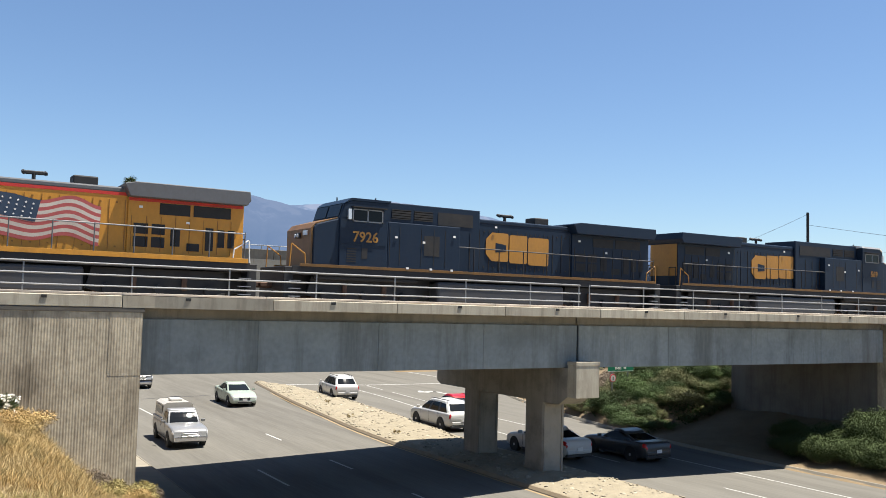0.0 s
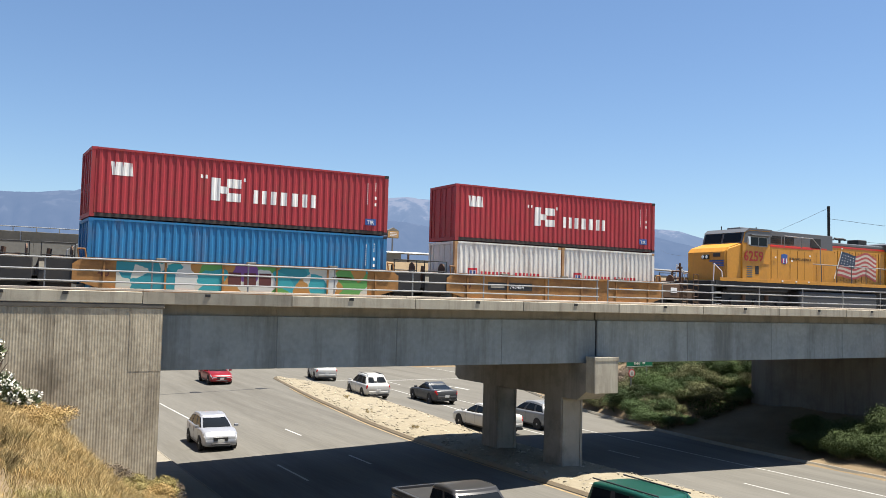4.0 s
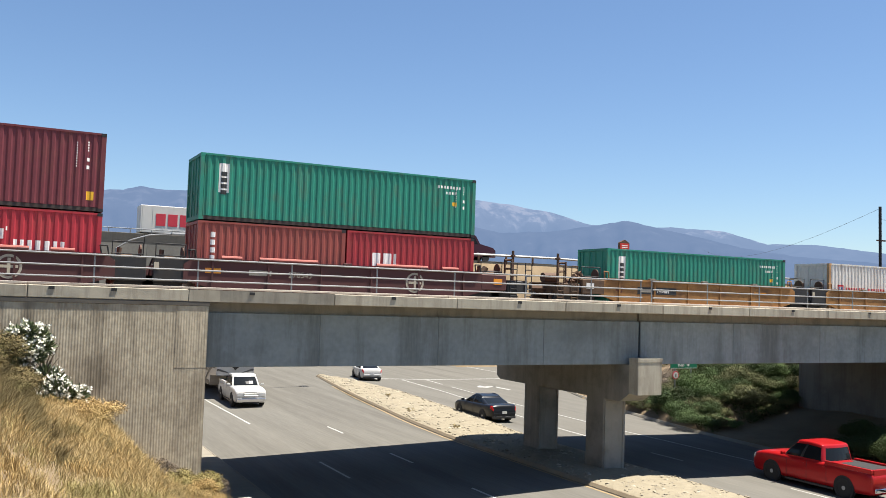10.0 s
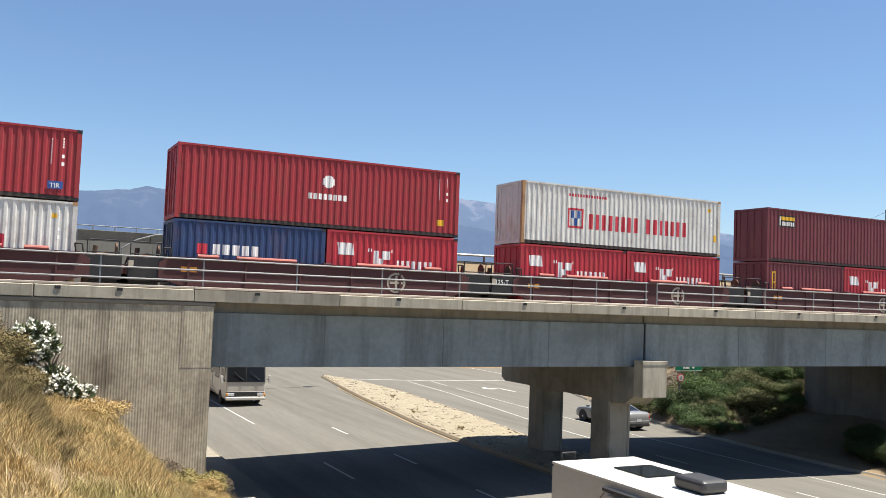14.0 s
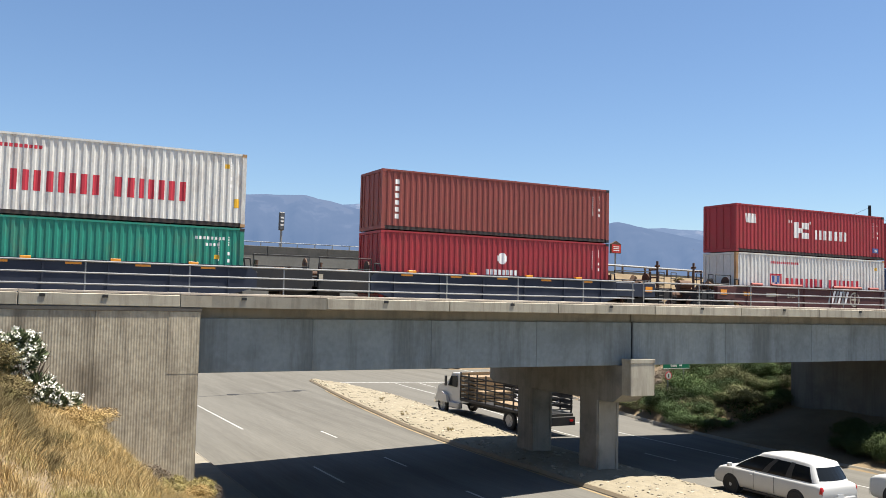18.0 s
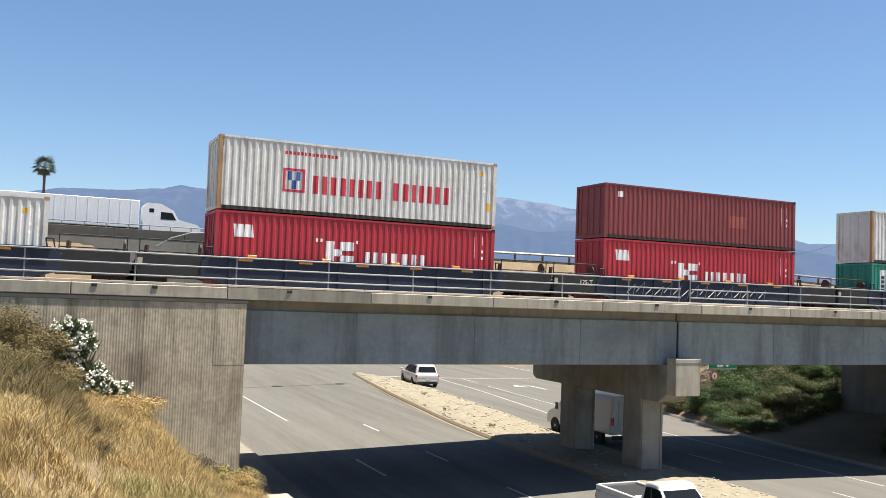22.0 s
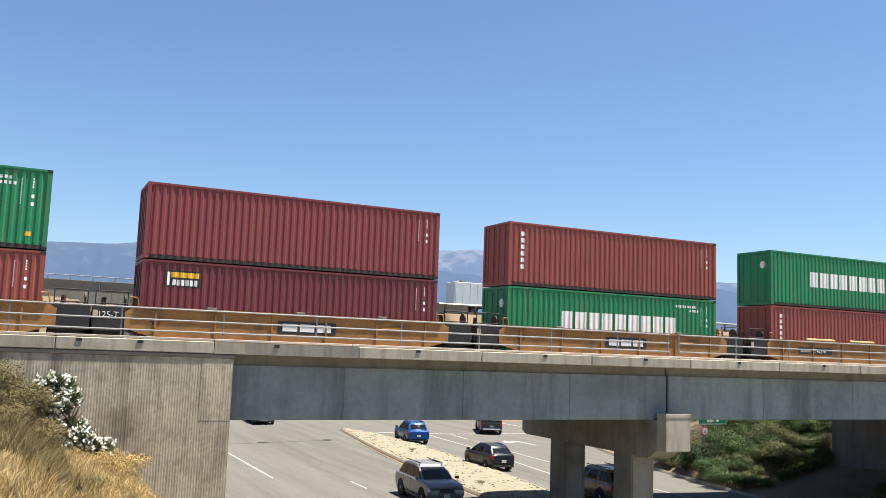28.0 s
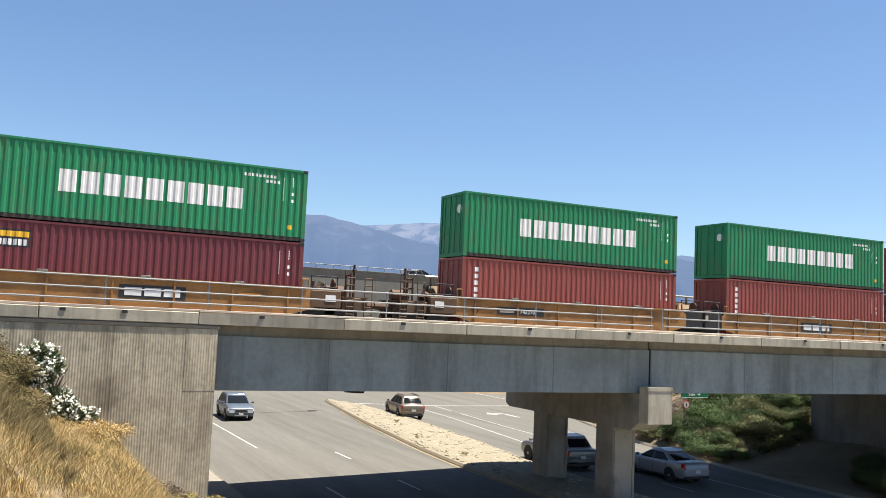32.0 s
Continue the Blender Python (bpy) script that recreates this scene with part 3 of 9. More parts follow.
def make_frame(L, H):
    bm = bmesh.new()
    for x in (0, L - 0.16):
        for s in (-1, 1):
            if x == 0 and s < 0:
                continue
            box(bm, x, s * 1.219 if s < 0 else 1.059, 0, x + 0.16, s * 1.219 + 0.16 if s < 0 else 1.219, H)
    for s in (-1, 1):
        y = NEAR if s < 0 else 1.159
        box(bm, 0.16, y, H - 0.075, L - 0.16, y + 0.06, H)
    for x in (0, L - 0.12):
        box(bm, x, -1.06, 0, x + 0.12, 1.06, 0.16)
        box(bm, x, -1.06, H - 0.12, x + 0.12, 1.06, H)
    return bm


def make_post(H):
    """The near door post with its corner castings."""
    bm = bmesh.new()
    box(bm, 0, NEAR, 0.12, 0.14, NEAR + 0.16, H - 0.12)
    for z in (0.0, H - 0.12):
        box(bm, -0.004, NEAR - 0.004, z, 0.178, NEAR + 0.162, z + 0.12)
    return bm


def make_sill(L):
    """The bottom side rail, set back under the wall, with fork pockets."""
    bm = bmesh.new()
    for s in (-1, 1):
        y = NEAR + 0.035 if s < 0 else 1.159
        box(bm, 0.16, y, 0.012, L - 0.16, y + 0.05, 0.15)
    return bm


def make_casting():
    bm = bmesh.new()
    box(bm, -0.178, NEAR - 0.004, 0, 0.004, NEAR + 0.162, 0.118)
    return bm


def make_wall(L, H, side):
    bm = bmesh.new()
    corr_sheet(bm, 0.16, L - 0.16, 0.16, H - 0.075, side * 1.207, side)
    return bm


def make_roof(L, H):
    bm = bmesh.new()
    n = int((L - 0.3) / 0.21)
    zs = [H - 0.02 if i % 2 else H - 0.045 for i in range(n + 1)]
    lo = [bm.verts.new((0.15 + (L - 0.3) * i / n, -1.16, zs[i])) for i in range(n + 1)]
    hi = [bm.verts.new((0.15 + (L - 0.3) * i / n, 1.16, zs[i])) for i in range(n + 1)]
    for i in range(n):
        bm.faces.new((lo[i], lo[i + 1], hi[i + 1], hi[i]))
    box(bm, 0.13, -1.1, 0.10, L - 0.13, 1.1, 0.15)
    return bm


def make_end(L, H):
    bm = bmesh.new()
    n = 8
    for i in range(n):
        y = -1.05 + 2.1 * i / n
        box(bm, L - 0.06 - (0.03 if i % 2 else 0), y, 0.16, L - 0.03 - (0.03 if i % 2 else 0), y + 2.1 / n + 0.004, H - 0.12)
    return bm


def make_door(H):
    bm = bmesh.new()
    box(bm, 0.04, 0.0, 0.17, 0.075, 1.03, H - 0.13)
    for k in range(4):
        z = 0.3 + (H - 0.75) * k / 3.6
        box(bm, 0.028, 0.08, z, 0.04, 0.95, z + (H - 0.7) / 5.2, 0.0)
    return bm


def make_rod(H, y):
    bm = bmesh.new()
    tube(bm, (0.015, y, 0.05), (0.015, y, H - 0.05), 0.018, 6)
    box(bm, -0.005, y - 0.02, 1.05, 0.02, y + 0.25, 1.11)
    for z in (0.5, 1.4, H - 0.5):
        box(bm, 0.0, y - 0.05, z, 0.03, y + 0.05, z + 0.05)
    return bm


# Near-black tone paints the shade between stacked boxes; rust stains lie over it.
SHADE_RAIL = mat("shade_dark_rail", (0.05, 0.04, 0.036), 0.8, vary=0.25, scale=2.5, dirt=(0.11, 0.06, 0.04), dirt_amount=0.5)


def marks(bars, parent, material, name="marking", label="", side=-1):
    """Plain bars (x0, x1, z0, z1) laid on the corrugated near wall: each a part, or small ones in one."""
    small = name in ("code_mark", "code_line", "web_line", "logo_dot", "badge_block")
    ob, bm = None, bmesh.new()
    for i, b in enumerate(bars):
        corr_sheet(bm, b[0], b[1], b[2], b[3], NEAR + 0.012, -1, 0.004, b[4] if len(b) > 4 else 0.0)
        if not small or i == len(bars) - 1:
            ob = part(name, bm, material, parent, label)
            bm = bmesh.new()
    bm.free()
    if small:
        ob["kind"] = "stuff"
    return ob


def word(x, z, widths, h, gap=0.07, strokes=0.0):
    """A word drawn as a row of plain solid blocks."""
    out = []
    for w in widths:
        if w > 0:
            if strokes and w > 0.3 * strokes:
                out += [(x, x + w * 0.34, z, z + h), (x + w * 0.62, x + w * 0.96, z, z + h)]
            else:
                out.append((x + w * 0.02, x + w * 0.92, z, z + h))
        x += abs(w) + gap
    return out


def column(x, z_top, n, h, w=0.07, pitch=0.16):
    return [(x, x + w, z_top - i * pitch - h, z_top - i * pitch) for i in range(n)]


def container(name_color, L, H, label, u, z, livery=None, number=1):
    ob = rolling(thing("shipping_container", label, "container", "containers on the train"), u, z)
    p = paint(name_color, COLORS[name_color], 0.4 if name_color == "white" else 0.3)
    part("frame", cached(("frame", L, H), lambda: make_frame(L, H)), p, ob)
    part("corner_post", cached(("post_near", H), lambda: make_post(H)), p if name_color != "white" else paint("rusty_post", (0.40, 0.23, 0.10), 0.6), ob)
    for zc in (0.0, H - 0.118):
        part("corner_casting", cached(("casting",), make_casting), DARK if name_color != "white" else paint("rusty_post", (0.40, 0.23, 0.10), 0.6), ob, at=(L, 0, zc))
    part("bottom_rail", cached(("sill_rail", L), lambda: make_sill(L)), SHADE_RAIL, ob)
    for s in (-1, 1):
        part("side_wall", cached(("wall", L, H, s), lambda: make_wall(L, H, s)), p, ob)
    part("roof", cached(("roof", L, H), lambda: make_roof(L, H)), p, ob)
    part("front_wall", cached(("end", L, H), lambda: make_end(L, H)), p, ob)
    for s in (0, 1):
        d = part("door", cached(("door", H), lambda: make_door(H)), p, ob, at=Matrix.Identity(4) if s else Matrix.Translation((0, -1.03, 0)))
        for y in (0.25, 0.78):
            part("lock_rod", cached(("rod", H, y), lambda: make_rod(H, y)), p, d)
    if livery:
        livery(ob, L, H)
    # ownership codes at the far end of the side
    if L > 7:
        marks(column(L - 1.0, H - 0.4, 10, 0.055, 0.035, 0.095) + column(L - 0.62, H - 0.35, 4, 0.06, 0.045, 0.10) + column(L - 0.64, H - 0.95, 2, 0.13, 0.10, 0.28), ob, WHITE_INK, "code_mark", "small white code marks")
    return ob


INK = {"white": WHITE_INK, "red": mat("red_marking", (0.50, 0.03, 0.05), 0.6, vary=0.08), "blue": mat("blue_marking", (0.03, 0.09, 0.30), 0.6, vary=0.06), "yellow": mat("yellow_marking", (0.75, 0.42, 0.02), 0.6, vary=0.08), "black": BLACK_TRIM}


def lv_serif(ob, L, H):
    """White flag and a two-word mark on red."""
    k = 1.0 if L > 7 else 0.62
    x, z = (4.45, H * 0.36) if L > 7 else (2.1, H * 0.36)
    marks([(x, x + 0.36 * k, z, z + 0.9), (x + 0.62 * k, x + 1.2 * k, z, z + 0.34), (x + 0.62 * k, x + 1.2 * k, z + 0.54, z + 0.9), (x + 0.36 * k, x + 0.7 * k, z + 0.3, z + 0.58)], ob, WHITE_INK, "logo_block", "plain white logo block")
    marks([(x - 0.42 * k, x - 0.33 * k, z + 0.84, z + 0.98), (x - 0.24 * k, x - 0.15 * k, z + 0.84, z + 0.98), (x + 1.3 * k, x + 1.38 * k, z + 0.84, z + 0.98)], ob, WHITE_INK, "logo_dot")
    marks(word(x + 1.72 * k, z, [0.56 * k, 0.26 * k, 0.78 * k, 0.62 * k], 0.54, 0.16 * k, k), ob, WHITE_INK, "logo_block", "plain white block in place of a letter")
    marks([(0.75 * (k + 0.25) / 1.25, 0.75 + 0.75 * k, H - 1.0, H - 0.5, -0.06)], ob, WHITE_INK, "flag_mark", "white flag mark")
    if L > 7:
        part("marking", writing("TIR", 0.24), WHITE_INK, ob, at=(L - 1.0, NEAR - 0.012, 0.42))
        part("marking_plate", block(L - 1.06, NEAR - 0.004, 0.38, L - 0.55, NEAR + 0.006, 0.66), INK["blue"], ob)


def lv_sans(ob, L, H):
    """Red square sign and a wide red two-word mark on white."""
    k = 1.0 if L > 7 else 0.55
    x, z, h = (2.55, H * 0.30, 0.95) if L > 7 else (0.75, H * 0.30, 0.62)
    marks([(x, x + 0.11 * k, z, z + h), (x + 0.8 * k, x + 0.91 * k, z, z + h), (x + 0.11 * k, x + 0.8 * k, z, z + 0.1), (x + 0.11 * k, x + 0.8 * k, z + h - 0.1, z + h)], ob, INK["red"], "logo_frame", "red square logo frame")
    marks([(x + 0.36 * k, x + 0.56 * k, z + 0.12, z + h * 0.5), (x + 0.2 * k, x + 0.38 * k, z + h * 0.5, z + h - 0.12), (x + 0.54 * k, x + 0.72 * k, z + h * 0.5, z + h - 0.12)], ob, INK["blue"], "logo_block", "blue logo block")
    marks(word(x + 1.25 * k, z, [0.62 * k, 0.68 * k, 0.62 * k, 0.66 * k, -0.25 * k, 0.74 * k, 0.2 * k, 0.62 * k, 0.66 * k], h * 0.78, 0.13 * k, k), ob, INK["red"], "logo_block", "plain red blocks in place of two words")
    if L > 7:
        marks(word(2.6, H - 0.52, [0.12] * 14, 0.13, 0.04), ob, INK["red"], "web_line", "small red blocks")
        marks([(L - 0.85, L - 0.67, H - 0.62, H - 0.45), (L - 0.45, L - 0.25, 0.75, 1.1)], ob, INK["yellow"], "warning_mark", "yellow warning marks")


def lv_heavy(ob, L, H):
    """Heavy white nine-block word on green."""
    marks(word(2.9, H * 0.38, [0.66, 0.7, 0.66, 0.68, 0.7, 0.68, 0.66, 0.66, 0.7], 0.82, 0.08), ob, WHITE_INK, "logo_block", "heavy white blocks in place of a word")
    marks(word(L - 2.6, H - 0.45, [0.1] * 9, 0.12, 0.05) + word(L - 1.7, H - 0.65, [0.1] * 4, 0.12, 0.05), ob, WHITE_INK, "code_line", "small white code blocks")
    marks([(L - 0.75, L - 0.55, 0.45, 0.62)], ob, INK["yellow"], "warning_mark", "yellow warning mark")
    part("door_emblem", tubes([((0.018, -0.62, H - 0.75), (0.034, -0.62, H - 0.75))], 0.2, 16), WHITE_INK, ob, "round white emblem on the door")


def lv_column(ob, L, H):
    """White column of blocks near the door."""
    if L > 7:
        marks([b for i in range(6) for b in word(0.62, H - 0.62 - i * 0.3, [0.22], 0.2, 0.0)], ob, WHITE_INK, "logo_column", "column of white blocks")
    else:
        marks([b for i in range(5) for b in word(0.5, H - 0.62 - i * 0.3, [0.2], 0.2, 0.0)], ob, WHITE_INK, "logo_column", "column of white blocks")


def lv_strip(ob, L, H):
    """White upright label with dark blocks on teal."""
    marks([(0.72, 1.12, H * 0.42, H - 0.35)], ob, WHITE_INK, "label_strip", "white upright label")
    for i in range(4):
        bm = bmesh.new()
        corr_sheet(bm, 0.8, 1.04, H - 0.75 - i * 0.24 - 0.1, H - 0.75 - i * 0.24 + 0.07, NEAR + 0.012, -1, 0.008)
        part("label_block", bm, INK["black"], ob)
    marks(word(L - 1.9, H - 0.5, [0.1] * 8, 0.12, 0.05) + word(L - 1.5, H - 0.75, [0.1] * 4, 0.12, 0.05), ob, WHITE_INK, "code_line", "small white code blocks")
    marks([(L - 1.15, L - 0.95, H - 1.25, H - 1.08)], ob, INK["yellow"], "warning_mark", "yellow warning mark")


def lv_badge(ob, L, H):
    """Black, yellow and white badge near the door end."""
    marks([(0.85, 2.15, H - 0.98, H - 0.35)], ob, INK["black"], "badge", "black badge")
    bm = bmesh.new()
    corr_sheet(bm, 1.05, 2.1, H - 0.62, H - 0.42, NEAR + 0.012, -1, 0.008)
    part("badge_band", bm, INK["yellow"], ob, "yellow band")
    bm = bmesh.new()
    for b in word(1.12, H - 0.92, [0.13] * 6, 0.22, 0.03) + [(0.92, 1.02, H - 0.92, H - 0.42)]:
        corr_sheet(bm, b[0], b[1], b[2], b[3], NEAR + 0.012, -1, 0.009)
    part("badge_block", bm, WHITE_INK, ob)
    marks([(L - 0.6, L - 0.35, 0.4, 0.72)], ob, INK["yellow"], "warning_mark", "yellow warning mark")


def lv_round(ob, L, H):
    """White round emblem over a word of blocks."""
    bm = bmesh.new()
    for i in range(7):
        a = -0.26 + 0.52 * i / 7
        hh = math.sqrt(max(0, 0.26 ** 2 - (a + 0.037) ** 2))
        corr_sheet(bm, 6.1 + a, 6.1 + a + 0.074, H * 0.66 - hh, H * 0.66 + hh, NEAR + 0.012, -1, 0.004)
    part("logo_disc", bm, WHITE_INK, ob, "white round emblem")
    marks(word(5.25, H * 0.40, [0.17] * 8, 0.24, 0.045), ob, WHITE_INK, "logo_block", "small white blocks in place of a word")
    marks([(L - 1.05, L - 0.72, 0.45, 0.72)], ob, INK["yellow"], "warning_mark", "yellow warning mark")


def lv_wide(ob, L, H):
    """Wide white five-letter blocks on navy."""
    marks(word(1.5, H * 0.5, [0.3] * 5, 0.4, 0.08), ob, WHITE_INK, "logo_block", "white blocks in place of a word")
    marks([(0.9, 1.3, H * 0.5, H * 0.5 + 0.4)], ob, INK["red"], "logo_mark", "red logo mark")


def lv_gold(ob, L, H):
    marks(word(0.7, H - 0.75, [0.2] * 5, 0.26, 0.05), ob, INK["yellow"], "logo_block", "small yellow blocks in place of a word")
    marks(column(L - 0.75, H - 0.3, 5, 0.16, 0.1, 0.3) + column(L - 0.45, H - 0.3, 5, 0.16, 0.06, 0.3), ob, WHITE_INK, "code_mark", "white code marks")


def lv_three(ob, L, H):
    marks(word(1.15, H * 0.45, [0.42, 0.42, 0.12], 0.55, 0.08), ob, WHITE_INK, "logo_block", "bold white blocks in place of a word")


def lv_sidebar(ob, L, H):
    marks([(0.45, 0.52, H - 1.7, H - 0.5), (0.62, 0.69, H - 1.7, H - 0.5), (0.52, 0.62, H - 0.6, H - 0.5), (0.52, 0.62, H - 1.15, H - 1.05), (0.52, 0.62, H - 1.7, H - 1.6)], ob, INK["yellow"], "logo_column", "yellow upright frame mark")


def lv_patch(ob, L, H):
    """A pale repaired patch and a small white mark near the door."""
    marks([(7.7, 8.8, 0.95, 1.55)], ob, PATCH, "repair_patch", "paler repainted patch")
    marks([(0.75, 1.05, H - 0.62, H - 0.34)], ob, WHITE_INK, "logo_mark", "small white mark")


PATCH = mat("faded_patch", (0.33, 0.075, 0.06), 0.6, vary=0.15)
FEET40, FEET20, HIGH, STD = 12.192, 6.058, 2.896, 2.591
BOX = {  # key: colour, length, height, label, livery
    "serif": ("red", FEET40, STD, "dark red corrugated shipping container with white logo blocks", lv_serif),
    "serif_high": ("bright_red", FEET40, HIGH, "bright red corrugated shipping container with white logo blocks", lv_serif),
    "serif20": ("bright_red", FEET20, STD, "short bright red shipping container with white logo blocks", lv_serif),
    "sans": ("white", FEET40, HIGH, "rust-streaked white shipping container with red logo blocks", lv_sans),
    "sans20": ("white", FEET20, STD, "short rusty white shipping container with red logo blocks", lv_sans),
    "blue": ("blue", FEET40, STD, "plain blue corrugated shipping container", None),
    "maroon20": ("maroon", FEET20, STD, "short dull maroon shipping container", lv_sidebar),
    "brown20": ("brown", FEET20, STD, "short reddish-brown shipping container with a white block column", lv_column),
    "three20": ("red", FEET20, STD, "short red shipping container with bold white blocks", lv_three),
    "gold20": ("navy", FEET20, STD, "short navy shipping container with small yellow blocks", lv_gold),
    "wide20": ("navy", FEET20, STD, "short navy shipping container with wide white blocks", lv_wide),
    "teal": ("teal", FEET40, HIGH, "teal green shipping container with a white upright label", lv_strip),
    "teal_std": ("teal", FEET40, STD, "teal green shipping container with a white upright label", lv_strip),
    "badge": ("maroon", FEET40, HIGH, "maroon shipping container with a small black and yellow badge", lv_badge),
    "round": ("red", FEET40, HIGH, "dark red shipping container with a white round emblem", lv_round),
    "column": ("brown", FEET40, STD, "reddish-brown shipping container with a white block column", lv_column),
    "column_high": ("brown", FEET40, HIGH, "reddish-brown shipping container with a white block column", lv_column),
    "plain_brown": ("dark_brown", FEET40, HIGH, "plain dark reddish-brown corrugated shipping container", None),
    "plain_dark": ("dark_brown", FEET40, STD, "dull dark brown shipping container with a patched panel", lv_patch),
    "heavy": ("green", FEET40, HIGH, "bright green shipping container with heavy white blocks", lv_heavy),
}
YELLOW_CAR = mat("well_car_yellow", (0.32, 0.152, 0.042), 0.75, vary=0.25, scale=1.4, fine=12, dirt=(0.10, 0.048, 0.024), dirt_amount=0.85, dirt_scale=1.1, stretch=(0.6, 1, 1))
GRIMY_END = mat("grimy_car_end", (0.10, 0.055, 0.028), 0.8, vary=0.3, scale=3, dirt=(0.04, 0.03, 0.025), dirt_amount=0.85, dirt_scale=2.0)
MAROON_CAR = mat("well_car_brown", (0.078, 0.023, 0.021), 0.7, vary=0.16, scale=1.2, dirt=(0.05, 0.03, 0.025), dirt_amount=0.5)
NAVY_CAR = mat("well_car_navy", (0.012, 0.018, 0.036), 0.6, vary=0.2, scale=1.2, dirt=(0.03, 0.035, 0.05), dirt_amount=0.5)
CAR_PAINT = {"yellow": YELLOW_CAR, "maroon": MAROON_CAR, "navy": NAVY_CAR}
CREAM_INK = mat("faded_cream_marking", (0.42, 0.37, 0.28), 0.7, vary=0.2, scale=4)
STENCIL = mat("stencil_brown", (0.10, 0.025, 0.02), 0.7)


GUIDE_RED = mat("guide_bar_red", (0.34, 0.10, 0.08), 0.7, vary=0.2, scale=3)
GUIDE_TAN = mat("guide_bar_tan", (0.50, 0.30, 0.12), 0.7, vary=0.2, scale=3)


def wheelset(parent, x, r=0.42):
    for s in (-0.72, 0.72):
        bm = bmesh.new()
        tube(bm, (x, s - 0.06, r), (x, s + 0.06, r), r, 18)
        tube(bm, (x, s - 0.09, r), (x, s + 0.09, r), 0.12, 10)
        part("wheel", bm, RUST, parent)


def truck(parent, x):
    bm = bmesh.new()
    for s in (-1.0, 0.92):
        prism(bm, [(x - 1.25, 0.38), (x - 1.05, 0.62), (x - 0.45, 0.62), (x - 0.35, 0.74), (x + 0.35, 0.74), (x + 0.45, 0.62), (x + 1.05, 0.62), (x + 1.25, 0.38), (x + 0.9, 0.34), (x + 0.45, 0.16), (x - 0.45, 0.16), (x - 0.9, 0.34)], "y", s, s + 0.12)
    box(bm, x - 0.2, -1.0, 0.4, x + 0.2, 1.0, 0.72)
    t = part("truck_frame", bm, DARK, parent)
    for d in (-0.89, 0.89):
        wheelset(t, x + d)


def well_car(color, pitch, u, lead=False, tail=False, bars=()):
    """One well unit; its origin is under the left end of its load, at the rail top."""
    car = rolling(thing("well_car", {"yellow": "yellow articulated container well car with worn paint", "maroon": "dark brown articulated container well car", "navy": "dark navy container well car with orange reflectors"}[color], "rail car", "well cars of the train"), u, RAIL_TOP)
    p = CAR_PAINT[color]
    L = 12.5
    x0, x1 = -0.16, L - 0.16
    top = 1.46
    for y0, y1, s in ((-1.5, -1.3, -1), (1.3, 1.5, 1)):
        bm = bmesh.new()
        prism(bm, [(x0 - 0.35, 0.62), (x0 - 0.35, top - 0.25), (x0, top), (x1, top), (x1 + 0.35, top - 0.25), (x1 + 0.35, 0.62), (x1 - 0.9, 0.26), (x0 + 0.9, 0.26)], "y", y0 + 0.05, y1)
        box(bm, x0, y0 - 0.02 if s < 0 else y1 - 0.03, top - 0.09, x1, y0 + 0.06 if s < 0 else y1 + 0.05, top)
        box(bm, x0 + 0.9, y0 - 0.02 if s < 0 else y1 - 0.03, 0.26, x1 - 0.9, y0 + 0.06 if s < 0 else y1 + 0.05, 0.36)
        sill = part("side_sill", bm, p, car)
        for i in range(6):
            x = x0 + 0.7 + i * 2.2
            part("stiffener", block(x, y0 + 0.0 if s < 0 else y1 - 0.01, 0.36, x + 0.07, y0 + 0.055 if s < 0 else y1 + 0.03, top - 0.09), p, sill)
    part("well_floor", block(x0, -1.3, 0.22, x1, 1.3, 0.33), p, car)
    # guides that catch the load
    for x in ((2.6, 6.1, 9.6) if color != "navy" else (1.4, 4.4, 7.4, 10.2)):
        part("load_guide", block(x - 0.18, -1.53, top - 0.03, x + 0.18, -1.36, top + 0.07, 0.01, 1), PAVING if color == "yellow" else AMBER if color == "navy" else p, car)
    for a, b in bars or (((0.9, 1.7), (2.4, 4.8), (7.4, 9.8), (10.5, 11.3)) if color == "maroon" else ()):
        part("guide_bar", tubes([((a, -1.43, top + 0.06), (b, -1.43, top + 0.06))], 0.075, 8), GUIDE_RED if color == "maroon" else GUIDE_TAN, car, "long rounded load guide bar")
    for x in (x0 - 0.1, x1 - 0.1):
        part("corner_guide", tubes([((x, -1.4, top - 0.2), (x - 0.1, -1.45, top + 0.3)), ((x + 0.25, -1.4, top - 0.2), (x + 0.15, -1.45, top + 0.3)), ((x - 0.1, -1.45, top + 0.3), (x + 0.15, -1.45, top + 0.3))], 0.03), p if color == "yellow" else DARK, car)
    gap = pitch - L
    for a, b, outer in ((x0 - gap / 2, x0 - 0.05, tail), (x1 + 0.05, x1 + gap / 2, lead)):
        if outer:  # end of the articulated set: deck, ladder, brake stand and coupler
            q = -1 if a < 0 else 1
            e = a if q < 0 else b
            end = part("end_sill", block(min(e, e + q * 1.1), -1.38, 0.62, max(e, e + q * 1.1), 1.38, 1.12, 0.03, 1), GRIMY_END if color == "yellow" else DARK, car)
            part("end_box", block(a + 0.1, -1.46, 0.66, b - 0.1, -1.2, 1.36, 0.03, 1), GRIMY_END if color == "yellow" else p, end)
            part("brake_stand", tubes([((e + q * 0.5, -0.9, 1.1), (e + q * 0.5, -0.9, 2.15)), ((e + q * 0.5, -0.3, 1.1), (e + q * 0.5, -0.3, 2.15)), ((e + q * 0.5, -0.9, 2.1), (e + q * 0.5, -0.3, 2.1)), ((e + q * 0.5, -0.9, 1.7), (e + q * 0.5, -0.3, 1.7))], 0.05), RUST, end)
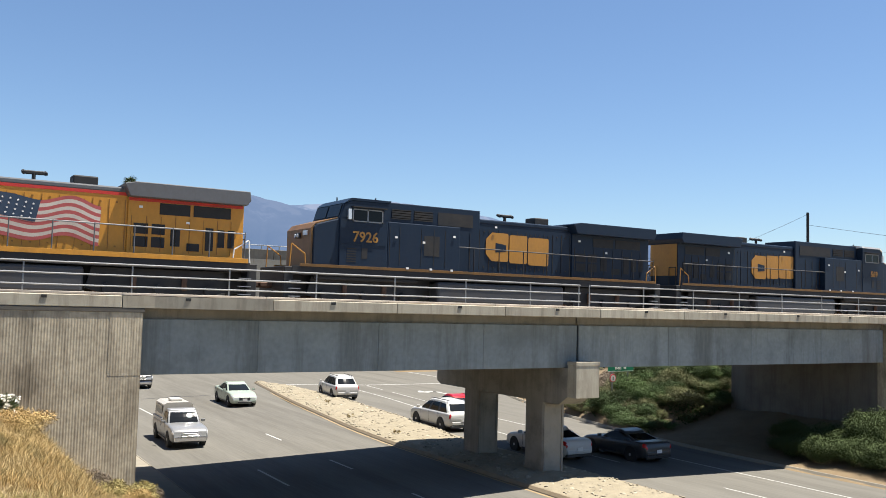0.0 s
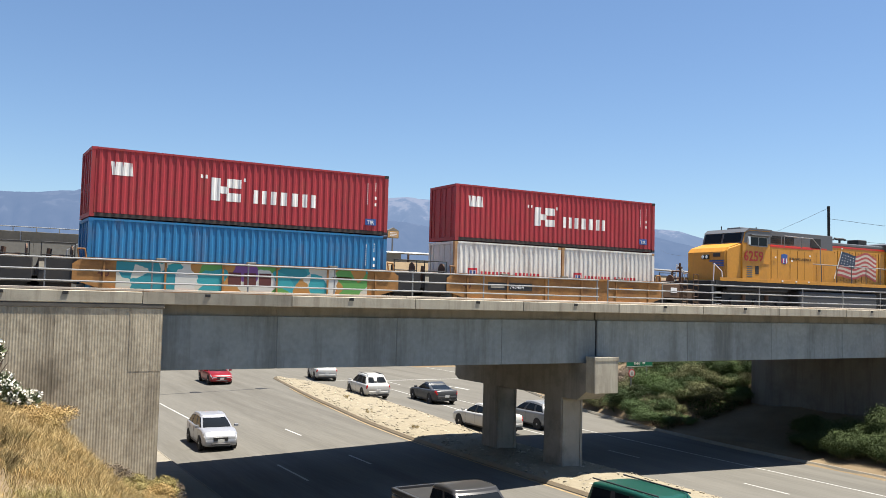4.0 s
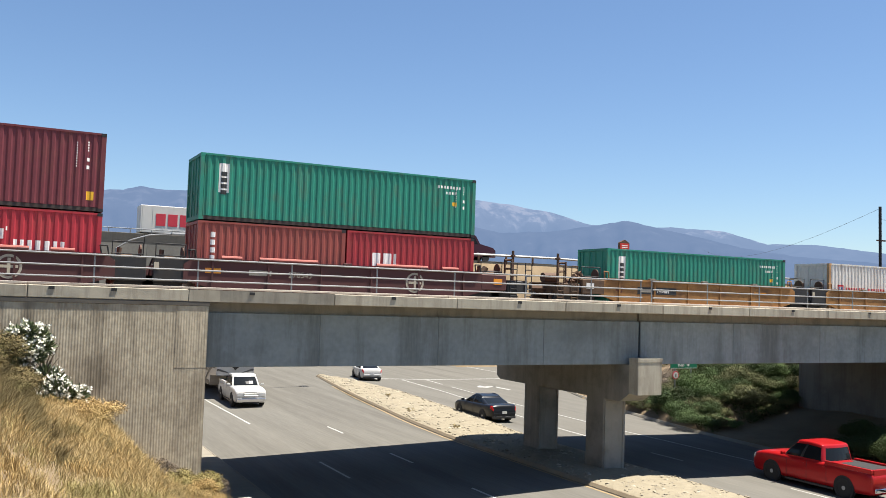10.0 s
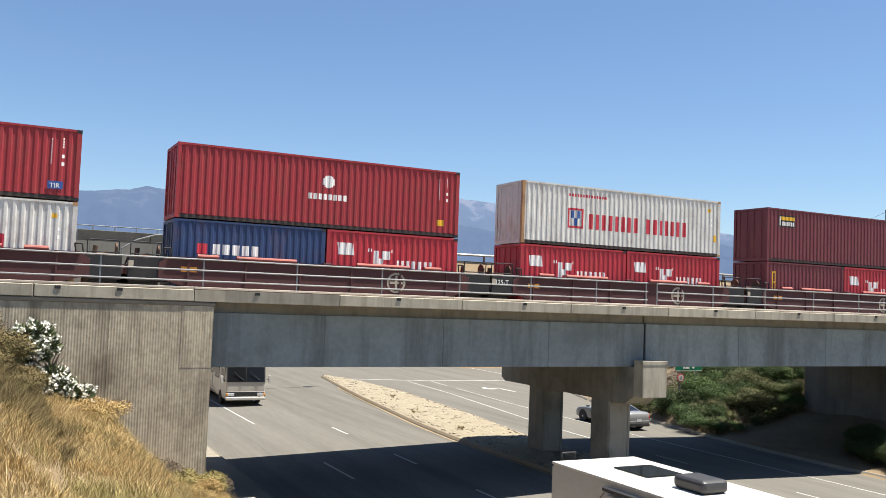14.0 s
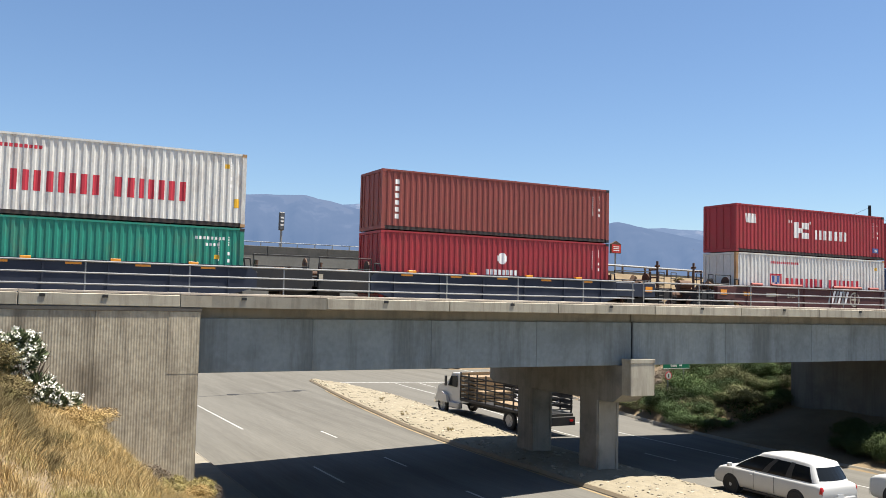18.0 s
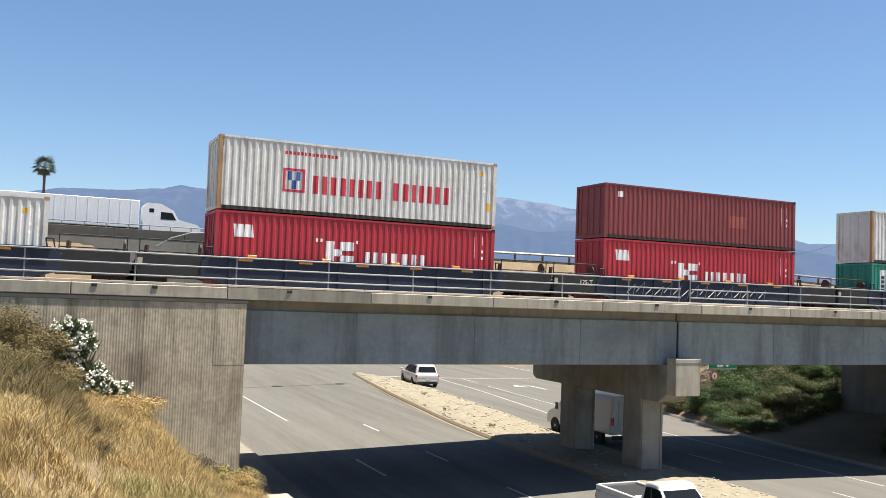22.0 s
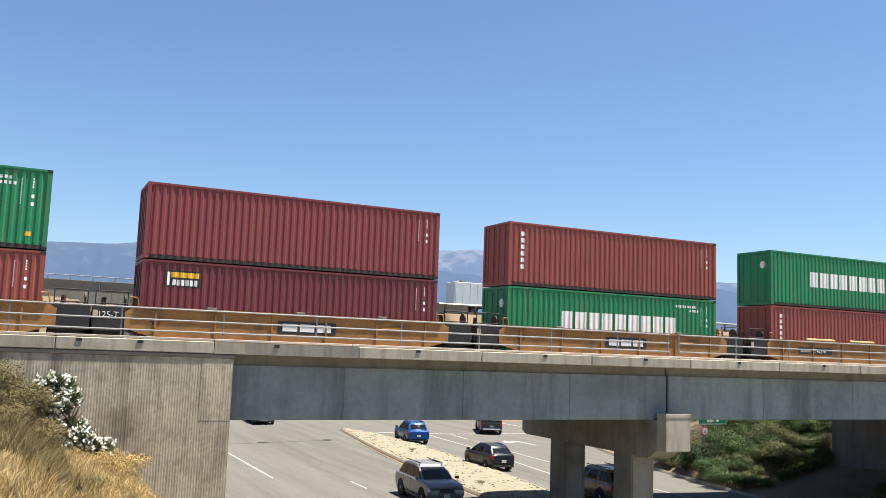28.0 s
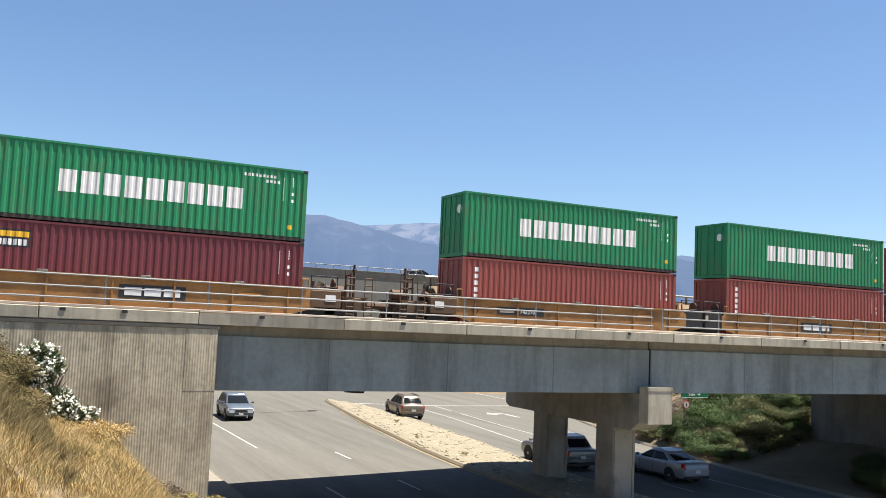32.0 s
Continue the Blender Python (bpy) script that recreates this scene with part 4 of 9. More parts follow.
            for xa in (0.15, 0.95):
                part("ladder", tubes([((e + q * xa, -1.40, 0.35), (e + q * xa, -1.40, 1.95)), ((e + q * (xa + 0.34), -1.40, 0.35), (e + q * (xa + 0.34), -1.40, 1.95))] + [((e + q * xa, -1.40, 0.45 + 0.3 * k), (e + q * (xa + 0.34), -1.40, 0.45 + 0.3 * k)) for k in range(6)], 0.022), DARK if color != "yellow" else GRIMY_END, end)
            part("brake_post", tubes([((e + q * 0.75, -0.6, 1.1), (e + q * 0.75, -0.6, 2.55)), ((e + q * 0.75, -0.75, 2.3), (e + q * 0.75, -0.45, 2.3))], 0.06), RUST, end, "rusty brake post")
            part("brake_cylinder", tubes([((e - q * 0.5, -0.75, 1.32), (e - q * 0.05, -0.75, 1.5)), ((e - q * 0.9, -0.4, 1.25), (e - q * 0.6, -0.4, 1.7))], 0.15, 10), GRIMY_END, end)
            part("notice_plate", block(e - q * 0.55 - 0.22, -1.475, 0.92, e - q * 0.55 + 0.22, -1.465, 1.18), WHITE_INK if color == "yellow" else AMBER, end, "small stencilled plate")
            part("end_deck", block(min(e, e + q * 1.2), -1.2, 1.12, max(e, e + q * 1.2), 1.2, 1.16), RUST, end, "rusty grated end deck")
            part("reservoir", tubes([((e - 0.2, 0.3, 1.4), (e + q * 0.8 - 0.2, 0.3, 1.4))], 0.24, 12), RUST, end)
            part("coupler", tubes([((e, 0, 0.86), (e + q * 1.9, 0, 0.86))], 0.15, 8), RUST, end)
        plat = part("end_platform", block(a, -1.35, 0.72, b, 1.35, 1.05, 0.03, 1), DARK if color != "maroon" else p, car)
        part("end_bulkhead", block(a + 0.1, -1.42, 0.5, b - 0.1, -1.25, 1.42, 0.03, 1), DARK, plat) if not outer else None
        part("grating", block(a + 0.15, -1.1, 1.05, b - 0.15, 1.1, 1.12), RUST, plat)
        part("hand_rail", tubes([((a + 0.2, -1.2, 1.05), (a + 0.2, -1.2, 1.95)), ((b - 0.2, -1.2, 1.05), (b - 0.2, -1.2, 1.95)), ((a + 0.2, -1.2, 1.95), (b - 0.2, -1.2, 1.95)), ((a + 0.2, -1.2, 1.5), (b - 0.2, -1.2, 1.5))], 0.022), DARK, plat)
        part("hose", tubes([((a + 0.15, -0.2, 1.1), (a + 0.25, -0.25, 1.42)), ((a + 0.25, -0.25, 1.42), (b - 0.5, -0.3, 1.36)), ((b - 0.5, -0.3, 1.36), (b - 0.15, -0.2, 1.08))], 0.035), DARK, plat)
        part("valve_box", block((a + b) / 2 - 0.2, -1.0, 1.12, (a + b) / 2 + 0.22, -0.65, 1.48, 0.03, 1), GRIMY_END, plat)
        part("side_lamp_bracket", block(a + 0.12, -1.44, 1.0, a + 0.3, -1.42, 1.24), CREAM_INK, plat)
        part("brake_gear", tubes([((a + 0.3, 0.2, 1.3), (b - 0.3, 0.35, 1.3)), ((a + 0.5, -0.4, 1.15), (a + 0.55, -0.4, 1.75)), ((b - 0.45, 0.6, 1.1), (b - 0.45, 0.6, 1.6))], 0.09, 8), RUST, plat)
        part("brake_wheel", tubes([((b - 0.3, -0.9, 1.6), (b - 0.25, -0.9, 1.6))], 0.28, 14), RUST, plat)
    if lead:
        truck(car, x1 + gap / 2 - 0.4)
    truck(car, x0 - gap / 2)
    return car


SETS = [  # well car colour, pitch, [(u of the load's left end, lower loads, upper load)]
    ("yellow", 15.64, [(15.64, ("sans20", "sans20"), "serif"), (0.0, ("blue",), "serif"), (-15.63, ("maroon20", "gold20"), None), (-31.28, ("sans20", "gold20"), None), (-47.0, ("teal_std",), None)]),
    ("maroon", 15.6, [(-66.65, ("brown20", "three20"), "teal_std"), (-82.3, ("maroon20", "serif20"), "badge"), (-97.9, ("serif20", "serif20"), "sans"), (-113.4, ("wide20", "serif20"), "round"), (-129.0, ("sans",), "serif")]),
    ("navy", 18.03, [(-149.8, ("round",), "column"), (-167.87, ("teal_std",), "sans"), (-185.9, ("serif_high",), "plain_dark"), (-203.94, ("serif_high",), "sans"), (-222.0, ("sans",), None)]),
    ("yellow", 15.64, [(-242.92, ("column_high",), "heavy"), (-258.9, ("heavy",), "column_high"), (-274.6, ("badge",), "plain_brown"), (-290.1, ("column_high",), "heavy"), (-305.7, ("column_high",), "heavy")]),
    ("yellow", 15.64, [(-325.2, ("badge",), "heavy"), (-340.9, ("column_high",), "heavy")]),
]


def spray_material():
    m = bpy.data.materials.new("spray_paint")
    m.use_nodes = True
    n, link = m.node_tree.nodes, m.node_tree.links.new
    tc, ns, vo, rp = n.new("ShaderNodeTexCoord"), n.new("ShaderNodeTexNoise"), n.new("ShaderNodeTexVoronoi"), n.new("ShaderNodeValToRGB")
    ns.inputs["Scale"].default_value = 1.6
    vo.inputs["Scale"].default_value = 2.1
    mixv = n.new("ShaderNodeMix")
    mixv.data_type = "VECTOR"
    mixv.inputs[0].default_value = 0.35
    link(tc.outputs["Object"], ns.inputs[0])
    link(tc.outputs["Object"], mixv.inputs[4])
    link(ns.outputs[1], mixv.inputs[5])
    link(mixv.outputs[1], vo.inputs[0])
    rp.color_ramp.interpolation = "CONSTANT"
    cols = [(0.0, (0.02, 0.22, 0.26)), (0.22, (0.55, 0.55, 0.5)), (0.36, (0.10, 0.3, 0.07)), (0.5, (0.16, 0.06, 0.22)), (0.6, (0.03, 0.3, 0.33)), (0.74, (0.4, 0.2, 0.05)), (0.86, (0.5, 0.5, 0.42))]
    while len(rp.color_ramp.elements) < len(cols):
        rp.color_ramp.elements.new(0.5)
    for e, (q, c) in zip(rp.color_ramp.elements, cols):
        e.position, e.color = q, (*c, 1)
    sep = n.new("ShaderNodeSeparateColor")
    link(vo.outputs["Color"], sep.inputs[0])
    link(sep.outputs[0], rp.inputs[0])
    link(rp.outputs[0], n["Principled BSDF"].inputs["Base Color"])
    n["Principled BSDF"].inputs["Roughness"].default_value = 0.6
    return m


SPRAY = spray_material()


def sill_marks(car, color, s, i):
    """Stencils, plates and spray paint on the near side of a well car."""
    y = -1.455
    def flat(name, x0, z0, x1, z1, m, lab="", d=0.0):
        return part(name, block(x0, y - 0.004 - d, z0, x1, y - d, z1), m, car, lab)
    if color == "yellow":
        part("stencil", writing("40", 0.42), STENCIL, car, at=(0.35, y - 0.006, 0.78))
        if s == 0 and i in (0, 4) or s == 3 and i in (0, 4):
            flat("number_panel", 1.7, 0.75, 4.2, 1.1, BLACK_TRIM, "black number panel")
            part("stencil", writing("743484" if s == 0 else "742270", 0.27), WHITE_INK, car, at=(2.9, y - 0.012, 0.83))
            flat("stencil_bar", 1.85, 0.85, 2.6, 1.0, CREAM_INK, d=0.006)
        elif s == 0 and i == 1:
            flat("spray_paint", 1.0, 0.36, 11.2, 1.36, SPRAY, "bright teal, white and purple graffiti")
            for k in range(3):
                flat("logo_block", 5.2 + k * 0.62, 0.62, 5.7 + k * 0.62, 1.1, STENCIL, "plain brown logo block", 0.006)
        elif s == 0:
            for k in range(3):
                flat("logo_block", 6.6 + k * 0.75, 0.55, 7.2 + k * 0.75, 1.1, STENCIL, "plain brown logo block")
        else:
            flat("logo_panel", 5.2, 0.66, 7.6, 1.16, BLACK_TRIM, "black logo panel")
            for k in range(3):
                flat("logo_block", 5.4 + k * 0.7, 0.76, 6.0 + k * 0.7, 1.06, WHITE_INK, "plain white logo block", 0.006)
        flat("reflector", 9.6, 0.95, 10.5, 1.08, AMBER, "amber reflector strip")
    elif color == "maroon":
        bm = bmesh.new()
        tube(bm, (9.2, y - 0.004, 0.85), (9.2, y, 0.85), 0.43, 24)
        part("round_emblem", bm, CREAM_INK, car, "faded cream round emblem")
        bm = bmesh.new()
        tube(bm, (9.2, y - 0.010, 0.85), (9.2, y - 0.005, 0.85), 0.34, 24)
        part("emblem_field", bm, MAROON_CAR, car)
        flat("emblem_bar", 8.9, 0.8, 9.5, 0.9, CREAM_INK, d=0.011)
        flat("emblem_bar", 9.15, 0.55, 9.25, 1.15, CREAM_INK, d=0.012)
        if i in (0, 4):
            part("stencil", writing("270543", 0.33), CREAM_INK, car, at=(3.6, y - 0.008, 0.85))
            flat("stencil_bar", 2.0, 0.88, 2.9, 1.08, CREAM_INK)
        if i == 4:
            for k in range(6):
                part("spray_stroke", prism_bm([(6.9 + k * 0.28, 0.62), (7.05 + k * 0.28, 0.62), (7.3 + k * 0.28, 1.3), (7.12 + k * 0.28, 1.3)], "y", y - 0.012, y - 0.006), WHITE_INK if k % 2 else RAILING, car, "grey and white graffiti stroke")
        flat("reflector", 0.3, 0.9, 0.9, 1.1, AMBER, "amber reflector")
    else:
        for k in range(5):
            flat("reflector", 0.9 + k * 2.4, 1.28, 1.45 + k * 2.4, 1.36, AMBER, "orange reflector")
        flat("blue_edge", 0.0, 1.385, 12.2, 1.455, INK["blue"])
        if i == 2:
            for k in range(16):
                a = 1.2 + k * 0.55
                h = 0.25 * math.sin(k * 1.9)
                part("spray_stroke", tubes([((a, y - 0.01, 0.7 + h * 0.3), (a + 0.5, y - 0.01, 1.15 + h * 0.5)), ((a + 0.5, y - 0.01, 1.15 + h * 0.5), (a + 0.35, y - 0.01, 0.55))], 0.02, 4), RAILING, car, "pale grey graffiti stroke")
    if i in (2, 4):
        part("end_mark", writing("125-T", 0.3), WHITE_INK, car, at=(-1.45, -1.43, 1.0))


for s_index, (color, pitch, units) in enumerate(SETS):
    for i, (u, low, high) in enumerate(units):
        sill_marks(well_car(color, pitch, u, lead=i == 0, tail=i == len(units) - 1 and len(units) > 2, bars=((2.3, 4.4), (5.6, 7.5), (8.6, 10.4)) if s_index == 3 and i == 0 else ()), color, s_index, i)
        top, x = 0.0, u
        for k in low:
            c, L, H, label, lv = BOX[k]
            container(c, L, H, label, x, WELL_FLOOR, lv)
            x += FEET40 - FEET20
            top = H
        if high:
            c, L, H, label, lv = BOX[high]
            container(c, L, H, label, u, WELL_FLOOR + top + 0.05, lv)

# ---- the locomotives ----
def loco_paint(name, color, dirt=(0.05, 0.04, 0.03), amount=0.35):
    return mat("loco_" + name, color, 0.45, 0.0, vary=0.10, scale=1.0, fine=10, dirt=dirt, dirt_amount=amount, dirt_scale=1.0, stretch=(1, 1, 0.6))


L_YELLOW = loco_paint("yellow", (0.53, 0.24, 0.024))
L_GREY = loco_paint("grey", (0.10, 0.103, 0.11))
L_BLUE = loco_paint("blue", (0.009, 0.020, 0.040), (0.022, 0.024, 0.028), 0.3)
L_BLUE.node_tree.nodes["Principled BSDF"].inputs["Specular IOR Level"].default_value = 0.25
L_GOLD = loco_paint("gold", (0.40, 0.19, 0.03))
L_NOSE = loco_paint("grimy_gold", (0.15, 0.072, 0.014), (0.04, 0.028, 0.015), 0.7)
L_RED = loco_paint("red", (0.5, 0.03, 0.02))
LOCO_L = 22.3


L_TANK = loco_paint("tank_grey", (0.052, 0.052, 0.055), amount=0.6)
L_SEAM = loco_paint("panel_seam", (0.27, 0.12, 0.012))
L_LINE = loco_paint("panel_line", (0.02, 0.015, 0.01))


def locomotive(u, label, body, upper, nose_end, number, number_ink, eq_end, hood_end, flip=False, mural="blocks", cab_roof=None):
    """A six-axle diesel; its cab stands at the low-x end, or at the other when flipped. eq_end and hood_end close the tall and the long hood."""
    ob = rolling(thing("diesel_locomotive", label, "locomotive", "locomotives of the train"), u, RAIL_TOP)
    up = body is L_YELLOW
    seam = L_SEAM if up else L_LINE

    def X(a, b):
        return (LOCO_L - b, LOCO_L - a) if flip else (a, b)

    def blk(name, a, b, y0, y1, z0, z1, m, parent=ob, bevel=0.0, lab=""):
        a, b = X(a, b)
        return part(name, block(a, y0, z0, b, y1, z1, bevel, 2), m, parent, lab)

    def pri(name, pts, y0, y1, m, parent=ob, bevel=0.0, lab=""):
        pts = [(LOCO_L - x, z) if flip else (x, z) for x, z in pts]
        bm = prism_bm(pts, "y", y0, y1)
        if bevel:
            bmesh.ops.bevel(bm, geom=bm.edges[:], offset=bevel, segments=2, profile=0.5, affect="EDGES")
        return part(name, bm, m, parent, lab)

    def pipe(name, segs, r, m, parent=ob):
        if flip:
            segs = [tuple((LOCO_L - p[0], p[1], p[2]) for p in s) for s in segs]
        return part(name, tubes(segs, r), m, parent)

    E, H = eq_end, hood_end
    frame = blk("underframe", 0.9, 21.4, -1.48, 1.48, 1.33, 1.68, DARK)
    blk("centre_sill", 1.0, 21.3, -0.7, 0.7, 0.45, 1.34, DARK, frame)
    for s in (-1, 1):
        blk("sill_stripe", 1.2, 21.3, s * 1.5 - 0.012, s * 1.5 + 0.012, 1.67, 1.85 if up else 1.79, L_NOSE if not up else L_YELLOW, frame, 0.004)
    for a in (0.55, 21.3):
        blk("pilot", a, a + 0.4, -1.45, 1.45, 0.35, 1.65, DARK, frame, 0.03)
    pipe("coupler", [((-0.05, 0, 0.88), (0.9, 0, 0.88)), ((21.4, 0, 0.88), (LOCO_L + 0.05, 0, 0.88))], 0.14, RUST, frame)
    # wide nose, its front in its own colour, and the cab
    pri("nose", [(1.80, 1.68), (1.80, 3.35), (1.95, 3.50), (3.0, 3.80), (3.0, 1.68)], -1.42, 1.42, body, bevel=0.05, lab="wide short nose with a sloping top")
    pri("nose_front", [(1.72, 1.70), (1.70, 3.30), (1.92, 3.54), (2.9, 3.83), (2.9, 3.80), (1.90, 3.48), (1.79, 3.3), (1.79, 1.70)], -1.36, 1.36, nose_end, lab="nose front with a sloping top")
    cab = pri("cab", [(2.95, 1.68), (2.95, 3.80), (3.15, 4.45), (3.5, 4.62), (5.25, 4.62), (5.25, 1.68)], -1.5, 1.5, body, bevel=0.04)
    for s in (-1, 1):
        pri("cab_band", [(3.02, 3.86), (3.17, 4.40), (3.45, 4.56), (5.24, 4.56), (5.24, 3.86)], s * 1.5 - 0.01, s * 1.5 + 0.006, upper, cab)
        for a, b in ((3.6, 4.22), (4.28, 4.92)):
            blk("cab_window", a, b, s * 1.5 - 0.02, s * 1.5 + 0.022, 3.74, 4.20, GLASS, cab)
        for z in (3.69, 4.20):
            blk("window_frame", 3.52, 5.0, s * 1.5 - 0.02, s * 1.5 + 0.026, z, z + 0.05, RAILING, cab)
        for a in (3.52, 4.22, 4.93):
            blk("window_frame", a, a + 0.06, s * 1.5 - 0.02, s * 1.5 + 0.025, 3.69, 4.25, RAILING, cab)
        blk("mirror", 3.25, 3.40, s * 1.64 - 0.05, s * 1.64 + 0.05, 3.75, 4.2, LAMP, cab, 0.01)
        # battery box with louvres under the cab
        box_ = blk("battery_box", 3.0, 5.15, s * 1.5 - 0.02, s * 1.5 + 0.05, 2.72, 2.78, body, cab)
        for k in range(6):
            blk("louvre", 3.3, 3.75, s * 1.5 - 0.01, s * 1.5 + 0.02, 1.95 + k * 0.11, 2.0 + k * 0.11, L_GREY if up else DARK, box_)
        blk("vent_opening", 4.0, 4.28, s * 1.5 - 0.01, s * 1.5 + 0.015, 2.12, 2.58, DARK, box_)
    pri("sun_visor", [(3.45, 4.30), (3.45, 4.34), (5.1, 4.34), (5.1, 4.30)], -1.72, -1.5, RAILING if up else DARK, cab)
    pri("cab_roof", [(3.12, 4.46), (3.46, 4.70), (5.35, 4.70), (5.35, 4.60), (3.5, 4.60)], -1.53, 1.53, cab_roof or upper, cab)
    pri("cab_front", [(2.945, 3.82), (3.13, 4.44), (3.16, 4.44), (2.97, 3.82)], -1.46, 1.46, upper, cab)
    for y0, y1 in ((-1.32, -0.08), (0.08, 1.32)):
        pri("windshield", [(2.955, 3.90), (3.11, 4.40), (3.09, 4.42), (2.935, 3.90)], y0, y1, GLASS, cab)
    blk("number_board", 1.66, 1.74, -1.05, -0.55, 3.02, 3.22, LAMP if not up else BLACK_TRIM, ob, 0.01)
    blk("headlight_box", 1.62, 1.74, -0.25, 0.25, 2.9, 3.15, BLACK_TRIM, ob, 0.02)
    for y in (-0.14, 0.14):
        pipe("headlight", [((1.58, y, 3.02), (1.64, y, 3.02))], 0.09, LAMP)
    # hoods
    blk("equipment_cabinet", 5.26, 9.0, -1.48, 1.48, 1.68, 3.80, body, ob, 0.03)
    blk("equipment_hood", 5.26, E, -1.12, 1.12, 1.68, 4.70, upper, ob, 0.03)
    blk("engine_hood", E, H, -0.98, 0.98, 1.68, 4.14, body, ob, 0.02)
    pri("engine_roof", [(E, 4.12), (E, 4.34), (H, 4.34), (H, 4.12)], -1.0, 1.0, upper, ob, 0.06)
    rad = blk("radiator_hood", H, 21.2, -1.05, 1.05, 1.68, 4.0, body, ob, 0.02)
    pri("radiator_wing", [(H - 0.02, 3.98), (H - 0.25, 4.45), (H + 0.2, 4.55), (21.3, 4.55), (21.35, 4.2), (21.2, 3.98)], -1.5, 1.5, upper, rad, 0.03)
    rw = 21.2 - H
    for s in (-1, 1):
        if up:
            blk("yellow_side", 9.0, E - 0.01, s * 1.12 - 0.02, s * 1.12 + 0.006, 1.7, 3.80, body)
            blk("red_stripe", 5.26, E - 0.6, s * 1.12 - 0.02, s * 1.12 + 0.012, 3.80, 3.90, L_RED)
            blk("red_stripe", E - 0.6, H, s * 0.985 - 0.01, s * 0.985 + 0.01, 4.02, 4.14, L_RED)
            blk("red_stripe", H + 0.02, 21.15, s * 1.05 - 0.01, s * 1.05 + 0.012, 3.86, 4.0, L_RED, rad)
            blk("red_stripe", 5.26, 9.0, s * 1.485 - 0.005, s * 1.485 + 0.006, 3.72, 3.80, L_RED)
        for k, (a, b) in enumerate(((H + 0.26 * rw, H + 0.52 * rw), (H + 0.55 * rw, H + 0.88 * rw))):
            blk("radiator_grille", a, b, s * 1.05 - 0.02, s * 1.05 + 0.012, 3.40, 3.84, DARK, rad)
        for k, (a, b) in enumerate(((0.05, 0.17), (0.20, 0.31))):
            for z in (2.12, 2.62):
                blk("louvre_panel", H + a * rw, H + b * rw, s * 1.05 - 0.02, s * 1.05 + 0.012, z, z + 0.40, DARK, rad)
        for a, b, z0, z1 in ((0.36, 0.44, 2.2, 2.9), (0.50, 0.61, 2.05, 2.35), (0.66, 0.73, 2.1, 3.0), (0.77, 0.83, 2.25, 2.95), (0.86, 0.92, 2.25, 2.95)):
            blk("louvre_panel", H + a * rw, H + b * rw, s * 1.05 - 0.02, s * 1.05 + 0.012, z0, z1, DARK, rad)
        for k in range(8):
            a = H + rw * (0.03 + 0.122 * k)
            blk("panel_seam", a, a + 0.02, s * 1.05 - 0.02, s * 1.05 + 0.008, 1.95, 3.3, seam, rad)
        n = int((H - E) / 0.56)
        for i in range(n + 1):
            a = E + 0.08 + i * (H - E - 0.18) / n
            blk("door_seam", a, a + 0.022, s * 0.98 - 0.02, s * 0.98 + 0.008, 1.95, 3.85, seam)
            for z in (2.05, 3.72):
                blk("door_latch", a + 0.24, a + 0.31, s * 0.98 - 0.02, s * 0.98 + 0.012, z, z + 0.06, seam)
        for a in (9.05, 9.75, 10.4):
            if a < E - 0.2:
                blk("door_seam", a, a + 0.02, s * 1.12 - 0.02, s * 1.12 + 0.012, 1.95, 3.6, seam)
        for a in (5.6, 6.75):
            blk("intake_grille", a, a + 0.98, s * 1.12 - 0.02, s * 1.12 + 0.012, 3.98, 4.42, DARK)
            for k in range(4):
                blk("grille_slat", a, a + 0.98, s * 1.12 - 0.02, s * 1.12 + 0.025, 4.02 + k * 0.11, 4.05 + k * 0.11, L_GREY if up else RUST)
        blk("screen_panel", 8.0 if not up else E - 2.05, E - 0.4 if not up else E - 1.15, s * 1.12 - 0.02, s * 1.12 + 0.012, 3.86, 4.45, DARK)
        for a in (5.35, 5.85, 6.95, 7.6, 8.2):
            blk("panel_seam", a, a + 0.018, s * 1.48 - 0.01, s * 1.48 + 0.006, 1.95, 3.6, seam)
        if not up:
            blk("recess", 7.1, 7.9, s * 1.48 - 0.01, s * 1.48 + 0.01, 2.4, 3.3, DARK)
        # small notices
        for x, z in ((5.6, 3.1), (7.0, 2.95), (8.6, 3.3), (E + 0.9, 3.95), (H + 0.4, 3.6), (H + 2.2, 3.1), (6.2, 1.76), (7.4, 1.76), (8.5, 1.76)):
            blk("notice", x, x + 0.13, s * 1.516 - 0.01 if x < 9 else s * 1.07 - 0.01, s * 1.516 + 0.01 if x < 9 else s * 1.07 + 0.01, z, z + 0.09, WHITE_INK)
    # roof gear
    stack = H - 1.9
    blk("exhaust_outlet", stack, stack + 0.9, -0.4, 0.4, 4.3, 4.72, DARK, ob, 0.05, "square exhaust stack")
    h0 = E + 1.85
    pipe("horn", [((h0 + 0.35, 0, 4.3), (h0 + 0.35, 0, 4.68)), ((h0, 0, 4.70), (h0 + 0.75, 0, 4.70)), ((h0, -0.12, 4.66), (h0, 0.12, 4.74)), ((h0 + 0.75, -0.12, 4.66), (h0 + 0.75, 0.12, 4.74))], 0.075, DARK)
    blk("aircon_unit", 3.9, 4.7, -0.5, 0.5, 4.70, 4.84, L_GREY if up else DARK, cab, 0.05)
    pipe("antenna", [((3.8, 0.8, 4.7), (3.8, 0.8, 4.95)), ((5.0, -0.7, 4.7), (5.0, -0.7, 4.88))], 0.03, DARK, cab)
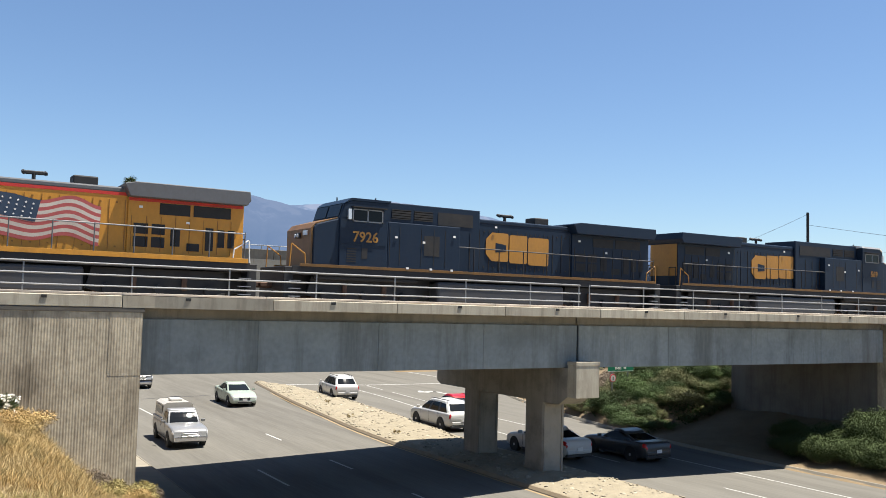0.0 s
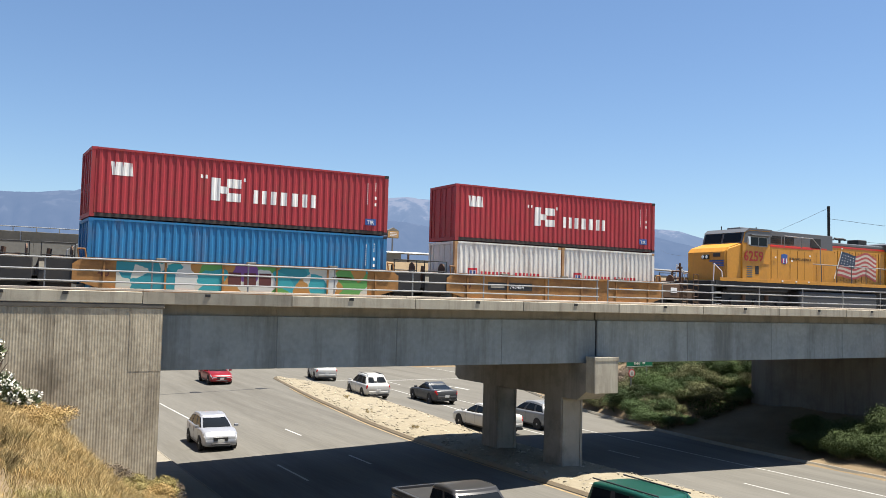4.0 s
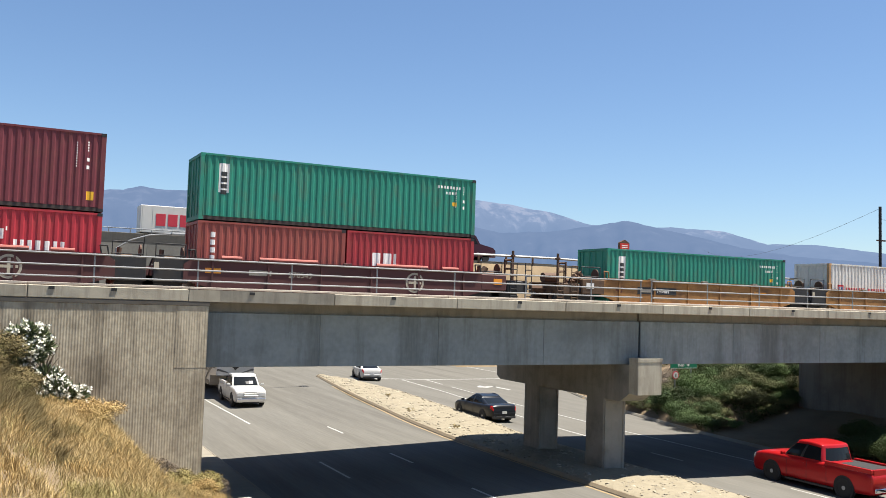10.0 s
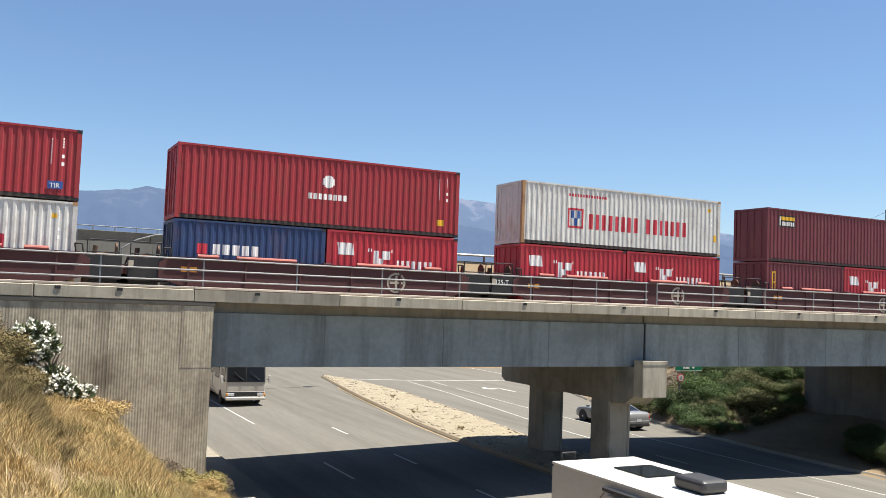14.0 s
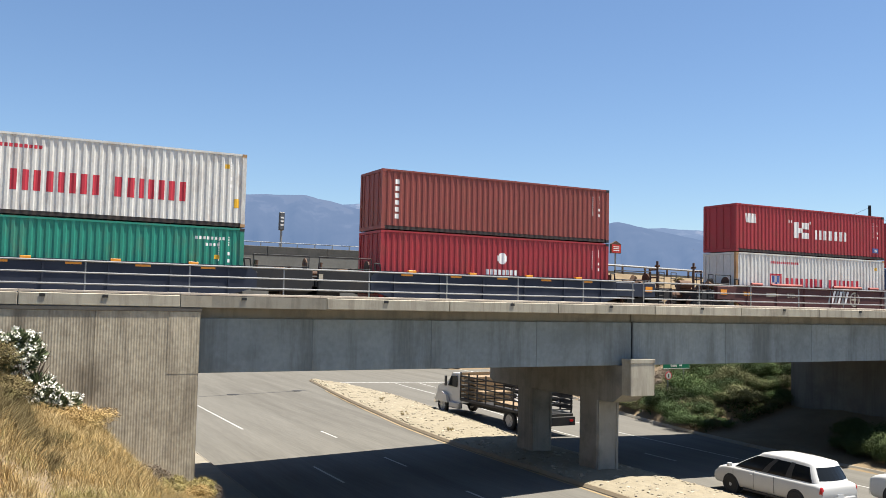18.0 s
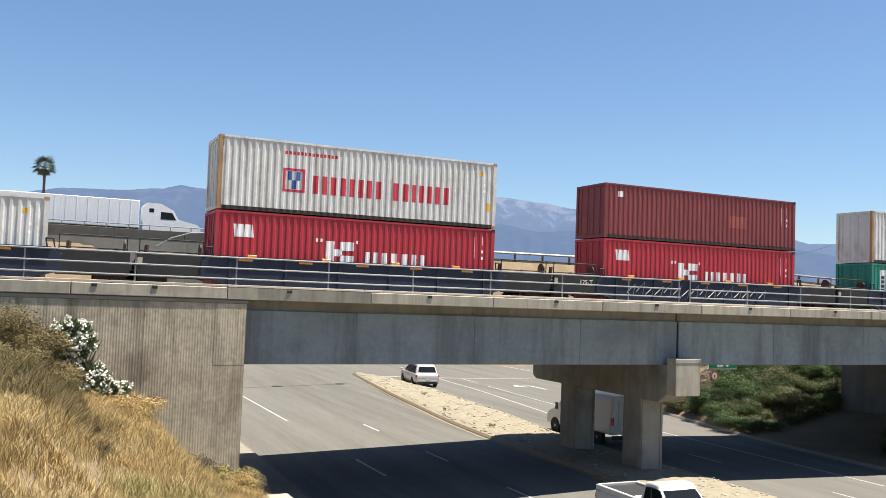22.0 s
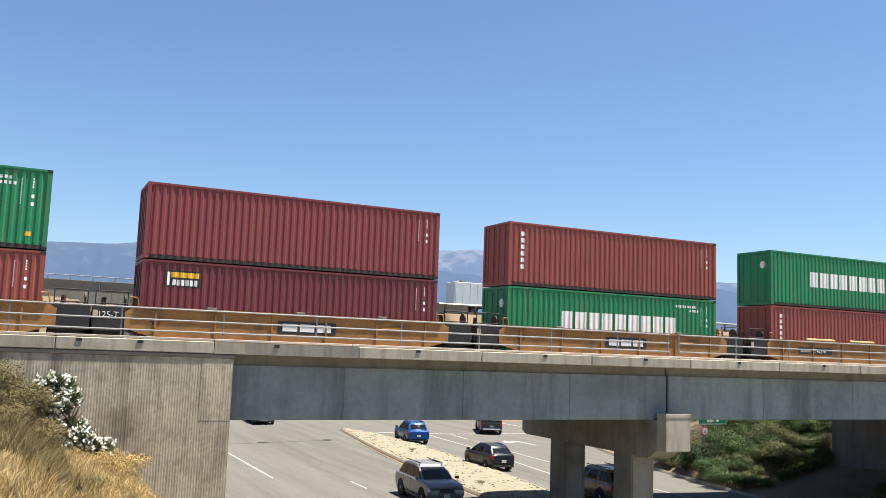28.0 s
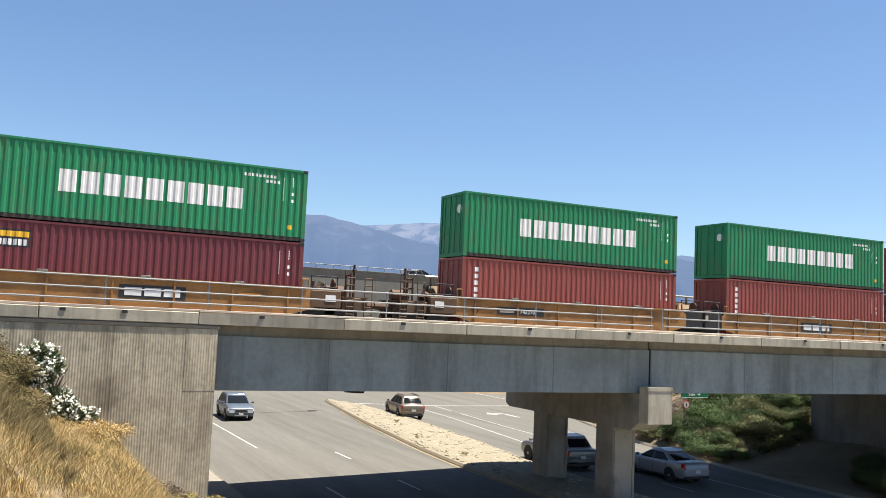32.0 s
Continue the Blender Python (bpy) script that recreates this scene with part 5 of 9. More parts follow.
    # running gear
    for a in (2.1, 15.7):
        t = part("truck_frame", (lambda bm: ([prism(bm, [(p[0] if not flip else LOCO_L - p[0], p[1]) for p in ((a - 0.4, 0.5), (a - 0.2, 1.28), (a + 4.7, 1.28), (a + 4.9, 0.5), (a + 3.9, 0.22), (a + 0.6, 0.22))], "y", y, y + 0.14) for y in (-1.12, 0.98)], bm)[1])(bmesh.new()), DARK, ob)
        for d in (0.35, 2.25, 4.15):
            x = a + d
            for y in (-0.78, 0.78):
                pipe("wheel", [((x, y - 0.07, 0.52), (x, y + 0.07, 0.52))], 0.52, RUST, t)
            for y in (-1.2, 1.2):
                pipe("axle_box", [((x, y - 0.08, 0.52), (x, y + 0.08, 0.52))], 0.2, DARK, t)
        for d in (1.3, 3.2):
            for y in (-1.2, 1.2):
                pipe("spring", [((a + d, y, 0.5), (a + d, y, 1.0))], 0.11, RUST, t)
    blk("fuel_tank", 7.9, 15.2, -1.42, 1.42, 0.30, 1.28, L_TANK, ob, 0.12)
    blk("air_tank", 1.9, 6.9, -1.38, -1.2, 1.15, 1.34, DARK, ob, 0.06)
    # walkway rails and steps
    tone = L_GREY if up else DARK
    for s in (-1, 1):
        xs = [9.8 + 1.42 * i for i in range(9)]
        for x in xs:
            pipe("stanchion", [((x, s * 1.45, 1.68), (x, s * 1.45, 2.9))], 0.026, tone)
        pipe("hand_rail", [((9.0, s * 1.45, 2.9), (21.2, s * 1.45, 2.84))], 0.026, L_TANK if not up else RAILING)
        if up:
            pipe("hand_rail", [((6.5, s * 1.45, 4.42), (9.0, s * 1.45, 4.4)), ((9.0, s * 1.45, 4.4), (9.7, s * 1.45, 3.9)), ((9.7, s * 1.45, 3.9), (9.7, s * 1.45, 2.9)), ((6.5, s * 1.45, 3.8), (6.5, s * 1.45, 4.42)), ((8.0, s * 1.45, 3.8), (8.0, s * 1.45, 4.42))], 0.026, RAILING)
        for a, d in ((0.75, 1), (21.45, -1)):
            pipe("grab_rail", [((a, s * 1.4, 0.8), (a + 0.1 * d, s * 1.4, 2.6)), ((a + 0.1 * d, s * 1.4, 2.6), (a + 0.7 * d, s * 1.4, 2.2)), ((a + 0.7 * d, s * 1.4, 2.2), (a + 0.75 * d, s * 1.4, 1.63))], 0.028, WHITE_INK if up else L_GOLD)
            for k in range(4):
                blk("step", min(a, a + 0.5 * d), max(a, a + 0.5 * d), s * 1.44 - 0.12, s * 1.44 + 0.04, 0.4 + k * 0.32, 0.44 + k * 0.32, RAILING)
    pipe("end_rail", [((21.3, y, 1.6), (21.3, y, 2.65)) for y in (-1.0, -0.5, 0.5, 1.0)] + [((21.3, -1.0, 2.65), (21.3, -0.5, 2.65)), ((21.3, 0.5, 2.65), (21.3, 1.0, 2.65))], 0.025, DARK)
    if flip:
        blk("end_panel", 21.2, 21.24, -1.0, 1.0, 2.2, 3.95, L_GOLD, rad, 0.0, "gold rear panel")
    # numbers
    tall, nx, nz = (0.80, 3.06, 2.86) if up else (0.62, 3.55, 2.84) if not flip else (0.50, 17.9, 2.8)
    part("number", writing(number, tall, 0.004, 0.012), number_ink, cab, at=(nx, -1.514, nz))
    if mural == "blocks":
        a = E + 0.45 if not flip else E + 0.05
        for q, (w, z0) in enumerate(((1.3, 2.38), (1.05, 2.33), (1.25, 2.28))):
            a0, b0 = X(a, a + w)
            c = 0.34 if (q == 0 and not flip or q == 2 and flip) else 0.08
            z1 = z0 + 1.36
            part("logo_block", prism_bm([(a0, z0 + c), (a0 + c, z0), (b0 - 0.05, z0), (b0, z0 + 0.08), (b0, z1 - 0.08), (b0 - 0.05, z1), (a0 + c, z1), (a0, z1 - c)], "y", -1.014, -0.99), L_GOLD, ob, "plain gold block in place of a letter")
            part("logo_notch", prism_bm([(a0 + w * 0.42, z0 + 0.42), (b0 - w * 0.10, z0 + 0.50), (b0 - w * 0.10, z1 - 0.56), (a0 + w * 0.42, z1 - 0.48)], "y", -1.02, -1.012), body, ob) if q == (0 if not flip else 2) else None
            a += w + 0.07
    else:
        flag_mural(ob)
        part("slogan", writing("BUILDING AMERICA", 0.215), BLACK_TRIM, ob, at=(6.9, -1.487, 3.05))
        part("shield", prism_bm([(6.2, 2.86), (6.46, 2.78), (6.72, 2.86), (6.72, 3.34), (6.46, 3.38), (6.2, 3.34)], "y", -1.49, -1.475), INK["blue"], ob, "small blue shield")
        for k in range(4):
            part("shield_bar", block(6.24 + 0.12 * k, -1.496, 2.85, 6.30 + 0.12 * k, -1.491, 3.12), WHITE_INK if k % 2 else INK["red"], ob)
        for k in range(3):
            part("wing_bar", block(1.66 - 0.01 * k, -1.3, 2.75 - k * 0.13, 1.70, -0.3 - k * 0.25, 2.83 - k * 0.13), INK["blue"], ob)
    return ob


FLAG_RED = mat("faded_flag_red", (0.36, 0.075, 0.07), 0.6, vary=0.25, scale=1.5)
FLAG_WHITE = mat("faded_flag_white", (0.50, 0.44, 0.38), 0.6, vary=0.25, scale=1.5)
FLAG_BLUE = mat("dark_flag_blue", (0.02, 0.04, 0.075), 0.6, vary=0.25, scale=1.5)


def flag_mural(ob):
    """A waving striped flag painted on the engine doors."""
    x0, x1, z0, z1, y = 12.3, 15.75, 2.3, 3.78, -1.014

    def wave(x, z):
        f = (x - x0) / (x1 - x0)
        return x - 0.45 * (1 - (z - z0) / (z1 - z0)) * (1 - 0.9 * f), z - 0.10 * f + (0.05 + 0.10 * f) * math.sin(f * 10.5 + 0.5) - 0.10 * (1 - f) * math.sin(f * 6)

    def band(za, zb, xa, xb, m, name):
        bm = bmesh.new()
        n = 24
        lo, hi = [], []
        for i in range(n + 1):
            x = xa + (xb - xa) * i / n
            p, q = wave(x, za), wave(x, zb)
            lo.append(bm.verts.new((p[0], y, p[1])))
            hi.append(bm.verts.new((q[0], y, q[1])))
        for i in range(n):
            bm.faces.new((lo[i], lo[i + 1], hi[i + 1], hi[i]))
        part(name, bm, m, ob)

    n = 11
    for i in range(n):
        band(z0 + (z1 - z0) * i / n, z0 + (z1 - z0) * (i + 1) / n, x0, x1, FLAG_RED if i % 2 == 0 else FLAG_WHITE, "flag_stripe")
    part("flag_pole", tubes([((x0 - 0.72, y, z0 - 0.18), (x0 + 0.02, y, z1 + 0.06))], 0.022), WHITE_INK, ob, "painted flag pole")
    y = -1.020
    band(z0 + (z1 - z0) * 0.46, z1, x0, x0 + 1.38, FLAG_BLUE, "flag_canton")
    y = -1.026
    for r in range(4):
        for c in range(5):
            cx, cz = wave(x0 + 0.18 + c * 0.25, z0 + (z1 - z0) * (0.54 + r * 0.115))
            part("flag_star", prism_bm([(cx + 0.046 * math.cos(a * 0.628 + 0.31) * (1 if a % 2 == 0 else 0.45), cz + 0.046 * math.sin(a * 0.628 + 0.31) * (1 if a % 2 == 0 else 0.45)) for a in range(10)], "y", y - 0.002, y), WHITE_INK, ob)


locomotive(31.2, "yellow diesel locomotive with grey roof, red stripes and a painted flag", L_YELLOW, L_GREY, L_YELLOW, "6259", L_RED, 11.3, 16.7, mural="flag")
locomotive(53.5, "dark blue diesel locomotive with a grimy yellow nose and gold blocks", L_BLUE, L_BLUE, L_NOSE, "7926", L_GOLD, 10.3, 15.95)
locomotive(75.8, "dark blue diesel locomotive running cab first with gold blocks", L_BLUE, L_BLUE, L_GOLD, "569", L_GOLD, 11.35, 16.7, flip=True, cab_roof=WHITE_INK)

# ---- road vehicles: y forward, origin on the road under the middle ----
def car_paint(name, color, metal=0.25):
    m = mat("car_" + name, color, 0.28, metal, vary=0.05, scale=2, fine=30, coat=0.15)
    m.node_tree.nodes["Principled BSDF"].inputs["Specular IOR Level"].default_value = 0.3
    return m


SHAPES = {  # length, width, height, sill, belt, hood front, trunk, glass base rear/front, roof rear/front, wheel radius
    "sedan": dict(L=4.78, W=1.82, H=1.47, belt=0.95, hood=0.74, tail=1.03, gb=(-0.405, 0.245), rf=(-0.175, 0.055), r=0.33),
    "coupe": dict(L=4.65, W=1.86, H=1.40, belt=0.92, hood=0.72, tail=1.0, gb=(-0.42, 0.215), rf=(-0.15, 0.03), r=0.34),
    "suv": dict(L=4.58, W=1.86, H=1.70, belt=1.06, hood=0.90, tail=1.08, gb=(-0.475, 0.29), rf=(-0.36, 0.075), r=0.37),
    "big_suv": dict(L=5.05, W=2.0, H=1.88, belt=1.16, hood=1.02, tail=1.16, gb=(-0.48, 0.235), rf=(-0.44, 0.11), r=0.39),
    "hatch": dict(L=4.05, W=1.70, H=1.53, belt=0.98, hood=0.76, tail=1.03, gb=(-0.475, 0.325), rf=(-0.35, 0.10), r=0.31),
    "wagon": dict(L=4.62, W=1.81, H=1.46, belt=0.94, hood=0.74, tail=1.0, gb=(-0.475, 0.225), rf=(-0.36, 0.045), r=0.33),
    "minivan": dict(L=5.05, W=1.98, H=1.74, belt=1.02, hood=0.80, tail=1.04, gb=(-0.485, 0.36), rf=(-0.405, 0.10), r=0.34),
    "pickup": dict(L=5.80, W=2.0, H=1.90, belt=1.20, hood=1.08, tail=1.16, gb=(-0.125, 0.245), rf=(-0.10, 0.13), r=0.41),
    "small_pickup": dict(L=5.05, W=1.80, H=1.70, belt=1.06, hood=0.92, tail=1.0, gb=(-0.06, 0.225), rf=(-0.035, 0.115), r=0.36),
}


BOXY = ("pickup", "small_pickup", "big_suv", "suv", "minivan")
SECTION = [(0.50, 0.0), (0.84, 0.015), (0.94, 0.09), (0.975, 0.22), (0.995, 0.38), (1.0, 0.52), (0.996, 0.66), (0.985, 0.79), (0.97, 0.89), (0.935, 0.955), (0.85, 1.0), (0.45, 1.025)]


def body_at(kind, y):
    """Bottom, top and plan factor of the body at a place along its length."""
    s = SHAPES[kind]
    L, belt, hood, tail = s["L"], s["belt"], s["hood"], s["tail"]
    boxy, pick = kind in BOXY, "pickup" in kind
    lift = 0.27 if boxy else 0.20
    g0, g1 = s["gb"][0] * L, s["gb"][1] * L
    drop = 0.10 if boxy else 0.22
    tops = [(-L / 2, tail - drop - 0.14), (-L / 2 + 0.035, tail - drop * 0.5), (-L / 2 + 0.11, tail - 0.03), (-L / 2 + 0.26, tail), (min(g0, -0.3 * L), tail if pick else max(belt, tail)),
            (0.0, tail if pick and g0 > 0 else belt + 0.015), (g1, belt), (g1 + (L / 2 - g1) * 0.35, (belt * 2 + hood) / 3 + 0.03), (g1 + (L / 2 - g1) * 0.7, (belt + hood * 2) / 3 + 0.025),
            (L / 2 - 0.22, hood + 0.02), (L / 2 - 0.10, hood - 0.04), (L / 2 - 0.03, hood - (0.10 if boxy else 0.16)), (L / 2, hood - (0.20 if boxy else 0.30))]
    lows = [(-L / 2, lift + 0.16), (-L / 2 + 0.10, lift + 0.05), (-L / 2 + 0.5, lift), (L / 2 - 0.6, lift), (L / 2 - 0.10, lift + 0.02), (L / 2, lift + 0.12)]
    q = min(1.0, abs(2 * y / L))
    e = 16.0 if boxy else 7.0 if y > 0 else 9.0
    f = (0.88 if boxy else 0.78) + (0.12 if boxy else 0.22) * math.sqrt(max(0.0, 1 - q ** e))
    return lerp_table(lows, y), lerp_table(tops, y), f


def body_point(kind, y, k, side, out=0.0):
    zl, zt, f = body_at(kind, y)
    i = min(int(k), len(SECTION) - 2)
    (xa, za), (xb, zb) = SECTION[i], SECTION[i + 1]
    g = k - i
    w = SHAPES[kind]["W"] / 2
    return (side * ((xa + (xb - xa) * g) * w * f + out), y + (out if y > 0 else -out) * (1 if abs(y) > SHAPES[kind]["L"] * 0.4 else 0), zl + (za + (zb - za) * g) * (zt - zl))


def body_mesh(kind):
    L = SHAPES[kind]["L"]
    ys = [L * 0.5 * math.copysign(1 - (1 - abs(q)) ** 1.7, q) for q in [i / 22 - 1 for i in range(45)]]
    bm = bmesh.new()
    n = len(SECTION)
    loft(bm, [[body_point(kind, y, k, 1) for k in range(n)] + [body_point(kind, y, k, -1) for k in reversed(range(n))] for y in ys])
    return bm


def body_patch(kind, y0, y1, k0, k1, side, out=0.006):
    """A lamp or trim piece that lies on the curved body."""
    bm = bmesh.new()
    rows = []
    for i in range(6):
        y = y0 + (y1 - y0) * i / 5
        rows.append([bm.verts.new(body_point(kind, y, k0 + (k1 - k0) * j / 4, side, out)) for j in range(5)])
    for r, t in zip(rows, rows[1:]):
        for j in range(4):
            bm.faces.new((r[j], r[j + 1], t[j + 1], t[j]))
    return bm


def headlight_mesh(kind, side):
    """A lamp glass that wraps from the nose round the corner of the wing."""
    s = SHAPES[kind]
    L, w, hood, boxy = s["L"], s["W"] / 2, s["hood"], kind in BOXY
    bm = body_patch(kind, L / 2 - (0.16 if boxy else 0.34), L / 2 - 0.008, 6.4 if boxy else 6.9, 8.9, side)
    a, b, z, h, front = (0.48, 0.85, hood - 0.27, 0.085, 0.010) if boxy else (0.42, 0.76, hood - 0.20, 0.06, -0.02)
    xs = sorted((side * a * w, side * b * w))
    box(bm, xs[0], L / 2 - 0.15, z - h, xs[1], L / 2 + front, z + h)
    return bm


def ring_plan():
    """The outline of a cabin seen from above, half a turn at a time: (x -1..1, y 0 rear..1 front, name)."""
    out = []
    for i in range(7):
        out.append((-0.80 + 1.6 * i / 6, 1.0 - 0.035 * (abs(-0.80 + 1.6 * i / 6) / 0.8) ** 2, "front"))
    for i in range(1, 5):
        a = math.pi / 2 * (1 - i / 5)
        out.append((0.80 + 0.20 * math.cos(a), 0.90 + 0.065 * math.sin(a), "corner_f"))
    for i in range(13):
        out.append((1.0, 0.90 - 0.80 * i / 12, "side"))
    for i in range(1, 5):
        a = math.pi / 2 * (i / 5)
        out.append((0.80 + 0.20 * math.cos(a), 0.10 - 0.065 * math.sin(a), "corner_r"))
    for i in range(7):
        out.append((0.80 - 1.6 * i / 6, 0.0 + 0.035 * (abs(0.80 - 1.6 * i / 6) / 0.8) ** 2, "rear"))
    left = [(-x, y, n) for x, y, n in out[7:28][::-1]]
    return out + left


RING = ring_plan()


def cabin_point(kind, i, v, out=0.0):
    """A point of the cabin's curved skin: i round the outline, v from the belt to the roof's edge (1) and over it (above 1)."""
    s = SHAPES[kind]
    L, w, H, z0 = s["L"], s["W"] / 2, s["H"], s["belt"] - 0.05
    x, y, _ = RING[i % len(RING)]
    wr = (0.70 if kind not in BOXY else 0.76 if "pickup" in kind or kind == "big_suv" else 0.72) * w
    u = min(v, 1.0)
    arch = u + 0.22 * u * (1 - u)                 # glass leans in more towards the roof
    b0, b1, r0, r1 = (q * L for q in (*s["gb"], *s["rf"]))
    half = 0.90 * w + (wr - 0.90 * w) * (u * u * 0.45 + u * 0.55)
    rear, front = b0 + (r0 - b0) * u, b1 + (r1 - b1) * (2 * u - arch)
    z = z0 + (H - 0.075 - z0) * u
    if v > 1:
        g = v - 1.0                                # 0..1 over the roof
        mid = (r0 + r1) / 2
        shrink = 1 - 0.16 * g
        half, rear, front = half * shrink, mid + (r0 - mid) * shrink, mid + (r1 - mid) * shrink
        z = H - 0.075 + 0.075 * math.sqrt(1 - (1 - g) ** 2)
    z -= (0.045 if kind in BOXY else 0.075) * (2 * (y - 0.58)) ** 2 * max(0.0, u - 0.3) / 0.7
    cx, cy = x * (half + out), rear + (front - rear) * y
    cy += out * (1 if y > 0.93 else -1 if y < 0.07 else 0)
    return (cx, cy, z + (out if v > 1 else 0))


def cabin_sheet(kind, idx, vs, out=0.0, top=False):
    bm = bmesh.new()
    rows = [[bm.verts.new(cabin_point(kind, i, v, out)) for i in idx] for v in vs]
    for r, t in zip(rows, rows[1:]):
        for j in range(len(idx) - 1):
            bm.faces.new((r[j], r[j + 1], t[j + 1], t[j]))
        if top:
            bm.faces.new((r[-1], r[0], t[0], t[-1]))
    if top:
        bm.faces.new(rows[-1])
    return bm


def cabin(kind, ob, paint_m):
    """Glass all round, the painted roof over it and the painted pillars and window frames on it."""
    n = len(RING)
    whole = list(range(n))
    roof = part("roof", cached(("roof", kind), lambda: cabin_sheet(kind, whole, [0.90, 0.96, 1.0, 1.15, 1.4, 1.7, 2.0], 0.006, True)), paint_m, ob)
    roof.data.polygons.foreach_set("use_smooth", [True] * len(roof.data.polygons))
    levels = [0.0, 0.25, 0.5, 0.75, 0.92]
    part("windshield", cached(("ws", kind), lambda: cabin_sheet(kind, [n - 1, *range(0, 8)], levels)), GLASS, ob)
    part("rear_window", cached(("rw", kind), lambda: cabin_sheet(kind, list(range(27, 35)), levels)), GLASS, ob)
    sides = (list(range(9, 25)), list(range(37, 54)))
    cuts = {"sedan": (5,), "coupe": (), "pickup": (6,), "small_pickup": (7,), "hatch": (4, 9), "wagon": (4, 9), "suv": (4, 9), "big_suv": (4, 8), "minivan": (5, 9)}[kind]
    rear_solid = {"sedan": 3, "coupe": 3, "pickup": 1, "small_pickup": 2, "hatch": 1, "wagon": 1, "suv": 1, "big_suv": 1, "minivan": 1}[kind]
    for q, side in enumerate(sides):
        part("side_window", cached(("sw", kind, q), lambda: cabin_sheet(kind, side, levels)), GLASS, ob)
        front_first = side if q == 0 else side[::-1]
        posts = [front_first[c + 1:c + 3] for c in cuts]
        for j, c in enumerate(posts):
            part("pillar", cached(("bp", kind, q, j), lambda: cabin_sheet(kind, sorted(c), [0.0, 0.5, 0.93], 0.007)), BLACK_TRIM, ob)
        solid = front_first[len(front_first) - 1 - rear_solid:]
        part("rear_pillar", cached(("cp", kind, q), lambda: cabin_sheet(kind, sorted(solid), [0.0, 0.3, 0.6, 0.93], 0.008)), paint_m, ob)
        part("window_sill", cached(("wsill", kind, q), lambda: cabin_sheet(kind, side, [-0.04, 0.11], 0.008)), paint_m, ob)
    for q, idx in enumerate((list(range(7, 10)), list(range(23, 28)), list(range(34, 39)), list(range(53, n)))):
        part("corner_pillar", cached(("xp", kind, q), lambda: cabin_sheet(kind, idx, [0.0, 0.3, 0.6, 0.93], 0.007)), paint_m, ob)
    if kind in ("suv", "big_suv", "minivan", "hatch", "wagon"):
        part("tailgate_panel", cached(("tg", kind), lambda: cabin_sheet(kind, list(range(27, 35)), [0.0, 0.22], 0.007)), paint_m, ob)
    return roof


def tyre_mesh(r):
    bm = bmesh.new()
    prof = [(-0.10, r * 0.66), (-0.11, r * 0.9), (-0.08, r), (0.08, r), (0.11, r * 0.9), (0.10, r * 0.66)]
    rings = []
    for i in range(21):
        a = i * math.tau / 20
        rings.append([(x, q * math.cos(a), q * math.sin(a)) for x, q in prof])
    loft(bm, rings, caps=False)
    return bm


def rim_mesh(r):
    """A dished disc with ten short slots between broad spokes."""
    bm = bmesh.new()
    tube(bm, (-0.06, 0, 0), (0.06, 0, 0), r * 0.67, 20)
    for s in (-1, 1):
        for k in range(5):
            a = k * math.tau / 5
            c, d = math.cos(a), math.sin(a)
            o, q = math.cos(a + math.pi / 2) * r * 0.13, math.sin(a + math.pi / 2) * r * 0.13
            prism(bm, [(c * r * 0.08 - o, d * r * 0.08 - q), (c * r * 0.64 - o * 0.8, d * r * 0.64 - q * 0.8), (c * r * 0.64 + o * 0.8, d * r * 0.64 + q * 0.8), (c * r * 0.08 + o, d * r * 0.08 + q)], "x", s * 0.06, s * 0.09)
        tube(bm, (s * 0.06, 0, 0), (s * 0.10, 0, 0), r * 0.2, 10)
    return bm


def wheels(ob, pairs, w, r, dark=False, arch=True):
    for y in pairs:
        for s in (-1, 1):
            x = s * (w - 0.10)
            if arch:
                part("wheel_arch", cached(("arch", round(r, 2)), lambda: tubes([((-0.1, 0, 0), (0.1, 0, 0))], r + 0.045, 20)), RUBBER, ob, at=(s * (w - 0.095), y, r + 0.02))
            wh = part("wheel", cached(("tyre", round(r, 2)), lambda: tyre_mesh(r)), RUBBER, ob, at=(x + s * 0.012, y, r))
            part("rim", cached(("rim", round(r, 2)), lambda: rim_mesh(r)), DARK if dark else ALLOY, wh)


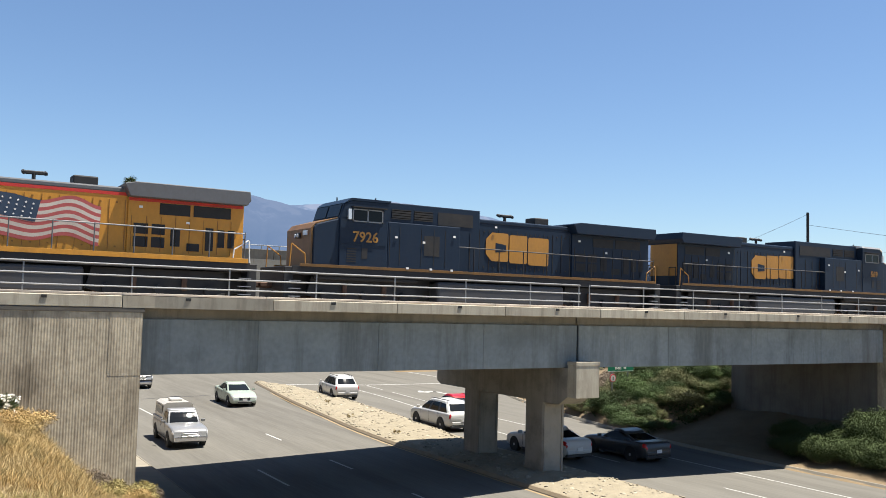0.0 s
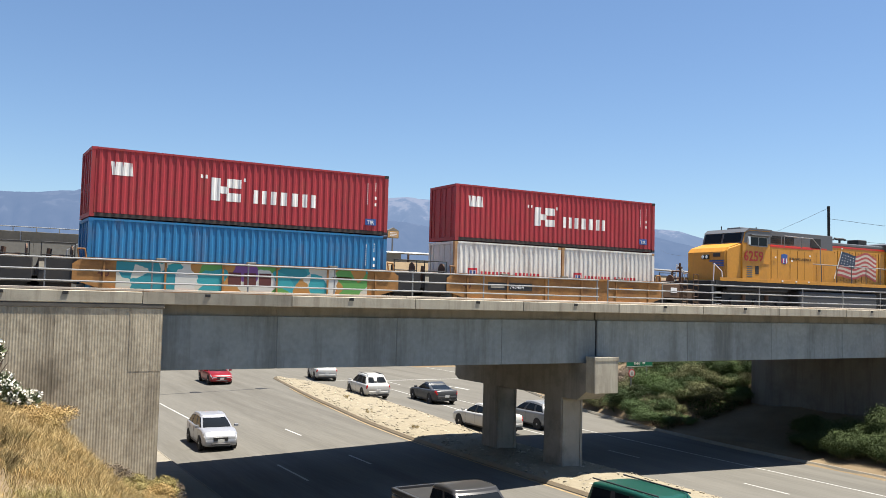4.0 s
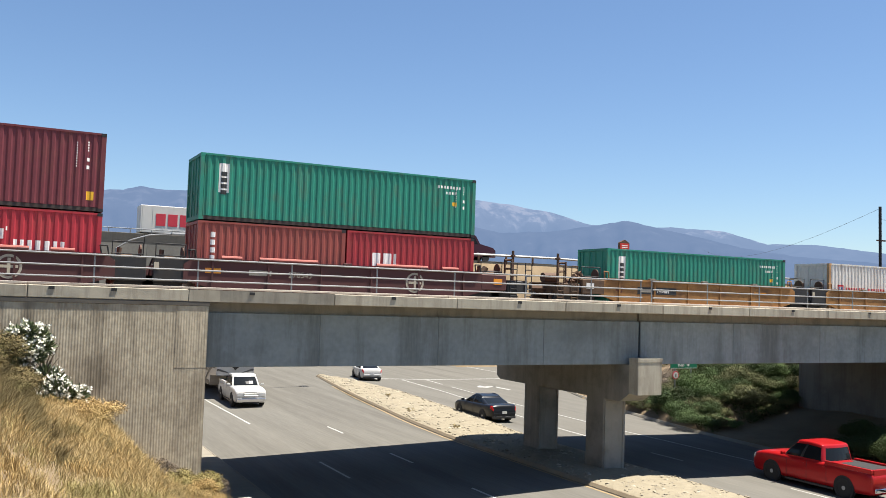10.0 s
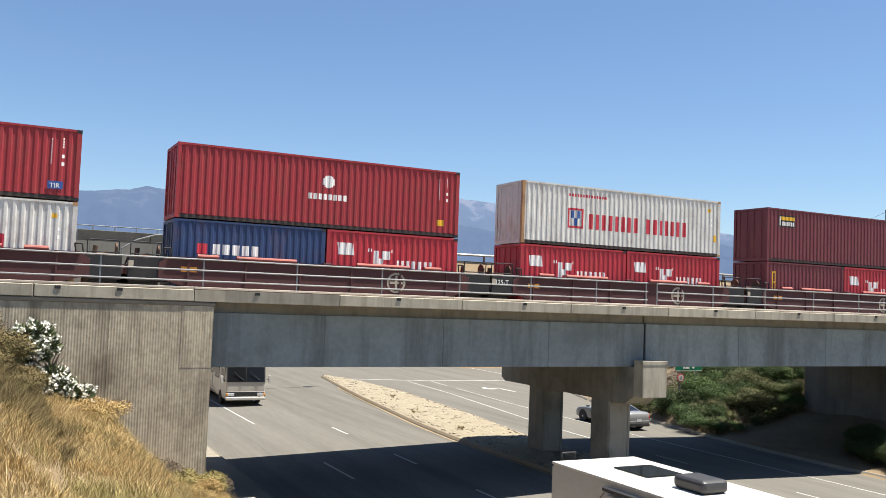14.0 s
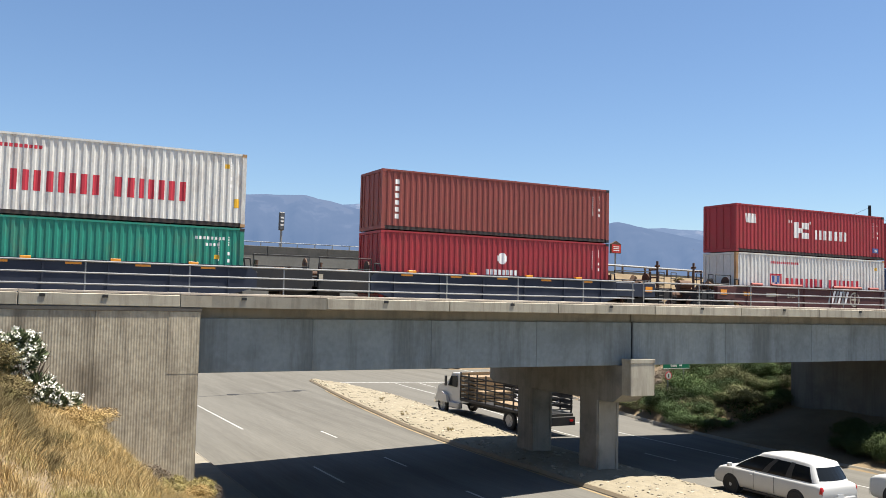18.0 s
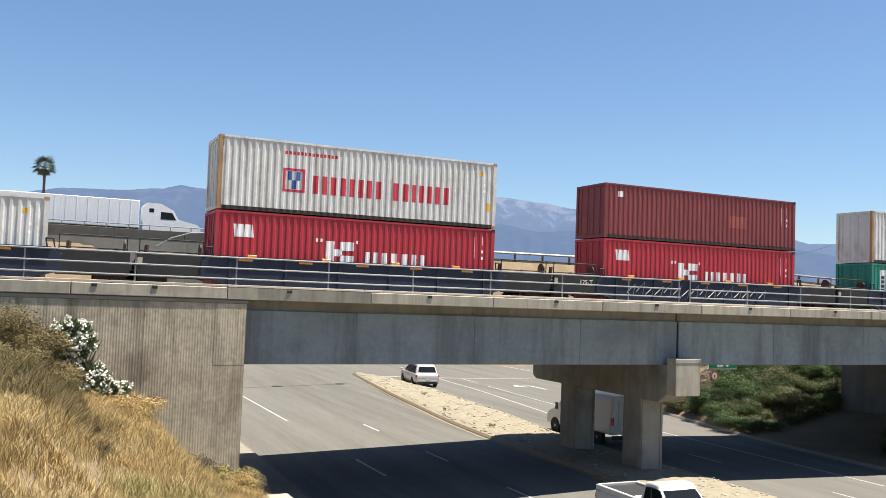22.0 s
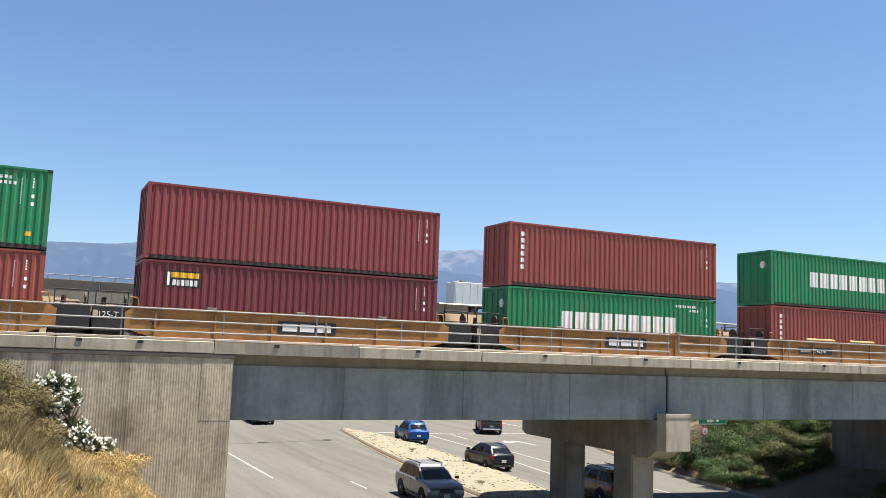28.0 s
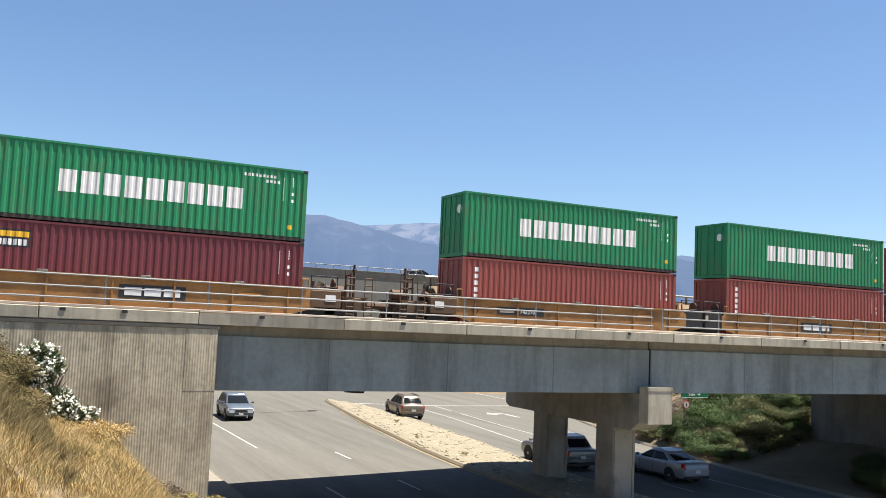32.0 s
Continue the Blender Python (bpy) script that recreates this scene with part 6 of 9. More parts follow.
def car(kind, label, paint_name, color, category, metal=0.25, rack=False, dark_rims=False, cover=False):
    s = SHAPES[kind]
    L, w, r, H = s["L"], s["W"] / 2, s["r"], s["H"]
    p = car_paint(paint_name, color, metal)
    ob = thing({"sedan": "sedan_car", "coupe": "coupe_car", "suv": "suv_car", "big_suv": "suv_car", "hatch": "hatchback_car", "wagon": "estate_car", "minivan": "minivan", "pickup": "pickup_truck", "small_pickup": "pickup_truck"}[kind], label, category, "road vehicles")
    pick = "pickup" in kind
    boxy = kind in BOXY
    body = part("body", cached(("body", kind), lambda: body_mesh(kind)), p, ob)
    body.data.polygons.foreach_set("use_smooth", [True] * len(body.data.polygons))
    cab = cabin(kind, ob, p)
    wheels(ob, (-L * 0.29, L * 0.315), w, r, dark_rims)
    for sgn in (-1, 1):
        part("headlight", cached(("hl", kind, sgn), lambda: headlight_mesh(kind, sgn)), LAMP, ob)
        part("tail_light", cached(("tl", kind, sgn), lambda: body_patch(kind, -L / 2 + 0.012, -L / 2 + (0.10 if boxy else 0.22), 5.6 if boxy else 6.6, 9.3, sgn)), TAIL, ob)
        part("side_mirror", cached(("mir",), lambda: block(-0.1, -0.05, -0.06, 0.1, 0.05, 0.07, 0.02, 2)), p, ob, at=(sgn * (w + 0.08), s["gb"][1] * L - 0.25, s["belt"] + 0.07))
        for k, yy in enumerate((s["gb"][1] * L - 0.35, s["gb"][1] * L - 1.35) + (() if pick and kind == "small_pickup" else (s["gb"][1] * L - 2.3,))):
            part("door_seam", cached(("seam", kind), lambda: block(-0.004, -0.006, 0, 0.004, 0.006, s["belt"] - 0.42, 0)), BLACK_TRIM, ob, at=(sgn * (w * 0.998), yy, 0.38))
        for yy in (s["gb"][1] * L - 1.2, s["gb"][1] * L - 2.15):
            part("door_handle", cached(("hand",), lambda: block(-0.015, -0.09, -0.015, 0.015, 0.09, 0.015, 0.005, 1)), p, ob, at=(sgn * w * 0.985, yy, s["belt"] - 0.16))
        part("sill_trim", cached(("sill", kind), lambda: block(-0.02, -L * 0.2, 0, 0.02, L * 0.2, 0.09, 0.01, 1)), BLACK_TRIM, ob, at=(sgn * w * 0.93, 0, 0.22))
    part("grille", cached(("grille", kind), lambda: block(-w * 0.40, -0.05, -0.1, w * 0.40, 0.03, 0.1, 0.02, 1)), BLACK_TRIM if not pick else CHROME, ob, at=(0, L / 2 - 0.02, s["hood"] - 0.2))
    if pick:
        gh = s["hood"]
        for k in range(3):
            part("grille_bar", cached(("gbar", kind), lambda: block(-w * 0.44, -0.02, -0.025, w * 0.44, 0.03, 0.025, 0.008, 1)), p if k == 1 else CHROME, ob, at=(0, L / 2 + 0.02, gh - 0.32 + k * 0.11))
    part("lower_intake", cached(("intake", kind), lambda: block(-w * 0.5, -0.04, -0.04, w * 0.5, 0.045, 0.04, 0.01, 1)), BLACK_TRIM, ob, at=(0, L / 2 + 0.005, 0.33))
    if pick:
        part("front_bumper", cached(("fb", kind), lambda: block(-w * 0.86, -0.14, -0.11, w * 0.86, 0.04, 0.11, 0.04, 2)), CHROME, ob, at=(0, L / 2 + 0.03, 0.47))
    part("rear_bumper", cached(("rb", kind), lambda: block(-w * 0.80, -0.03, -0.09, w * 0.80, 0.12, 0.09, 0.04, 2)), p if not pick else CHROME, ob, at=(0, -L / 2 + 0.0, 0.5))
    if not pick:
        part("rear_skirt", cached(("skirt", kind), lambda: block(-w * 0.84, -0.03, -0.09, w * 0.84, 0.12, 0.06, 0.03, 1)), BLACK_TRIM, ob, at=(0, -L / 2 + 0.005, 0.34))
    for yy in (L / 2 + 0.035, -L / 2 - 0.035):
        part("number_plate", cached(("plate",), lambda: block(-0.155, -0.006, -0.078, 0.155, 0.006, 0.078)), PLATE, ob, at=(0, yy, 0.48 if yy > 0 else s["tail"] - 0.42))
    if pick:
        bed0, bed1 = -L / 2 + 0.12, s["gb"][0] * L - 0.05
        part("bed", cached(("bed", kind), lambda: block(-w * 0.80, bed0, 0, w * 0.80, bed1, 0.012)), DARK, ob, at=(0, 0, s["tail"] + 0.034))
        for sgn in (-1, 1):
            part("bed_rail", cached(("bedrail", kind), lambda: block(-0.07, bed0 - 0.06, 0, 0.07, bed1 + 0.03, 0.17, 0.03, 2)), p, ob, at=(sgn * w * 0.87, 0, s["tail"] - 0.04))
        if cover:
            part("bed_cover", block(-w * 0.88, bed0 - 0.08, 0, w * 0.88, bed1, 0.07, 0.03, 2), p, ob, "flat painted bed cover", at=(0, 0, s["tail"] + 0.12))
        part("tailgate", cached(("gate", kind), lambda: block(-w * 0.82, -0.04, 0, w * 0.82, 0.05, 0.55, 0.02, 2)), p, ob, at=(0, -L / 2 + 0.07, s["tail"] - 0.42))
    if rack:
        for sgn in (-1, 1):
            part("roof_rail", cached(("rack", kind), lambda: block(-0.02, s["rf"][0] * L, 0, 0.02, s["rf"][1] * L, 0.04, 0.01, 1)), BLACK_TRIM, cab, at=(sgn * w * 0.6, 0, H))
    return ob


def camper_shell(ob, kind):
    s = SHAPES[kind]
    L, w = s["L"], s["W"] / 2
    y0, y1 = -L / 2 + 0.1, s["gb"][0] * L - 0.08
    sh = part("camper_shell", prism_bm([(-w * 0.86, s["tail"] + 0.1), (w * 0.86, s["tail"] + 0.1), (w * 0.80, s["H"] + 0.1), (w * 0.6, s["H"] + 0.2), (-w * 0.6, s["H"] + 0.2), (-w * 0.80, s["H"] + 0.1)], "y", y0, y1), car_paint("shell_tan", (0.42, 0.40, 0.36), 0), ob, "boxy tan camper shell")
    for sgn in (-1, 1):
        part("shell_window", block(sgn * w * 0.84 - 0.012, y0 + 0.25, s["tail"] + 0.3, sgn * w * 0.84 + 0.012, y1 - 0.2, s["H"] + 0.02), GLASS, sh)
    part("roof_vent", block(-0.3, -1.6, s["H"] + 0.2, 0.3, -0.9, s["H"] + 0.34, 0.05, 2), car_paint("white", (0.75, 0.75, 0.73), 0), sh)


WHITE_P, SILVER = (0.46, 0.46, 0.445), (0.23, 0.235, 0.24)


def fifth_wheel():
    """A tall travel trailer with a raised front over the truck's bed; origin under its middle."""
    ob = thing("travel_trailer", "white and tan fifth-wheel travel trailer with black swirls", "trailer", "road vehicles")
    tan = mat("trailer_tan", (0.43, 0.405, 0.36), 0.4, vary=0.08, coat=0.2)
    dark_skirt = mat("trailer_skirt", (0.09, 0.08, 0.07), 0.5, vary=0.15)
    white = mat("trailer_white", (0.52, 0.50, 0.45), 0.45, vary=0.08, dirt=(0.42, 0.39, 0.33), dirt_amount=0.5)
    L, w = 11.2, 1.24
    pts = [(-L / 2, 0.75), (-L / 2, 3.72), (-L / 2 + 0.1, 3.82), (3.3, 3.82), (4.9, 3.72), (5.45, 3.3), (5.62, 2.6), (5.4, 1.75), (3.3, 1.55), (3.05, 0.75)]
    part("body", prism_bm(pts, "x", -w, w), tan, ob)
    part("roof", prism_bm([(-L / 2 + 0.02, 3.80), (-L / 2 + 0.02, 3.86), (3.3, 3.86), (4.92, 3.76), (5.5, 3.3), (5.45, 3.28), (4.9, 3.70), (3.3, 3.80)], "x", -w - 0.03, w + 0.03), white, ob, "cream rubber roof")
    part("front_cap", prism_bm([(5.47, 3.3), (5.66, 2.6), (5.44, 1.73), (5.40, 1.74), (5.60, 2.6), (5.43, 3.3)], "x", -w - 0.01, w + 0.01), mat("trailer_cap", (0.52, 0.53, 0.54), 0.3, vary=0.05, coat=0.4), ob, "rounded glossy white front cap")
    def cap_shape(rows, m, lab, out=0.012):
        """A painted shape on the curved front: rows of (z, x0, x1)."""
        bm = bmesh.new()
        ring = []
        for z, x0, x1 in rows:
            y = (5.44 + (z - 1.73) * 0.253 if z < 2.6 else 5.66 - (z - 2.6) * 0.271) + out
            ring.append((bm.verts.new((x0, y, z)), bm.verts.new((x1, y, z))))
        for (p, q), (r, t) in zip(ring, ring[1:]):
            bm.faces.new((p, q, t, r))
        part("cap_graphic", bm, m, ob, lab)
    for s in (-1, 1):
        def side(rows):
            return [(z, s * a, s * b) for z, a, b in rows]
        cap_shape(side([(3.26, 1.02, 1.16), (2.95, 0.84, 0.95), (2.6, 0.50, 0.60), (2.3, 0.14, 0.24), (2.12, 0.0, 0.05)]), white, "white chevron edge", 0.020)
        cap_shape(side([(2.62, 1.18, 1.24), (2.52, 0.92, 1.24), (2.44, 0.80, 1.0), (2.40, 0.74, 0.80)]), BLACK_TRIM, "dark curved streak", 0.016)
        cap_shape(side([(2.25, 1.1, 1.24), (2.12, 0.8, 1.24), (2.02, 0.55, 0.9), (1.95, 0.42, 0.55)]), L_GREY, "grey curved streak", 0.016)
        cap_shape(side([(3.24, 1.0, 1.18), (3.18, 1.0, 1.18)]), TAIL, "small red clearance lamp", 0.026)
    cap_shape([(3.28, -1.04, 1.04), (2.95, -0.85, 0.85), (2.6, -0.52, 0.52), (2.3, -0.16, 0.16), (2.14, -0.01, 0.01)], BLACK_TRIM, "black chevron", 0.018)
    for q in (-1, 1):
        cap_shape([(3.05, q * 0.60, q * 0.74), (2.7, q * 0.36, q * 0.46), (2.42, q * 0.14, q * 0.20)], white, "thin white chevron line", 0.021)
    cap_shape([(2.78, -0.24, 0.24), (2.58, -0.24, 0.24), (2.40, -0.02, 0.02)], L_GREY, "grey shield mark", 0.024)
    cap_shape([(2.74, -0.03, 0.03), (2.46, -0.03, 0.03)], white, "white shield bar", 0.027)
    cap_shape([(2.66, -0.17, 0.17), (2.61, -0.17, 0.17)], white, "white shield bar", 0.027)
    cap_shape([(3.20, -0.92, 1.04), (2.82, -1.04, 0.92)], L_GREY, "grey outline of the logo band", 0.024)
    cap_shape([(3.16, -0.87, 0.98), (2.86, -0.98, 0.87)], white, "white logo band", 0.028)
    for k in range(8):
        x = -0.84 + 0.21 * k
        cap_shape([(3.11, x + 0.02, x + 0.16), (2.91, x - 0.03, x + 0.11)], BLACK_TRIM, "plain dark logo block", 0.032)
    for s in (-1, 1):
        X = s * w
        for y0, y1, z0, z1 in ((-4.9, -4.2, 2.1, 2.7), (-1.9, -0.5, 1.9, 2.9), (3.9, 4.8, 2.3, 2.95)):
            part("window_frame", block(X - 0.010, y0 - 0.07, z0 - 0.07, X + 0.010 if s > 0 else X + 0.012, y1 + 0.07, z1 + 0.07, 0.0), BLACK_TRIM, ob)
            part("window", block(X - 0.020, y0, z0, X + 0.020, y1, z1, 0.0), GLASS, ob)
        part("door_frame", block(X - 0.012, 0.36, 0.80, X + 0.012, 1.14, 2.95, 0.0), BLACK_TRIM, ob)
        door = part("door", block(X - 0.02, 0.42, 0.86, X + 0.02, 1.08, 2.89, 0.01, 1), tan, ob)
        part("door_window", block(X - 0.026, 0.52, 2.0, X + 0.026, 0.98, 2.75), GLASS, door)
        part("grab_handle", tubes([((X + s * 0.06, 1.22, 1.4), (X + s * 0.06, 1.22, 2.3))], 0.025), WHITE_INK, door)
        for yv in (1.55, 1.85):
            part("vent_strip", block(X - 0.018, yv, 1.8, X + 0.018, yv + 0.14, 2.9), BLACK_TRIM, ob)
        part("slide_out", block(X - 0.02 if s > 0 else X - 0.12, -3.3, 1.2, X + 0.12 if s > 0 else X + 0.02, 0.1, 3.5, 0.02, 1), tan, ob)
        for i, (ya, za, yb, zb, bulge, wd, m) in enumerate(((-5.3, 1.3, -1.4, 3.2, 0.9, 0.10, BLACK_TRIM), (-4.6, 1.0, 0.6, 2.9, -0.7, 0.16, dark_skirt), (0.9, 0.95, 3.6, 2.9, 0.7, 0.11, BLACK_TRIM), (1.4, 1.0, 5.1, 2.5, -0.6, 0.16, dark_skirt), (2.0, 1.7, 5.3, 3.3, -0.5, 0.07, BLACK_TRIM), (-5.4, 2.3, -3.5, 3.5, 0.5, 0.08, dark_skirt), (2.6, 3.45, 5.3, 2.2, -0.5, 0.10, BLACK_TRIM), (-3.2, 1.3, -0.2, 3.3, -0.8, 0.06, BLACK_TRIM))):
            bm = bmesh.new()
            row = []
            for k in range(13):
                f = k / 12
                y, z = ya + (yb - ya) * f, za + (zb - za) * f - bulge * 4 * f * (1 - f) * 0.5
                hw = wd * (0.25 + 0.75 * math.sin(math.pi * min(1, f * 1.15)))
                xo = X + s * (0.128 if -3.3 < y < 0.1 and 1.2 < z < 3.5 else 0.012)
                row.append((bm.verts.new((xo, y, z - hw)), bm.verts.new((xo, y, z + hw))))
            for (p0, p1), (q0, q1) in zip(row, row[1:]):
                bm.faces.new((p0, q0, q1, p1))
            part("swirl", bm, m, ob, "curved painted swirl")
        part("skirt_panel", block(X - 0.006, -5.55, 0.78, X + 0.008, 3.0, 1.12), dark_skirt, ob, "dark brown lower panel")
        part("awning", tubes([((X + s * 0.1, -3.4, 3.62), (X + s * 0.1, 3.0, 3.62))], 0.07), BLACK_TRIM, ob)
    for y in (-1.8, 1.6):
        part("roof_cooler", block(-0.38, y - 0.5, 3.86, 0.38, y + 0.45, 4.2, 0.12, 3), BLACK_TRIM, ob, "black plastic roof air conditioner")
    part("roof_vent", block(-0.2, -0.2, 3.86, 0.2, 0.5, 3.96, 0.05, 2), L_GREY, ob)
    part("solar_panel", block(-0.8, -4.4, 3.87, 0.3, -3.2, 3.9), GLASS, ob)
    part("ladder", tubes([((0.5, -5.7, 1.2), (0.5, -5.7, 4.05)), ((0.9, -5.7, 1.2), (0.9, -5.7, 4.05)), ((0.5, -5.7, 4.05), (0.9, -5.7, 4.05)), ((0.5, -5.7, 2.5), (0.9, -5.7, 2.5)), ((0.5, -5.7, 3.2), (0.9, -5.7, 3.2))], 0.025), DARK, ob)
    part("chassis", block(-0.6, -5.4, 0.5, 0.6, 3.2, 0.75), DARK, ob)
    part("hitch", block(-0.2, 3.6, 1.05, 0.2, 3.9, 1.6), DARK, ob)
    wheels(ob, (-2.4, -1.5), w, 0.38, arch=False)
    return ob


def motorhome():
    ob = thing("motorhome", "white and tan class-A motorhome with dark windows and brown swooping stripes", "motorhome", "road vehicles")
    white = mat("trailer_white", (0.52, 0.50, 0.45), 0.45)
    tan = mat("motorhome_tan", (0.46, 0.43, 0.37), 0.35, vary=0.08, coat=0.3, dirt=(0.36, 0.32, 0.26), dirt_amount=0.4, dirt_scale=0.8)
    brown = mat("motorhome_brown", (0.07, 0.045, 0.032), 0.4, vary=0.15, coat=0.2)
    L, w = 10.4, 1.25
    bm = prism_bm([(-L / 2, 0.45), (-L / 2, 3.3), (-L / 2 + 0.12, 3.42), (4.2, 3.42), (4.85, 3.2), (5.2, 1.7), (5.2, 0.45)], "x", -w, w)
    bmesh.ops.bevel(bm, geom=[e for e in bm.edges if max(v.co.y for v in e.verts) > 4.0 or min(v.co.z for v in e.verts) > 3.0], offset=0.10, segments=3, profile=0.5, affect="EDGES")
    part("body", bm, tan, ob)
    cap = prism_bm([(-L / 2 + 0.05, 3.38), (-L / 2 + 0.05, 3.47), (3.9, 3.47), (4.55, 3.40), (4.95, 3.12), (5.0, 2.98), (4.85, 2.98), (4.2, 3.36)], "x", -w - 0.02, w + 0.02)
    bmesh.ops.bevel(cap, geom=cap.edges[:], offset=0.03, segments=2, profile=0.5, affect="EDGES")
    part("roof", cap, white, ob, "white roof with a rounded front cap")
    for x0, x1 in ((-w + 0.10, -0.03), (0.03, w - 0.10)):
        part("windshield", prism_bm([(4.89, 2.92), (5.15, 1.76), (5.235, 1.76), (4.965, 2.92)], "x", x0, x1), GLASS, ob)
    part("windshield_frame", prism_bm([(4.86, 2.98), (5.16, 1.68), (5.222, 1.68), (4.945, 2.98)], "x", -w + 0.03, w - 0.03), BLACK_TRIM, ob)
    for x in (-0.5, 0.5):
        part("wiper", tubes([((x - 0.35, 5.26, 1.80), (x + 0.25, 5.17, 2.35))], 0.018), BLACK_TRIM, ob)
    part("front_mask", block(-w + 0.02, 5.19, 0.62, w - 0.02, 5.235, 1.02, 0.02, 1), BLACK_TRIM, ob, "black band across the front")
    part("front_bumper", block(-w, 5.12, 0.42, w, 5.32, 0.66, 0.06, 2), white, ob)
    part("number_plate", block(0.55, 5.32, 0.48, 0.86, 5.335, 0.62), PLATE, ob)
    for y in (-0.8, -0.4, 0.0, 0.4, 0.8):
        part("marker_lamp", block(y - 0.06, 4.96, 3.06, y + 0.06, 5.03, 3.12, 0.01, 1), AMBER, ob)
    for s in (-1, 1):
        X = s * w
        for y0, y1, z0, z1 in ((3.35, 4.75, 1.70, 2.85), (1.2, 2.7, 1.75, 2.8), (-1.2, 0.0, 1.9, 2.75), (-4.7, -3.7, 1.9, 2.8)):
            part("window_frame", block(X - 0.012, y0 - 0.06, z0 - 0.06, X + 0.012, y1 + 0.06, z1 + 0.06), BLACK_TRIM, ob)
            part("window", block(X - 0.022, y0, z0, X + 0.022, y1, z1), GLASS, ob)
            part("window_bar", block(X - 0.028, (y0 + y1) / 2 - 0.02, z0, X + 0.028, (y0 + y1) / 2 + 0.02, z1), BLACK_TRIM, ob)
        part("door_seam", block(X - 0.01, 0.35, 0.6, X + 0.014, 0.38, 3.0), BLACK_TRIM, ob)
        part("door_window", block(X - 0.02, 0.5, 1.9, X + 0.02, 0.85, 2.8), GLASS, ob)
        for k, (z, h) in enumerate(((0.55, 0.16), (0.82, 0.09), (1.02, 0.05), (1.16, 0.03))):
            part("stripe", prism_bm([(-L / 2 + 0.02, z), (1.0 - 0.5 * k, z), (2.6 - 0.5 * k, z - 0.1), (1.0 - 0.5 * k, z + h), (-L / 2 + 0.02, z + h)], "x", X - 0.006, X + 0.009), brown, ob, "brown painted stripe")
        part("swoosh", prism_bm([(-3.6, 1.2), (-2.9, 1.2), (-2.35, 2.0), (-2.15, 3.0), (-2.35, 3.0), (-2.75, 2.2), (-3.3, 1.6)], "x", X - 0.006, X + 0.010), brown, ob, "dark brown swoosh")
        part("awning_roll", tubes([((X + s * 0.07, -3.6, 3.28), (X + s * 0.07, 2.6, 3.28))], 0.06), white, ob)
        part("mirror_arm", tubes([((X, 4.9, 1.75), (X + s * 0.25, 5.05, 1.9))], 0.02), BLACK_TRIM, ob)
        part("mirror", block(X + s * 0.26 - 0.09, 4.98, 1.62, X + s * 0.26 + 0.09, 5.09, 2.1, 0.03, 2), white, ob)
        part("headlight", block(s * 0.92 - 0.2, 5.2, 0.72, s * 0.92 + 0.2, 5.26, 0.92, 0.02, 2), LAMP, ob)
        part("turn_lamp", block(s * 1.16 - 0.05, 5.2, 0.72, s * 1.16 + 0.05, 5.25, 0.92, 0.01, 1), AMBER, ob)
    for y in (2.2, -2.6):
        part("roof_cooler", block(-0.4, y - 0.5, 3.47, 0.4, y + 0.5, 3.78, 0.1, 3), white, ob)
    for x, y in ((0.3, 0.6), (-0.2, -0.8), (0.5, 3.2), (-0.4, -3.9)):
        part("roof_vent", block(x - 0.22, y - 0.28, 3.47, x + 0.22, y + 0.28, 3.57, 0.04, 2), BLACK_TRIM, ob)
    part("satellite_dish", tubes([((-0.7, 0.9, 3.47), (-0.7, 0.9, 3.62)), ((-1.0, 0.9, 3.62), (-0.4, 0.9, 3.66))], 0.04), RAILING, ob)
    part("roof_rack", tubes([((x, y, 3.47), (x, y, 3.68)) for x in (-1.0, 1.0) for y in (-5.0, -4.0)] + [((-1.0, -5.0, 3.68), (1.0, -5.0, 3.68)), ((-1.0, -4.0, 3.68), (-1.0, -5.0, 3.68)), ((1.0, -4.0, 3.68), (1.0, -5.0, 3.68))], 0.025), WHITE_INK, ob)
    wheels(ob, (-2.6, 3.4), w, 0.45, arch=True)
    return ob


